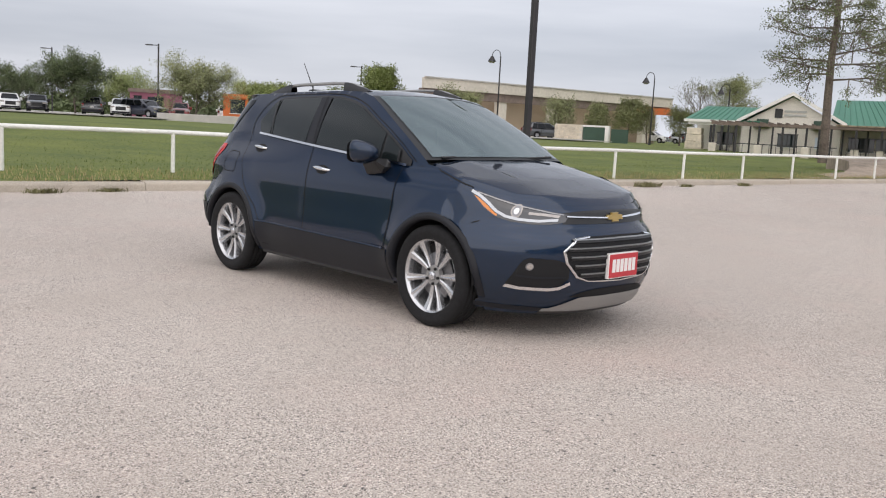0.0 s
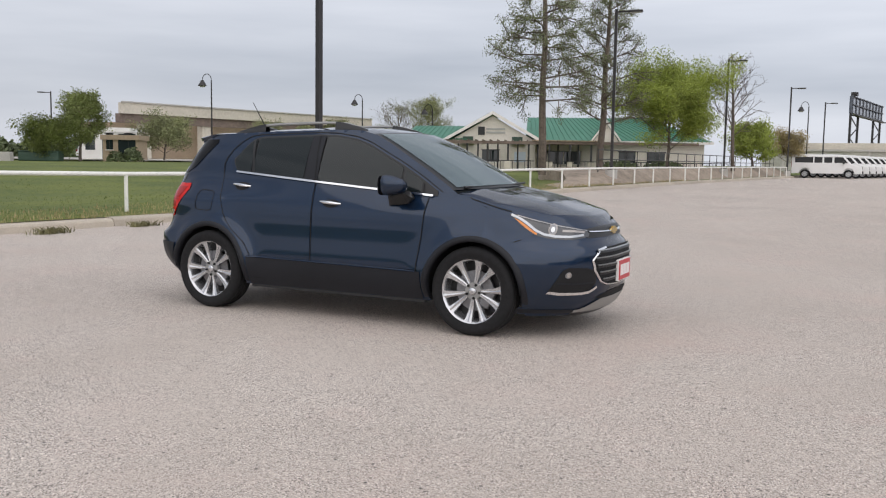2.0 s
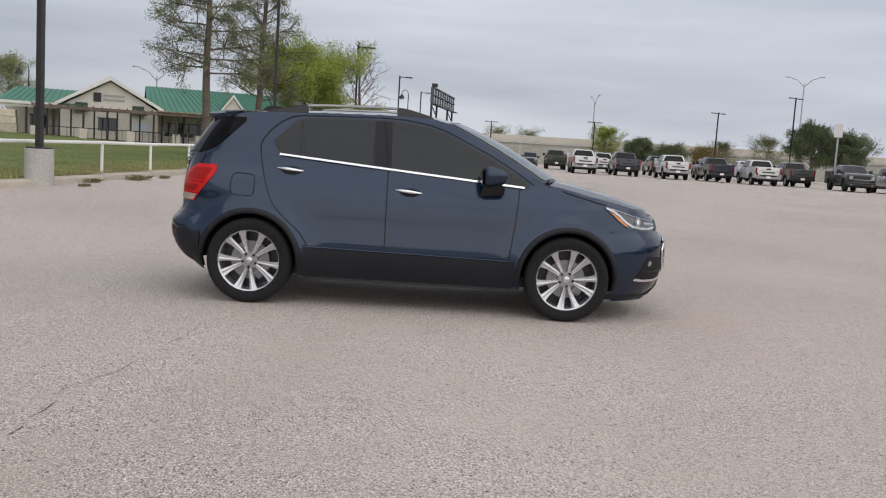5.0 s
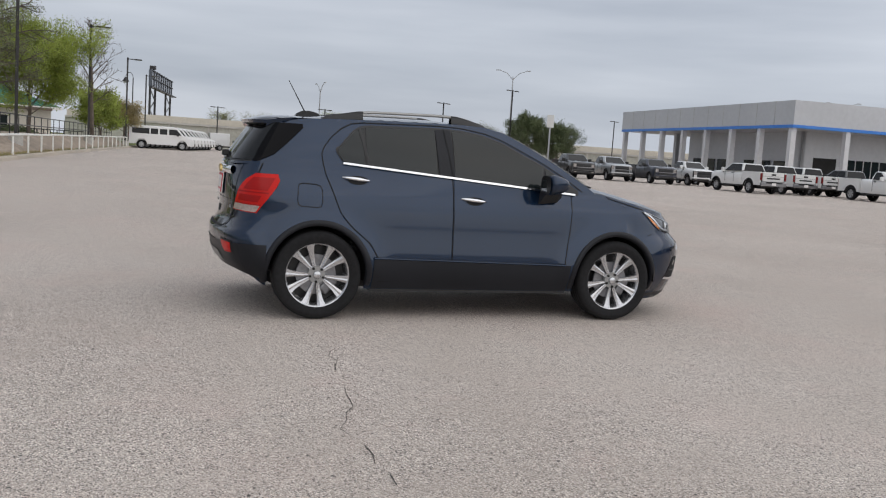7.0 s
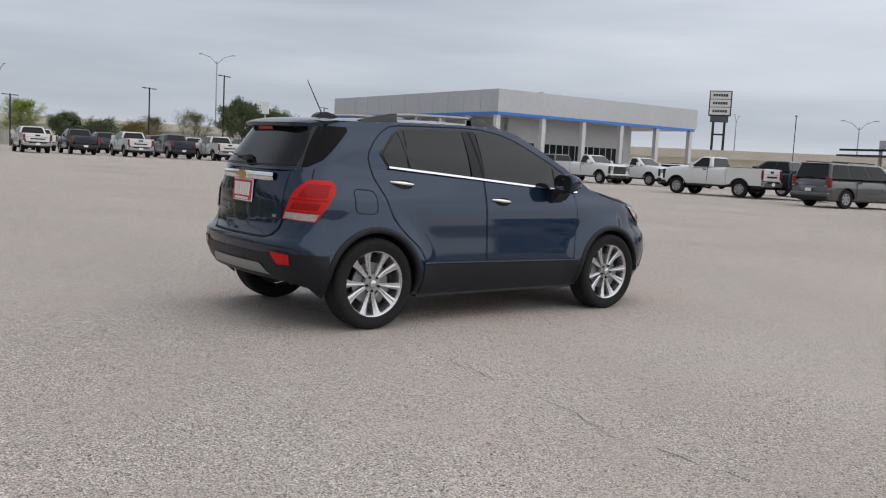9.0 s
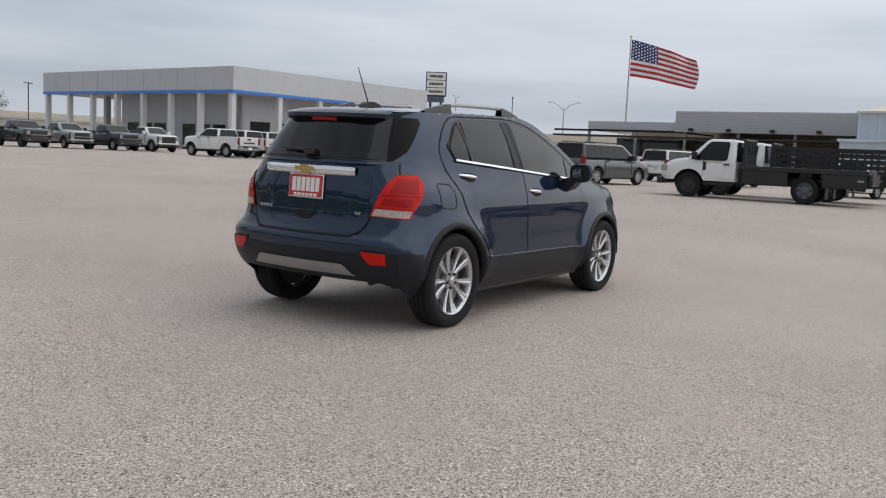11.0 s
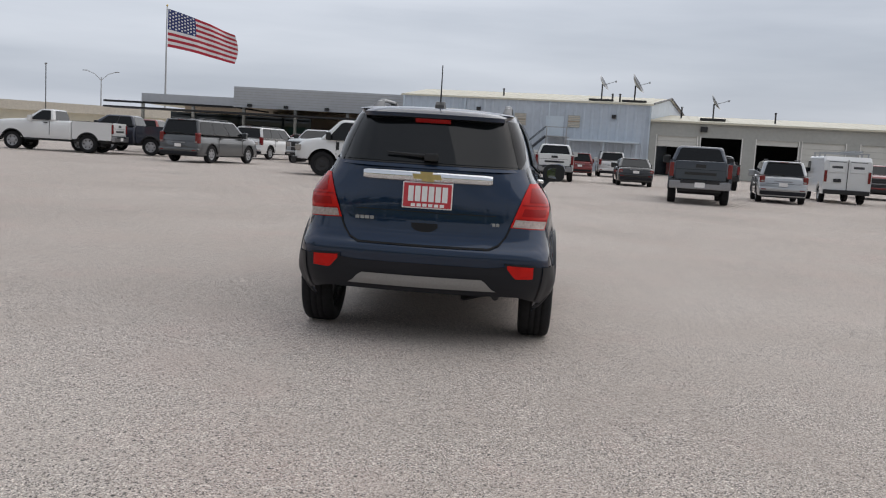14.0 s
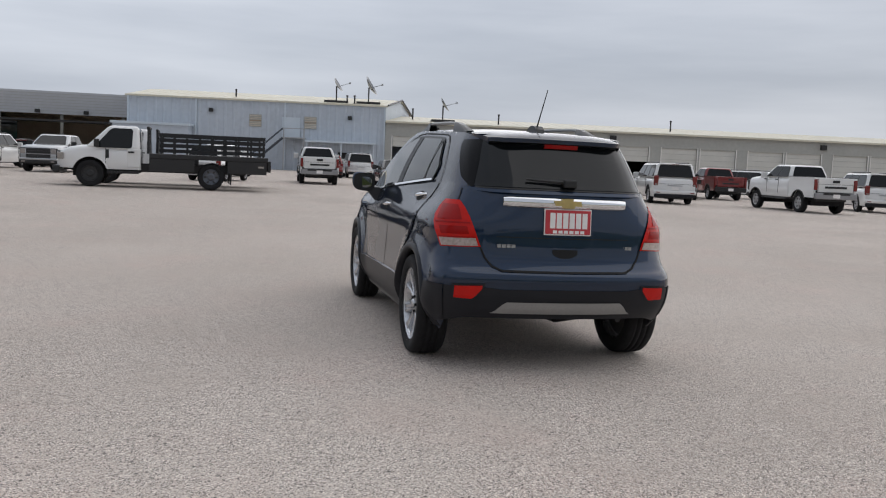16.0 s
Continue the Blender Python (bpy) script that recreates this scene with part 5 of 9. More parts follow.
    # back wall and ceiling are near-black to imitate the unlit depth of the bays
    part("inside", box(-74, 0.18, -12.2, -12.0, 0, 5.6), M_inside_shade, garage)
    part("ceiling_inside", box(-74, 0.18, -12.0, -0.3, 5.0, 5.2), M_inside_shade, garage)
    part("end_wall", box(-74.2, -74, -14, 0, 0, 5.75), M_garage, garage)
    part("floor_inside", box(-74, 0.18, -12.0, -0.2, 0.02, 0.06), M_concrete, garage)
    part("roof", seam_roof(((-74.4, 0.35, 5.78), (0.19, 0.35, 5.78), (0.19, -13.0, 7.0), (-74.4, -13.0, 7.0)), 74, 0.03), M_tan_metal, garage)
    part("gutter", box(-74.4, 0.19, 0.2, 0.38, 5.6, 5.8), M_tan_metal, garage)
    for u in (-5.6, -25.2, -49.4):
        part("wall_light", box(u, u + 0.7, 0.0, 0.3, 4.75, 5.3, 0.04), M_black_metal, garage)
    # things standing in the open bays
    for u, c in ((-2.5, M_red_car), (-7.0, M_galv), (-12.5, M_blue_band), (-27.0, M_red_car)):
        t = thing("tool_chest", "steel tool chest standing inside the garage", "tool chest", "garage tool chests", at=frame_at @ pose(u, -5.0, 0.06))
        part("chest", box(-0.7, 0.7, -0.3, 0.3, 0.1, 1.4, 0.03), c, t)
        for k in range(4):
            part("drawer", box(-0.64, 0.64, 0.3, 0.33, 0.2 + 0.3 * k, 0.44 + 0.3 * k), c, t)


def flip(bm):
    bmesh.ops.reverse_faces(bm, faces=bm.faces)
    for v in bm.verts:
        v.co.y = -v.co.y
    return bm


workshop()


def carport():
    """The low grey canopy building between the hall and the flag."""
    c = thing("canopy_building", "low silver-grey fascia canopy building on slim posts", "building", at=uvz((97.8, 12.0, 0.1), 88))
    part("fascia", box(0, 21.3, -0.3, 0.0, 4.9, 7.35), M_grey_panel, c)
    for k in range(1, 8):
        part("fascia_rib", box(0.02, 21.28, 0.0, 0.05, 4.9 + 0.31 * k - 0.02, 4.9 + 0.31 * k + 0.02), M_garage, c)
    # both soffits are much darker than the fascia
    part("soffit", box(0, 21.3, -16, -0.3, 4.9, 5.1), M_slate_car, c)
    part("back_wall", box(-2, 34, -16.4, -16, -0.2, 5.2), M_tan_wall, c)
    part("glass_front", box(14, 33, -9.0, -8.9, 0, 4.2), M_store_glass, c)
    part("low_fascia", box(21.3, 33, -0.5, -0.2, 5.0, 6.0), M_grey_panel, c)
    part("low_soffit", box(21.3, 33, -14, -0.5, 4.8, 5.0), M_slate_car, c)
    part("low_edge", box(21.3, 38, -0.7, -0.4, 4.75, 5.0), M_black_metal, c)
    part("flat_canopy", box(2, 36, 0.2, 3.6, 4.0, 4.2), M_black_metal, c)
    for k in range(6):
        u = 1.0 + 6.4 * k
        part("post", box(u - 0.15, u + 0.15, -0.8, -0.5, -0.2, 4.9), M_garage, c)
    for u in (4.5, 9.5, 14.5, 19.0):
        part("flood_light", box(u, u + 0.5, 0.0, 0.4, 5.0, 5.35, 0.04), M_black_metal, c)


carport()


def showroom():
    """The glazed showroom: deep grey fascia with a blue line on tall columns."""
    s = thing("showroom", "grey car showroom with a deep fascia, blue line and columns", "building", at=uvz((61.8, 70.0, 0.29), 86))
    # u north along the west front, v = -local y towards the east; the south front runs along -y
    L, D, Z0, Z1 = 40.5, 33.0, 6.75, 9.3
    part("fascia_west", box(0, L, -0.4, 0, Z0, Z1), M_grey_panel, s)
    part("fascia_south", box(0, 0.4, -D, -0.4, Z0, Z1), M_grey_panel, s)
    part("blue_line_west", box(-0.04, L, -0.35, 0.05, Z0 - 0.32, Z0), M_blue_band, s)
    part("blue_line_south", box(-0.05, 0.35, -D, -0.35, Z0 - 0.32, Z0), M_blue_band, s)
    part("roof", box(0.4, L, -D, -0.4, Z0 + 1.2, Z0 + 1.5), M_pale_wall, s)
    part("soffit", box(0.35, L - 0.2, -D + 0.2, -0.35, Z0 - 0.3, Z0 - 0.1), M_grey_panel, s)
    part("fascia_north", box(L - 0.4, L, -D, -0.4, Z0, Z1), M_grey_panel, s)
    part("fascia_east", box(0, L, -D - 0.4, -D, Z0, Z1), M_grey_panel, s)
    for k in range(1, 12):
        part("panel_joint", box(L * k / 12 - 0.02, L * k / 12 + 0.02, 0, 0.02, Z0, Z1), M_garage, s)
    part("wall_west", box(5, 29, -5.4, -5.0, 0, Z0), M_grey_panel, s)
    part("wall_south", box(5.0, 5.4, -26, -5.0, 0, Z0), M_grey_panel, s)
    part("wall_back", box(5, 29, -26.4, -26, 0, Z0), M_grey_panel, s)
    part("wall_end", box(29, 29.4, -26, -5, 0, Z0), M_grey_panel, s)
    for k in range(7):
        window_unit(s, 7.5 + 3.0 * k, 9.8 + 3.0 * k, -4.9, 0.3, 3.0, 3) if k != 3 else None
    part("glass_south", box(4.94, 5.0, -25, -11.0, 0.2, 3.6), M_store_glass, s)
    for k in range(14):
        part("mullion", box(4.88, 4.94, -25 + k * 1.07 - 0.04, -25 + k * 1.07 + 0.04, 0.2, 3.6), M_column, s)
    # flat near-black sheet painted for the shade in the entrance
    part("doorway_shade", box(4.93, 5.0, -9.6, -6.6, 0, 3.6), M_inside_shade, s)
    for k in range(8):
        u = 0.6 + (L - 1.2) * k / 7
        part("column", box(u - 0.28, u + 0.28, -0.70, -0.1, 0, Z0 - 0.3), M_column, s)
    for k in range(1, 6):
        v = -0.6 - (D - 1.0) * k / 5
        part("column", box(0.15, 0.72, v - 0.28, v + 0.28, 0, Z0 - 0.3), M_column, s)
    for k in range(4):
        part("column", box(L - 6.5 - 0.35, L - 6.5 + 0.35, -6 - 7 * k, -5.3 - 7 * k, 0, Z0 - 0.3), M_grey_panel, s)


showroom()


def pylon_sign():
    p = thing("pylon_sign", "dark-framed three-panel pylon sign with lettering bars on two posts", "sign", at=pose(255.0, 177.0, 0.8, 0, 0, -58) @ Matrix.Scale(1.41, 4))
    part("cabinet", box(-2.6, 2.6, -0.5, 0.5, 14.2, 20.2, 0.06), M_bronze, p)
    part("foot_panel", box(-2.1, 2.1, -0.4, 0.4, 12.7, 14.2, 0.05), M_slate_car, p)
    for k in range(3):
        z = 14.5 + 1.88 * k
        panel = part("panel", box(-2.35, 2.35, -0.56, -0.5, z, z + 1.72), M_sign_white, p)
        for c in range(6):
            part("lettering_bar", box(-1.7 + 0.58 * c, -1.26 + 0.58 * c, -0.59, -0.56, z + 0.55, z + 1.15), M_ink, panel)
    for u in (-1.3, 1.3):
        part("post", box(u - 0.28, u + 0.28, -0.28, 0.28, -0.5, 12.7), M_bronze, p)
    part("cross_tie", box(-1.3, 1.3, -0.15, 0.15, 9.6, 10.0), M_bronze, p)


pylon_sign()
sign_far = thing("pylon_sign", "small pale roadside sign on a post", "sign", at=pose(46.6, 97.0, 0.5, 0, 0, -25))
part("panel", box(-0.45, 0.45, -0.15, 0.15, 5.4, 7.0, 0.04), M_sign_white, sign_far)
part("post", box(-0.1, 0.1, -0.1, 0.1, 0, 5.4), M_galv, sign_far)


def flag_pole():
    f = thing("flagpole", "tall slim metal flagpole with a striped flag flying", "flagpole", at=pose(206.0, 84.6, 0.2) @ Matrix.Scale(1.7, 4))
    bm = bmesh.new()
    add_tube(bm, (0, 0, 0), (0, 0, 18.6), 0.17, 0.08, 12)
    part("pole", bm, M_galv, f)
    bm = bmesh.new()
    bmesh.ops.create_uvsphere(bm, u_segments=12, v_segments=8, radius=0.16, matrix=Matrix.Translation((0, 0, 18.75)))
    part("finial", bm, M_gold, f)
    L, H = 10.0, 5.3
    ahead = Vector((0.30, -0.95, 0)).normalized()
    across = Vector((0.95, 0.30, 0))

    def cloth(u, v, off=0.0):
        """u along the fly, v down the hoist."""
        drop = 2.9 * u ** 1.15
        z = 18.3 - v * H * (1 - 0.22 * u) - drop
        wave = 0.55 * u * math.sin(9.0 * u + 1.2 * v) + 0.25 * u * math.sin(17 * u - 2 * v)
        p = ahead * (0.15 + L * u * (0.93 + 0.05 * math.sin(3 * v))) + across * (wave + off)
        return (p.x, p.y, z)
    for k in range(13):
        u0 = 0.4 if k < 7 else 0.0
        bm = bmesh.new()
        add_grid(bm, lambda u, v: cloth(u0 + (1 - u0) * u, (k + v) / 13), 30, 2)
        part("stripe", bm, M_flag_white if k % 2 else M_flag_red, f, smooth=True)
    part("canton", add_grid(bmesh.new(), lambda u, v: cloth(0.4 * u, 7 / 13 * v), 14, 8), M_flag_blue, f, "blue field with white dots", smooth=True)
    for i in range(9):
        for j in range(6 if i % 2 == 0 else 5):
            u, v = 0.4 * (i + 0.7) / 9.4, 7 / 13 * (j + (0.5 if i % 2 == 0 else 1.0)) / 6
            for off in (-0.02,):
                bm = bmesh.new()
                add_grid(bm, lambda a, b: cloth(u + (a - 0.5) * 0.022, v + (b - 0.5) * 0.042, off), 1, 1)
                part("star", bm, M_flag_white, f)


flag_pole()




# ---- parked vehicles ----
def arch_outline(pts, wheels, r, floor):
    """An outline in x and z, along the underside from the tail to the nose, with a round notch over each wheel."""
    under = [(pts[0][0], floor)]
    for wx, wz in wheels:
        half = math.sqrt(max(0.01, r * r - (floor - wz) ** 2))
        a0 = math.atan2(floor - wz, -half)
        a1 = math.atan2(floor - wz, half)
        if a0 < 0:
            a0 += 2 * math.pi
        for k in range(11):
            a = a0 + (a1 - a0) * k / 10
            under.append((wx + r * math.cos(a), wz + r * math.sin(a)))
    under.append((pts[-1][0], floor))
    return under + pts[::-1]


def slab(outline, half, bevel=0.04):
    bm = bmesh.new()
    add_prism(bm, outline, -half, half)
    if bevel:
        rim = [e for e in bm.edges if abs(abs(e.verts[0].co.y) - half) < 1e-5 and e.verts[0].co.y * e.verts[1].co.y > 0 and min(e.verts[0].co.z, e.verts[1].co.z) > 0.62]
        bmesh.ops.bevel(bm, geom=rim, offset=bevel, segments=2, affect="EDGES", profile=0.5)
    return bm


def skin(xs, top, half, floor, wheels, r):
    """A smooth car body lofted along x from its roofless top line and half width, with wheel arches cut in."""
    bm = bmesh.new()
    shape = ((0.955, 0.0), (0.99, 0.16), (1.0, 0.38), (0.995, 0.58), (0.985, 0.74), (0.955, 0.86), (0.89, 0.945), (0.74, 0.985), (0.4, 1.0), (0.0, 1.0))
    rows = []
    for x in xs:
        zt, w = top(x), half(x)
        one = [(w * a, floor + (zt - floor) * b) for a, b in shape]
        rows.append([bm.verts.new((x, -y, z)) for y, z in one] + [bm.verts.new((x, y, z)) for y, z in one[-2::-1]])
    for p, q in zip(rows, rows[1:]):
        for j in range(len(p) - 1):
            bm.faces.new((p[j], q[j], q[j + 1], p[j + 1]))
    bm.faces.new(rows[0])
    bm.faces.new(rows[-1][::-1])
    for wx, wz in wheels:
        gone = []
        for fc in bm.faces:
            c = fc.calc_center_median()
            if abs(c.y) > 0.6 and (math.hypot(c.x - wx, c.z - wz) < r or (abs(c.x - wx) < r - 0.02 and c.z < wz)):
                gone.append(fc)
        bmesh.ops.delete(bm, geom=gone, context="FACES")
        for u in bm.verts:
            d = math.hypot(u.co.x - wx, u.co.z - wz)
            if u.is_boundary and abs(u.co.y) > 0.6 and 0.01 < d < r + 0.12 and u.co.z > floor + 0.02:
                u.co.x, u.co.z = wx + (u.co.x - wx) * r / d, wz + (u.co.z - wz) * r / d
    bmesh.ops.recalc_face_normals(bm, faces=bm.faces)
    return bm


def arch_lips(owner, wheels, r, y, floor, mat, wide=0.05):
    """A dark moulding round each wheel opening, and the dark well behind it."""
    for wx, wz in wheels:
        for s in (-1, 1):
            bm = bmesh.new()
            rows = []
            for k in range(17):
                a = math.pi * (k / 16)
                rows.append([bm.verts.new((wx + q * math.cos(a), s * (y + off), max(floor, wz + q * math.sin(a)))) for q, off in ((r - 0.015, -0.05), (r - 0.01, 0.012), (r + wide, 0.010), (r + wide + 0.01, -0.02))])
            for p, q in zip(rows, rows[1:]):
                for j in range(3):
                    bm.faces.new((p[j], p[j + 1], q[j + 1], q[j]))
            bmesh.ops.recalc_face_normals(bm, faces=bm.faces)
            part("arch_lip", bm, mat, owner)
        part("wheel_well", box(wx - r, wx + r, -y + 0.33, y - 0.33, wz - 0.1, wz + r + 0.02), M_gap, owner)


def cab_prism(low, high, z0, z1, wl, wh, slope_front=None):
    """A tapered cab: (x0, x1) at z0 with half width wl, and (x0, x1) at z1 with half width wh."""
    bm = bmesh.new()
    v = [bm.verts.new(p) for p in ((low[0], -wl, z0), (low[1], -wl, z0), (low[1], wl, z0), (low[0], wl, z0), (high[0], -wh, z1), (high[1], -wh, z1), (high[1], wh, z1), (high[0], wh, z1))]
    for f in ((0, 1, 5, 4), (1, 2, 6, 5), (2, 3, 7, 6), (3, 0, 4, 7), (4, 5, 6, 7), (3, 2, 1, 0)):
        bm.faces.new([v[i] for i in f])
    bmesh.ops.bevel(bm, geom=list(bm.edges), offset=0.13, segments=5, affect="EDGES", profile=0.5)
    bmesh.ops.recalc_face_normals(bm, faces=bm.faces)
    return bm


def rounded_pane(corners, g=0.16):
    """A four-cornered pane with its corners rounded off."""
    bm = bmesh.new()
    c = [Vector(p) for p in corners]
    r = g * min((c[i] - c[i - 1]).length for i in range(4))
    ring = []
    for i in range(4):
        a = c[i] + (c[i - 1] - c[i]).normalized() * r
        b = c[i] + (c[(i + 1) % 4] - c[i]).normalized() * r
        for k in range(5):
            t = k / 4
            ring.append(bm.verts.new(a * (1 - t) ** 2 + c[i] * (2 * t * (1 - t)) + b * t ** 2))
    bm.faces.new(ring)
    return bm


def cab_panes(owner, low, high, z0, z1, wl, wh, splits, rear=True):
    """Glass set just proud of a tapered cab: windscreen, rear screen and side panes cut at the given shares."""
    def at_height(t):
        return (low[0] + (high[0] - low[0]) * t, low[1] + (high[1] - low[1]) * t, wl + (wh - wl) * t, z0 + (z1 - z0) * t)
    a0, a1, wa, za = at_height(0.07)
    b0, b1, wb, zb = at_height(0.89)
    g = 0.012
    for side in (-1, 1):
        if len(splits) > 1:
            s0, s1, w0, w1 = splits[0][0], splits[-1][1], wa + 0.006, wb + 0.006
            x0, x1, x2, x3 = a0 + 0.10, a1 - 0.16, b0 + 0.10, b1 - 0.10
            part("window_surround", rounded_pane([(x0 + (x1 - x0) * s0, side * w0, za), (x0 + (x1 - x0) * s1, side * w0, za), (x2 + (x3 - x2) * s1, side * w1, zb), (x2 + (x3 - x2) * s0, side * w1, zb)]), M_black, owner)
        for s0, s1 in splits:
            lo = a0 + 0.10, a1 - 0.16
            hi = b0 + 0.10, b1 - 0.10
            pts = [(lo[0] + (lo[1] - lo[0]) * s0, side * (wa + g), za), (lo[0] + (lo[1] - lo[0]) * s1, side * (wa + g), za), (hi[0] + (hi[1] - hi[0]) * s1, side * (wb + g), zb), (hi[0] + (hi[1] - hi[0]) * s0, side * (wb + g), zb)]
            part("side_window", rounded_pane(pts), M_pane, owner)
    ends = [("windscreen", 1, a1, b1)] + ([("rear_window", -1, a0, b0)] if rear else [])
    for nm, sgn, xa, xb in ends:
        part(nm, rounded_pane([(xa + sgn * g, -wa + 0.13, za), (xa + sgn * g, wa - 0.13, za), (xb + sgn * g, wb - 0.14, zb), (xb + sgn * g, -wb + 0.14, zb)]), M_pane, owner)


def road_wheel(owner, x, y, r, w, rim_mat, dual=False):
    side = -1 if y < 0 else 1
    prof = [(r * 0.62, w * 0.42), (r * 0.8, w * 0.5), (r * 0.95, w * 0.46), (r, w * 0.3), (r, -w * 0.3), (r * 0.95, -w * 0.46), (r * 0.8, -w * 0.5), (r * 0.62, -w * 0.42)]
    wh = part("wheel", lathe(prof, 24), M_tyre, owner)
    wh.matrix_basis = pose(x, y, r, 0, 0, 0 if side < 0 else 180)
    part("rim", lathe([(r * 0.63, -w * 0.40), (r * 0.6, -w * 0.42), (r * 0.55, -w * 0.30), (r * 0.3, -w * 0.26), (r * 0.18, -w * 0.34), (0.01, -w * 0.34)], 20), rim_mat, wh)
    for k in range(6):
        a = 6.2832 * k / 6
        part("spoke_gap", box(r * 0.34, r * 0.52, -w * 0.33, -w * 0.27, -r * 0.06, r * 0.06, 0, Matrix.Rotation(a, 4, "Y")), M_black, wh)


def mirrors(owner, x, y, z, mat):
    for s in (-1, 1):
        part("door_mirror", box(x - 0.06, x + 0.10, s * y - 0.13, s * y + 0.13, z - 0.13, z + 0.15, 0.03), mat, owner)


def door_lines(owner, xs, z0, z1, half):
    for s in (-1, 1):
        for x in xs:
            part("door_gap", box(x - 0.012, x + 0.012, s * half - 0.004, s * half + 0.004, z0, z1), M_gap, owner)
            part("door_handle", box(x + 0.08, x + 0.28, s * half - 0.02, s * half + 0.02, z1 - 0.12, z1 - 0.07, 0.008), M_black, owner)


def pickup(label, mat, at, crew=True, tall=0.0, grille=None, group="parked pickups"):
    """A full-size pickup; its nose points along x."""
    p = thing("pickup_truck", label, "pickup truck", group, at=at)
    r = 0.43 + tall * 0.05
    lift = tall
    fl = 0.52 + lift
    stations = steps(-0.95, 2.45, 22) + [2.56, 2.66, 2.75, 2.82, 2.87, 2.90]
    top = lambda x: lift + lerp_table(((-0.95, 1.44), (0.9, 1.42), (1.3, 1.445), (1.6, 1.44), (2.4, 1.38), (2.7, 1.33), (2.84, 1.25), (2.90, 1.15)), x)
    half = lambda x: 1.0 + 0.015 * math.exp(-((x - 1.95) / 0.45) ** 2) - 0.13 * ease((x - 2.35) / 0.55) ** 2
    part("body", skin(stations, top, half, fl, [(1.95, r)], r + 0.10), mat, p, smooth=True)
    arch_lips(p, ((1.95, r), (-1.75, r)), r + 0.10, 1.005, fl, M_black, 0.035)
    cabl = (-0.93 if crew else -0.15, 1.45)
    cabh = (-0.72 if crew else 0.0, 0.62)
    if not crew:
        part("bed_front", box(-0.95, -0.93, -0.98, 0.98, 0.6, 1.3 + lift), mat, p)
    part("cab", cab_prism(cabl, cabh, 1.37 + lift, 1.95 + lift, 0.97, 0.76), mat, p)
    cab_panes(p, cabl, cabh, 1.37 + lift, 1.95 + lift, 0.97, 0.76, ((0.0, 0.42), (0.47, 0.92)) if crew else ((0.08, 0.9),))
    for s in (-1, 1):
        pts = [(-2.92, 1.43 + lift), (-0.98, 1.43 + lift)]
        bm = bmesh.new()
        add_prism(bm, arch_outline(pts, [(-1.75, r)], r + 0.10, fl + 0.05), s * 0.90, s * 1.0)
        part("bed_side", bm, mat, p)
    part("bed_floor", box(-2.9, -0.97, -0.9, 0.9, fl + 0.2, fl + 0.28), M_black, p)
    gate = part("tailgate", box(-2.97, -2.9, -0.80, 0.80, 0.82 + lift, 1.43 + lift, 0.02), mat, p)
    part("gate_handle", box(-2.985, -2.965, -0.16, 0.16, 1.22 + lift, 1.33 + lift), M_black, gate)
    part("gate_lettering", box(-2.982, -2.968, -0.5, 0.5, 0.98 + lift, 1.07 + lift), M_black, gate, "dark lettering bar")
    bump = part("rear_bumper", box(-3.08, -2.92, -0.96, 0.96, 0.52 + lift, 0.78 + lift, 0.03), M_chrome_dull if mat is M_white_car or mat is M_slate_car else M_black, p)
    part("bumper_step", box(-3.085, -2.99, -0.62, 0.62, 0.70 + lift, 0.785 + lift, 0.01), M_black, p)
    part("bed_rail_cap", box(-2.9, -0.97, -1.0, -0.90, 1.435 + lift, 1.455 + lift), M_black, p)
    part("bed_rail_cap", box(-2.9, -0.97, 0.90, 1.0, 1.435 + lift, 1.455 + lift), M_black, p)
    part("gate_seam", box(-2.975, -2.96, -0.78, 0.78, 1.15 + lift, 1.162 + lift), M_gap, p)
    part("number_plate", box(-3.09, -3.075, -0.16, 0.16, 0.58 + lift, 0.74 + lift), M_plate_white, bump)
    for s in (-1, 1):
        part("tail_lamp", box(-2.985, -2.90, s * 0.915 - 0.07, s * 0.915 + 0.07, 0.90 + lift, 1.36 + lift, 0.02), M_tail, p)
        part("headlamp", box(2.70, 2.905, s * 0.75 - 0.15, s * 0.75 + 0.13, 0.90 + lift, 1.18 + lift, 0.03), M_clear_lens, p)
        part("lamp_surround", box(2.72, 2.895, s * 0.76 - 0.17, s * 0.76 + 0.16, 0.72 + lift, 1.22 + lift, 0.03), M_black, p)
    part("grille", box(2.84, 2.94, -0.60, 0.60, 0.66 + lift, 1.22 + lift, 0.04), grille or M_black, p)
    part("grille_bar", box(2.935, 2.955, -0.60, 0.60, 0.89 + lift, 0.94 + lift), M_chrome_dull if mat is not M_white_car else M_trim_grey, p)
    for zz in (0.74, 0.81, 1.06, 1.15):
        part("grille_slat", box(2.935, 2.948, -0.56, 0.56, zz + lift, zz + 0.025 + lift), M_trim_grey, p)
    part("front_bumper", box(2.70, 2.965, -0.93, 0.93, 0.60 + lift, 0.72 + lift, 0.05), mat, p)
    part("lower_bumper", box(2.66, 2.96, -0.95, 0.95, 0.42 + lift, 0.61 + lift, 0.05), M_black, p)
    for s in (-1, 1):
        part("fog_lamp", box(2.95, 2.985, s * 0.72 - 0.09, s * 0.72 + 0.09, 0.50 + lift, 0.57 + lift, 0.01), M_clear_lens, p)
        part("side_step", box(-0.85, 1.33, s * 0.96 - 0.07, s * 0.96 + 0.07, 0.42 + lift, 0.48 + lift, 0.02), M_black, p)
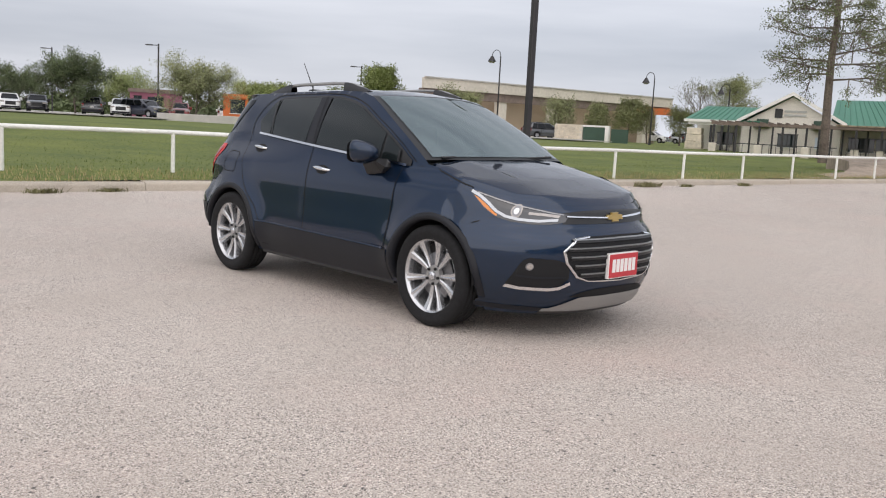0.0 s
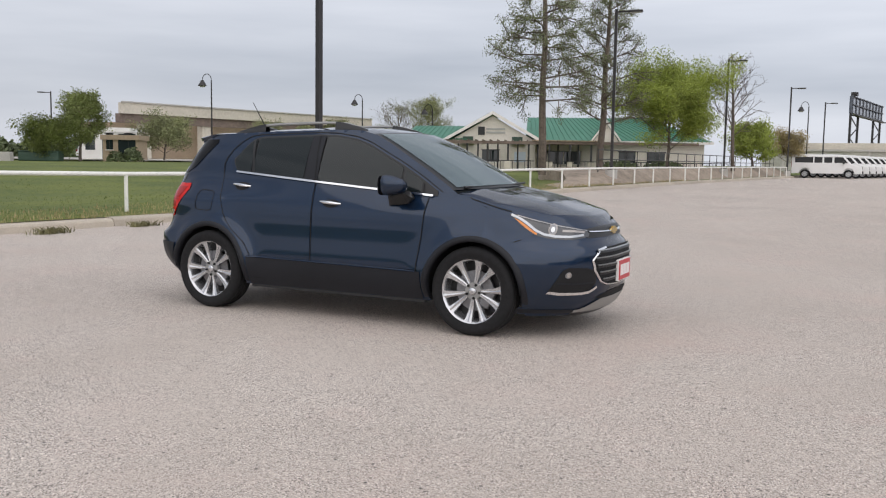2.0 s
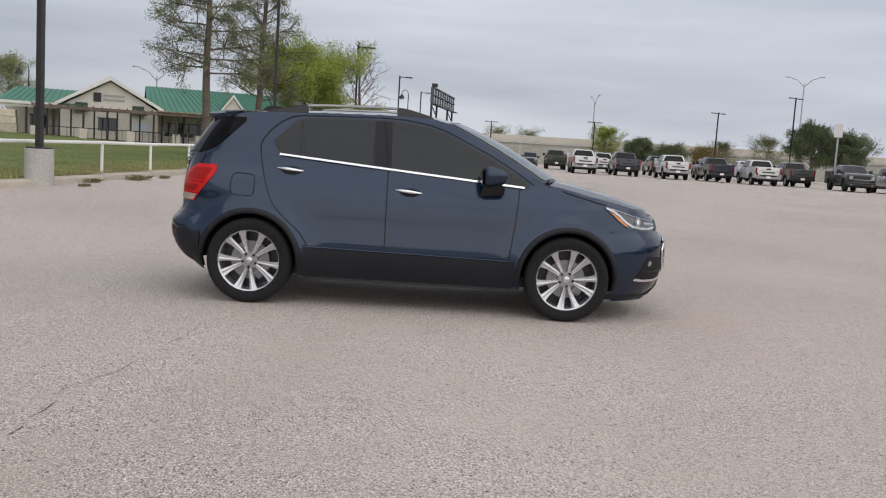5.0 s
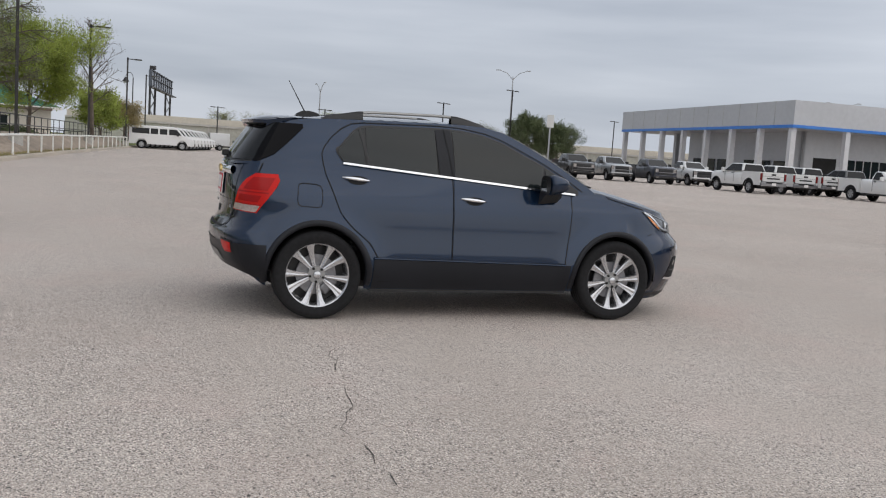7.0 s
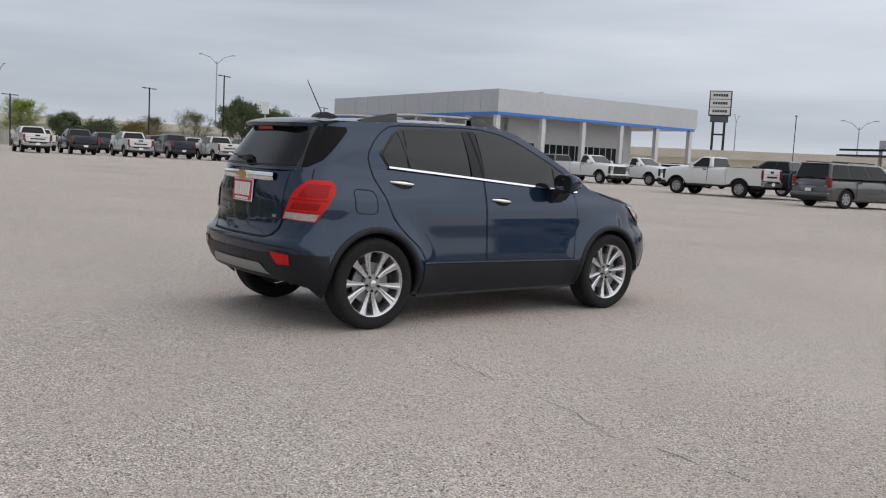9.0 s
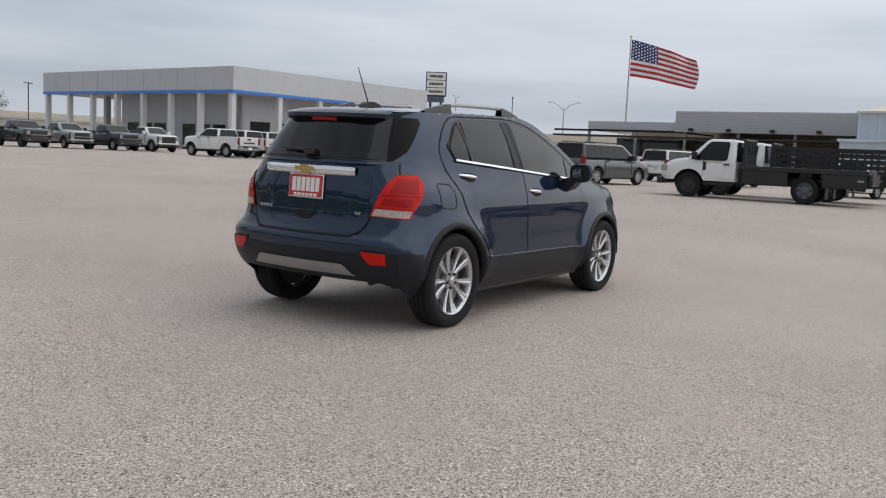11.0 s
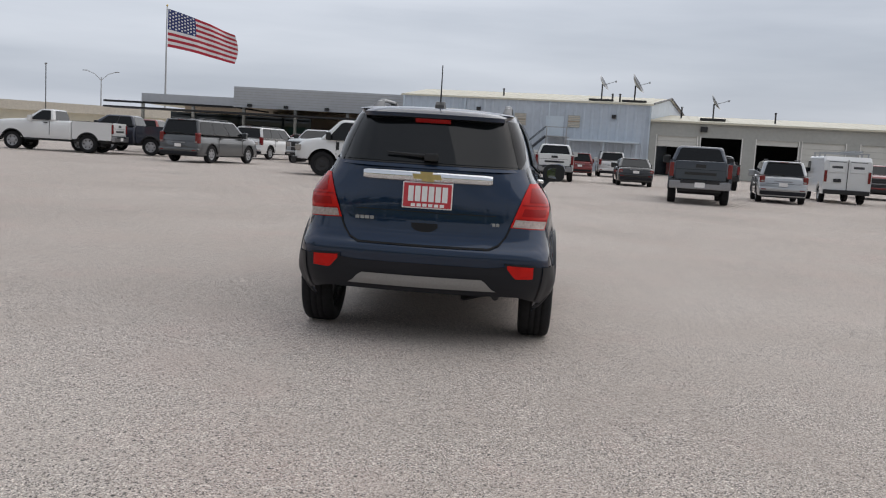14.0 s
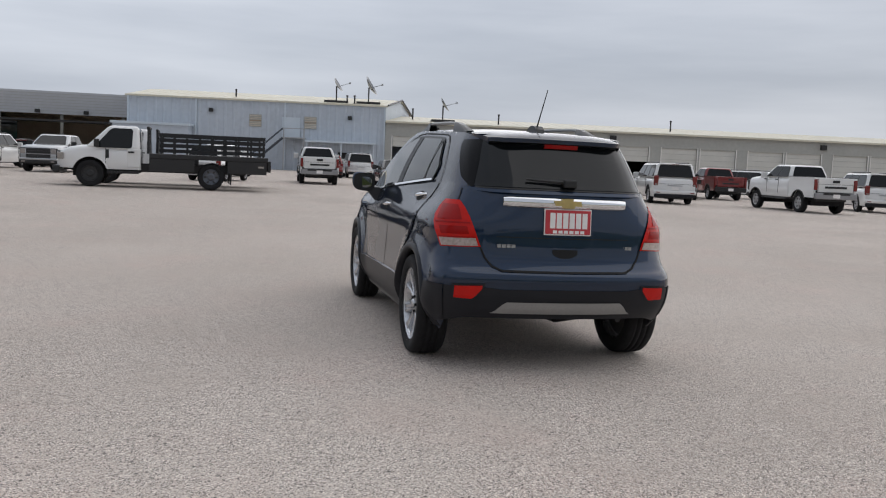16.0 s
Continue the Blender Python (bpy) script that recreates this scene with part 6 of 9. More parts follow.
        # dark plate painted in for the shade of the rear wheel arch
        part("wheel_arch_shadow", box(-2.2, -1.3, s * 0.84 - 0.02, s * 0.84 + 0.02, 0.5 + lift, 0.95 + lift), M_gap, p)
    part("underbody", box(-2.7, 2.6, -0.7, 0.7, 0.42 + lift, 0.62 + lift), M_black, p)
    mirrors(p, 1.0, 1.12, 1.46 + lift, M_black if mat is not M_white_car else mat)
    door_lines(p, (-0.05, ) if crew else (), 0.7 + lift, 1.38 + lift, 1.0)
    door_lines(p, (0.12 if not crew else 0.95,), 0.7 + lift, 1.38 + lift, 1.0)
    for x in (-1.75, 1.95):
        for s in (-1, 1):
            road_wheel(p, x, s * 0.86, r, 0.27, M_rim if mat is not M_black_car else M_black)
    return p


def wagon(kind, label, category, mat, at, length, width, height, hood_z, belt, cab_low, cab_high, r=0.36, group="parked cars", splits=((0.0, 0.26), (0.30, 0.60), (0.64, 0.97)), tail_z=(0.8, 1.15), rack=False):
    """An SUV, hatchback or sedan by its main lengths; the nose points along x."""
    p = thing(kind, label, category, group, at=at)
    h, w = length / 2, width / 2
    wb = length * 0.29
    wheels = ((-wb - 0.05, r), (wb + 0.1, r))
    fl = r - 0.06
    stations = [-h, -h + 0.03, -h + 0.08, -h + 0.16, -h + 0.28] + steps(-h + 0.4, h - 0.4, 30) + [h - 0.3, h - 0.2, h - 0.12, h - 0.05, h - 0.01, h]
    c1 = cab_low[1]
    top = lambda x: lerp_table(((-h, belt - 0.14), (-h + 0.06, belt - 0.03), (-h + 0.2, belt), (c1 - 0.15, belt), (c1 + 0.1, hood_z + 0.05), (h - 0.6, hood_z - 0.03), (h - 0.25, hood_z - 0.11), (h - 0.08, hood_z - 0.22), (h, hood_z - 0.36)), x)
    half = lambda x: w + 0.012 * math.exp(-((x - wheels[1][0]) / 0.4) ** 2) - 0.14 * ease((x - h + 0.6) / 0.6) ** 2 - 0.07 * ease((-h + 0.35 - x) / 0.35) ** 2
    part("body", skin(stations, top, half, fl, wheels, r + 0.07), mat, p, smooth=True)
    arch_lips(p, wheels, r + 0.07, w, fl, M_black, 0.03)
    part("cabin", cab_prism(cab_low, cab_high, belt - 0.02, height, w - 0.03, w - 0.19), mat, p)
    cab_panes(p, cab_low, cab_high, belt - 0.02, height, w - 0.03, w - 0.19, splits)
    bump = part("rear_bumper", box(-h - 0.07, -h + 0.16, -w + 0.03, w - 0.03, 0.47, 0.66, 0.07), mat, p)
    part("bumper_valance", box(-h - 0.05, -h + 0.12, -w + 0.08, w - 0.08, 0.33, 0.50, 0.04), M_clad, bump)
    part("spoiler", box(cab_high[0] - 0.10, cab_high[0] + 0.12, -w + 0.30, w - 0.30, height - 0.055, height - 0.012, 0.02), mat, p)
    part("high_stop_lamp", box(cab_high[0] - 0.108, cab_high[0] - 0.095, -0.16, 0.16, height - 0.045, height - 0.025), M_tail, p)
    part("rear_wiper", box(cab_low[0] - 0.03, cab_low[0] - 0.01, -0.05, 0.36, belt + 0.05, belt + 0.075), M_black, p)
    part("number_plate", box(-h - 0.075, -h - 0.055, -0.16, 0.16, 0.68, 0.82), M_plate_white, p)
    for s in (-1, 1):
        lamp = part("tail_lamp", box(-h - 0.015, -h + 0.20, s * (w - 0.13) - 0.12, s * (w - 0.13) + 0.085, tail_z[0], tail_z[1] - 0.02, 0.045), M_tail, p)
        part("reversing_lens", box(-h - 0.022, -h + 0.02, s * (w - 0.15) - 0.07, s * (w - 0.15) + 0.07, tail_z[0] + 0.04, tail_z[0] + 0.09, 0.01), M_clear_lens, lamp)
        part("bumper_reflector", box(-h - 0.075, -h, s * (w - 0.22) - 0.09, s * (w - 0.22) + 0.09, 0.53, 0.57), M_tail, p)
        part("headlamp", box(h - 0.30, h - 0.04, s * (w - 0.24) - 0.17, s * (w - 0.24) + 0.17, hood_z - 0.30, hood_z - 0.14, 0.03), M_clear_lens, p)
        if rack:
            bm = bmesh.new()
            add_tube(bm, (cab_high[0] + 0.2, s * (w - 0.34), height + 0.05), (cab_high[1] - 0.3, s * (w - 0.34), height + 0.05), 0.025)
            part("roof_rail", bm, M_black, p)
    part("tailgate_seam", box(-h - 0.006, -h + 0.02, -w + 0.28, w - 0.28, belt - 0.30, belt - 0.288), M_gap, p)
    part("tailgate_trim", box(-h - 0.02, -h + 0.02, -0.34, 0.34, 0.86, 0.89), M_chrome_dull, p)
    part("lower_bumper", box(h - 0.25, h + 0.03, -w + 0.14, w - 0.14, 0.30, 0.47, 0.04), M_clad, p)
    part("grille", box(h - 0.10, h + 0.015, -0.45, 0.45, 0.55, hood_z - 0.18, 0.03), M_black, p)
    part("underbody", box(-h + 0.3, h - 0.3, -w + 0.2, w - 0.2, fl - 0.06, fl + 0.1), M_black, p)
    mirrors(p, cab_low[1] - 0.45, w + 0.06, belt + 0.05, mat)
    door_lines(p, (cab_low[0] + (cab_low[1] - cab_low[0]) * 0.38, cab_low[1] - 0.5), 0.45, belt - 0.03, w)
    for x, _ in wheels:
        for s in (-1, 1):
            road_wheel(p, x, s * (w - 0.12), r, 0.23, M_rim)
    return p


def big_suv(label, mat, at, group="parked SUVs"):
    return wagon("large_suv", label, "SUV", mat, at, 5.5, 2.04, 1.90, 1.22, 1.24, (-2.68, 1.55), (-2.5, 0.55), 0.40, group, ((0.0, 0.27), (0.31, 0.60), (0.64, 0.95)), (0.85, 1.35), True)


def small_suv(label, mat, at, group="parked SUVs"):
    return wagon("small_suv", label, "SUV", mat, at, 4.7, 1.86, 1.66, 1.08, 1.08, (-2.25, 1.3), (-1.95, 0.35), 0.35, group, ((0.02, 0.22), (0.26, 0.58), (0.62, 0.95)), (0.8, 1.1), True)


def sedan(label, mat, at, group="parked cars"):
    return wagon("sedan", label, "car", mat, at, 4.8, 1.84, 1.45, 0.98, 0.98, (-1.75, 1.25), (-0.95, 0.30), 0.33, group, ((0.05, 0.48), (0.53, 0.95)), (0.70, 0.90))


def van(label, mat, at, rack=False, windows=True, group="parked vans"):
    p = thing("passenger_van" if windows else "cargo_van", label, "van", group, at=at)
    r = 0.38
    wheels = ((-1.75, r), (1.80, r))
    pts = [(-2.85, 0.55), (-2.85, 1.9), (-2.7, 2.08), (1.05, 2.10), (1.35, 2.0), (1.98, 1.32), (2.75, 1.12), (2.86, 0.95), (2.88, 0.5)]
    part("body", slab(arch_outline(pts, wheels, r + 0.09, 0.42), 0.99, 0.10), mat, p)
    for s in (-1, 1):
        for a, b in ((-2.6, -1.1), (-1.0, -0.35), (-0.2, 0.45)) if windows else ():
            part("side_window", box(a, b, s * 0.985 - 0.01, s * 0.985 + 0.012, 1.36, 1.86, 0.01), M_pane, p)
        bm = bmesh.new()
        bm.faces.new([bm.verts.new((x, s * 1.0, z)) for x, z in ((0.62, 1.36), (1.72, 1.36), (1.28, 1.86), (0.62, 1.86))])
        part("side_window", bm, M_pane, p)
        part("tail_lamp", box(-2.88, -2.82, s * 0.90 - 0.06, s * 0.90 + 0.06, 0.95, 1.45), M_tail, p)
        part("headlamp", box(2.74, 2.9, s * 0.78 - 0.16, s * 0.78 + 0.16, 0.80, 1.0, 0.02), M_clear_lens, p)
        part("rear_window", box(-2.875, -2.85, s * 0.44 - 0.34, s * 0.44 + 0.34, 1.38, 1.86, 0.01), M_pane if windows else mat, p)
        if not windows:
            part("lettering_bar", box(-2.88, -2.87, s * 0.44 - 0.22, s * 0.44 + 0.22, 1.56, 1.66), M_trim_grey, p)
            part("window_rim", box(-2.878, -2.868, s * 0.44 - 0.34, s * 0.44 + 0.34, 1.83, 1.86), M_black, p)
    bm = bmesh.new()
    bm.faces.new([bm.verts.new(q) for q in ((1.99, -0.86, 1.36), (1.99, 0.86, 1.36), (1.40, 0.78, 1.99), (1.40, -0.78, 1.99))])
    part("windscreen", bm, M_pane, p)
    part("door_gap", box(-2.872, -2.85, -0.012, 0.012, 0.6, 1.95), M_gap, p)
    part("number_plate", box(-2.885, -2.86, 0.25, 0.57, 0.95, 1.1), M_ink, p)
    part("rear_bumper", box(-2.98, -2.84, -0.95, 0.95, 0.42, 0.62, 0.03), M_black, p)
    part("front_bumper", box(2.8, 2.98, -0.97, 0.97, 0.42, 0.68, 0.05), M_black, p)
    part("grille", box(2.82, 2.9, -0.58, 0.58, 0.72, 1.02, 0.02), M_black, p)
    mirrors(p, 1.35, 1.12, 1.40, M_black)
    if rack:
        for x in (-2.2, -0.9, 0.4):
            part("rack_bar", box(x - 0.03, x + 0.03, -0.95, 0.95, 2.22, 2.27), M_galv, p)
            for s in (-1, 1):
                part("rack_leg", box(x - 0.03, x + 0.03, s * 0.9 - 0.03, s * 0.9 + 0.03, 2.02, 2.25), M_galv, p)
        for y in (-0.55, -0.25):
            part("ladder_rail", box(-2.7, 1.0, y - 0.03, y + 0.03, 2.28, 2.36), M_galv, p)
    for x, _ in wheels:
        for s in (-1, 1):
            road_wheel(p, x, s * 0.84, r, 0.25, M_galv)
    return p


def flatbed(label, at, stakes=True):
    """A medium-duty truck: white cab, black flat bed, with slatted sides where it has stakes; the front axle is at x = 0, the rear at x = -4.05."""
    p = thing("stake_bed_truck" if stakes else "flatbed_truck", label, "truck", "trucks in the yard", at=at)
    r = 0.46
    top = lambda x: lerp_table(((-1.66, 1.36), (-0.5, 1.40), (-0.1, 1.46), (0.3, 1.43), (0.7, 1.35), (0.92, 1.24), (1.02, 1.12), (1.06, 1.0)), x)
    half = lambda x: 1.0 + 0.02 * math.exp(-((x - 0.0) / 0.5) ** 2) - 0.16 * ease((x - 0.35) / 0.7) ** 2
    part("body", skin(steps(-1.66, 0.8, 22) + [0.88, 0.95, 1.0, 1.03, 1.06], top, half, 0.62, [(0.0, r)], r + 0.12), M_white_car, p, smooth=True)
    arch_lips(p, [(0.0, r)], r + 0.12, 1.01, 0.62, M_white_car, 0.04)
    part("cab", cab_prism((-1.66, 0.22), (-1.60, -0.62), 1.30, 2.14, 1.0, 0.80), M_white_car, p)
    part("cab_lower", box(-1.66, -1.2, -1.0, 1.0, 0.70, 1.36, 0.03), M_white_car, p)
    cab_panes(p, (-1.66, 0.22), (-1.60, -0.62), 1.30, 2.14, 1.0, 0.80, ((0.12, 0.92),))
    part("grille", box(1.0, 1.1, -0.55, 0.55, 0.72, 1.2, 0.03), M_black, p)
    part("front_bumper", box(0.98, 1.2, -0.98, 0.98, 0.45, 0.70, 0.04), M_black, p)
    for s in (-1, 1):
        part("headlamp", box(0.85, 1.06, s * 0.78 - 0.17, s * 0.78 + 0.17, 0.92, 1.15, 0.03), M_clear_lens, p)
        part("fender_vent", box(-0.62, -0.5, s * 1.0 - 0.01, s * 1.0 + 0.01, 1.0, 1.3), M_black, p)
        part("door_gap", box(-0.52, -0.50, s * 1.0 - 0.006, s * 1.0 + 0.006, 0.75, 1.35), M_gap, p)
        part("door_handle", box(-1.45, -1.25, s * 1.0 - 0.02, s * 1.0 + 0.03, 1.2, 1.26), M_black, p)
        part("running_board", box(-1.6, -0.55, s * 0.9 - 0.12, s * 0.9 + 0.12, 0.48, 0.56, 0.01), M_black, p)
    mirrors(p, -0.25, 1.2, 1.5, M_black)
    part("chassis", box(-5.3, 0.9, -0.45, 0.45, 0.55, 0.85), M_black, p)
    deck = part("bed_deck", box(-6.05, -1.95, -1.12, 1.12, 1.05, 1.22, 0.02), M_black_metal, p)
    for s in (-1, 1):
        for a, b in ((-6.0, -4.62), (-3.48, -1.95)):
            part("side_skirt", box(a, b, s * 1.07 - 0.03, s * 1.07 + 0.03, 0.60, 1.05, 0.01), M_black_metal, p)
        part("bed_lamp", box(-5.9, -5.7, s * 1.10 - 0.01, s * 1.10 + 0.012, 0.84, 0.90), M_clear_lens, p)
    part("tool_box", box(-2.9, -2.0, -1.08, -0.6, 0.55, 1.0, 0.02), M_black_metal, p)
    for y in (-1.08, 1.08) if stakes else ():
        for k in range(9):
            x = -5.98 + 0.49 * k
            part("stake", box(x - 0.04, x + 0.04, y - 0.03, y + 0.03, 1.22, 1.98), M_black_metal, deck)
        for z in (1.34, 1.55, 1.76, 1.95):
            part("slat", box(-6.02, -2.0, y - 0.02, y + 0.02, z - 0.068, z + 0.068), M_black_metal, deck)
    for z in (1.34, 1.55, 1.76, 1.95) if stakes else ():
        part("slat", box(-6.05, -6.0, -1.08, 1.08, z - 0.068, z + 0.068), M_black_metal, deck)
    head = part("headache_rack", box(-1.95, -1.86, -0.86, 0.86, 1.2, 1.62), M_black_metal, p)
    for k in range(7):
        y = -0.78 + 0.26 * k
        part("rack_bar", box(-1.94, -1.87, y - 0.05, y + 0.05, 1.6, 2.10), M_black_metal, head)
    part("rack_top", box(-1.96, -1.85, -0.84, 0.84, 2.06, 2.16, 0.03), M_black_metal, head)
    part("rear_frame", box(-6.15, -6.05, -1.05, 1.05, 0.7, 1.1), M_black_metal, p)
    for s in (-1, 1):
        part("mud_flap", box(-4.75, -4.72, s * 0.85 - 0.28, s * 0.85 + 0.28, 0.2, 0.75), M_black, p)
        part("tail_lamp", box(-6.17, -6.14, s * 0.8 - 0.12, s * 0.8 + 0.12, 0.78, 0.92), M_tail, p)
        road_wheel(p, 0.0, s * 0.88, r, 0.26, M_black_metal)
        road_wheel(p, -4.05, s * 0.92, r, 0.28, M_slate_car)
        road_wheel(p, -4.05, s * 0.60, r, 0.26, M_black_metal)
    return p


def lot(x, y, heading, dz=0.0):
    return pose(x, y, lot_z(x, y) + dz, 0, 0, heading)


# north row, seen from behind
for x, y, a, mat, colour in ((12.0, 66.5, 86, M_white_car, "white"), (15.7, 67.6, 86, M_navy_car, "dark navy"), (19.2, 65.5, 86, M_white_car, "white"), (22.9, 66.2, 86, M_navy_car, "dark navy"),
                             (25.6, 63.4, 86, M_white_car, "white"), (29.3, 66.0, 86, M_grey_car, "charcoal grey"), (11.9, 83.4, 86, M_green_car, "dark green"), (16.4, 82.0, 86, M_white_car, "white"),
                             (26.5, 80.0, 86, M_red_car, "deep red"), (30.5, 81.0, 86, M_white_car, "white"), (21.5, 80.0, 86, M_grey_car, "charcoal grey")):
    pickup(colour + " crew-cab pickup parked nose-in with its tailgate shut", mat, lot(x, y, a), group="north row of pickups")
# facing the aisle
for x, y, a, mat, colour in ((31.0, 59.0, -98, M_black_car, "black"), (34.2, 58.6, -98, M_silver_car, "silver"), (37.0, 56.6, -98, M_navy_car, "dark navy"), (40.4, 56.4, -98, M_white_car, "white")):
    pickup(colour + " crew-cab pickup parked facing the aisle", mat, lot(x, y, a), group="pickups facing the aisle")
small_suv("dark small SUV parked behind the white pickups", M_green_car, lot(45.0, 62.0, -90))
for x, y, mat, colour in ((36.4, 43.6, M_white_car, "white"), (40.0, 44.8, M_white_car, "white"), (43.4, 46.0, M_white_car, "white"), (45.4, 44.0, M_grey_car, "charcoal grey")):
    pickup(colour + " crew-cab pickup parked nose-in near the showroom", mat, lot(x, y, 88), group="pickups by the showroom")
for x, y in ((42.2, 37.4), (46.0, 36.2)):
    pickup("white single-cab work pickup facing the aisle", M_white_car, lot(x, y, -92), crew=False, group="work pickups")
small_suv("white small SUV parked beside work pickups", M_white_car, lot(53.0, 37.5, -92))
sedan("dark sedan parked behind the work pickups", M_black_car, lot(51.0, 34.5, -92))
pickup("white single-cab heavy pickup parked nose-in", M_white_car, lot(35.6, 22.0, 94), crew=False, tall=0.08, group="pickups by the flag")
pickup("dark navy crew-cab pickup parked nose-in", M_navy_car, lot(38.2, 19.9, 94), tall=0.05, group="pickups by the flag")
pickup("deep red crew-cab pickup parked nose-in", M_red_car, lot(44.5, 21.2, 94), group="pickups by the flag")
pickup("white crew-cab pickup parked behind red one", M_white_car, lot(51.0, 21.5, 94), group="pickups by the flag")
big_suv("dark grey full-size SUV with chrome wheels", M_grey_car, lot(33.4, 13.5, -12))
big_suv("white full-size SUV parked behind the grey one", M_white_car, lot(47.5, 14.7, -12))
small_suv("deep red SUV parked near the canopy", M_red_car, lot(55.0, 13.6, -12))
pickup("silver pickup behind the stake-bed truck", M_silver_car, lot(44.0, 10.6, 170), group="pickups by the flag")
flatbed("white-cab flatbed truck with a bare black bed", lot(26.6, 6.6, 92), stakes=False)
flatbed("white-cab truck with black slatted stake sides", lot(30.2, 6.55, 92))
# before the garage
small_suv("white small SUV parked near the stake-bed trucks", M_white_car, lot(39.5, 2.3, -20))
pickup("white crew-cab pickup parked across the yard", M_white_car, lot(52.0, 2.2, 205), group="pickups in the yard")
pickup("white crew-cab pickup with bright tail lamps", M_white_car, lot(42.0, -2.9, -3), group="pickups in the yard")
big_suv("white full-size SUV far in the yard", M_white_car, lot(63.0, -8.2, -3))
small_suv("deep red small SUV far in the yard", M_red_car, lot(60.0, -5.6, -3))
sedan("black sedan parked before the garage", M_black_car, lot(41.5, -7.1, -3))
pickup("slate grey crew-cab pickup with its tailgate shut", M_slate_car, lot(24.9, -7.2, -10), group="pickups in the yard")
pickup("dark pickup parked before an open bay", M_grey_car, lot(46.0, -12.6, -8), group="pickups in the yard")
small_suv("silver small SUV with red tail lamps", M_silver_car, lot(30.4, -11.6, -11))
van("white cargo van with a ladder rack on its roof", M_white_car, lot(35.6, -15.7, -9), rack=True, windows=False)
pickup("deep red pickup parked beside the van", M_red_car, lot(45.5, -21.5, 160), group="pickups in the yard")
sedan("black sedan between white cars", M_black_car, lot(41.0, -24.5, -30))
big_suv("white full-size SUV with dark rear glass", M_white_car, lot(33.0, -19.0, -15))
pickup("deep red crew-cab pickup parked in the yard", M_red_car, lot(43.6, -28.2, -12), group="pickups in the yard")
big_suv("white full-size SUV facing the yard", M_white_car, lot(45.8, -33.2, 195))
pickup("white crew-cab heavy pickup on big tyres", M_white_car, lot(28.4, -23.4, -5), tall=0.12, group="pickups in the yard")
big_suv("white full-size SUV beside the heavy pickup", M_white_car, lot(31.5, -29.6, -20))
# north-west: vans by the bank, far cars
van("white passenger van with dark side windows", M_white_car, lot(-1.05, 79.2, 3))
for k in range(1, 9):
    van("white van parked in a long row behind another", M_white_car, lot(-1.05 + 0.49 * k, 79.2 + 2.9 * k, 3))
trailer = thing("box_trailer", "small plain white box trailer behind the row of vans", "trailer", at=lot(5.9, 102.0, 4))
part("body", box(-1.15, 1.15, -0.8, 0.8, 0.55, 2.05, 0.05), M_white_car, trailer)
part("chassis", box(-1.1, 1.6, -0.4, 0.4, 0.40, 0.55), M_black, trailer)
for y in (-0.8, 0.8):
    road_wheel(trailer, 0.0, y, 0.33, 0.2, M_rim)
small_suv("small green-grey SUV far across the car park", M_green_car, lot(8.2, 97.4, -96))
small_suv("dark small SUV far across the car park", M_black_car, lot(11.0, 100.0, -96))
for x, y, a, mat, colour in ((-84.9, 24.1, -14, M_white_car, "white"), (-84.4, 26.6, -22, M_black_car, "black"), (-79.6, 30.0, 155, M_grey_car, "grey"), (-77.0, 31.6, -25, M_white_car, "white"), (-78.6, 35.0, -18, M_black_car, "black"),
                             (-74.4, 32.6, 20, M_navy_car, "navy"), (-80.3, 39.4, -30, M_red_car, "deep red"), (-81.1, 45.1, 150, M_white_car, "white"), (-66.2, 113.5, 15, M_silver_car, "silver"), (-68.5, 107.8, 15, M_white_car, "white"),
                             (-62.7, 111.4, 15, M_grey_car, "grey"), (-83.2, 72.3, 30, M_white_car, "white"), (-56.8, 69.3, 75, M_grey_car, "dark grey")):
    small_suv(colour + " small SUV parked far beyond the lawn", mat, pose(x, y, 0.85 if x == -56.8 else 0.93, 0, 0, a), group="cars beyond the lawn")





# ---- the compact crossover ----
def add_patch(bm, f, us, lo, hi, nv=6, side=-1):
    """A sheet over u in us and v from lo(u) to hi(u); f(u, v) gives the place on the right side; side=1 turns it to the left."""
    rows = []
    for u in us:
        a, b = lo(u), hi(u)
        row = []
        for j in range(nv + 1):
            x, y, z = f(u, a + (b - a) * j / nv)
            row.append(bm.verts.new((x, side * abs(y), z)))
        rows.append(row)
    for p, q in zip(rows, rows[1:]):
        for j in range(nv):
            bm.faces.new((p[j], q[j], q[j + 1], p[j + 1]) if side < 0 else (p[j], p[j + 1], q[j + 1], q[j]))
    return bm


def on_flank(off):
    return lambda x, z: (x, side_y(x, z) + off, z)


def on_cabin(off):
    return lambda x, z: (x, upper_y(x, z) + off, z)


def on_nose(off):
    return lambda y, z: (front_x(y, z) + off, y, z)


def on_stern(off):
    return lambda y, z: (rear_x(y, z) - off, y, z)


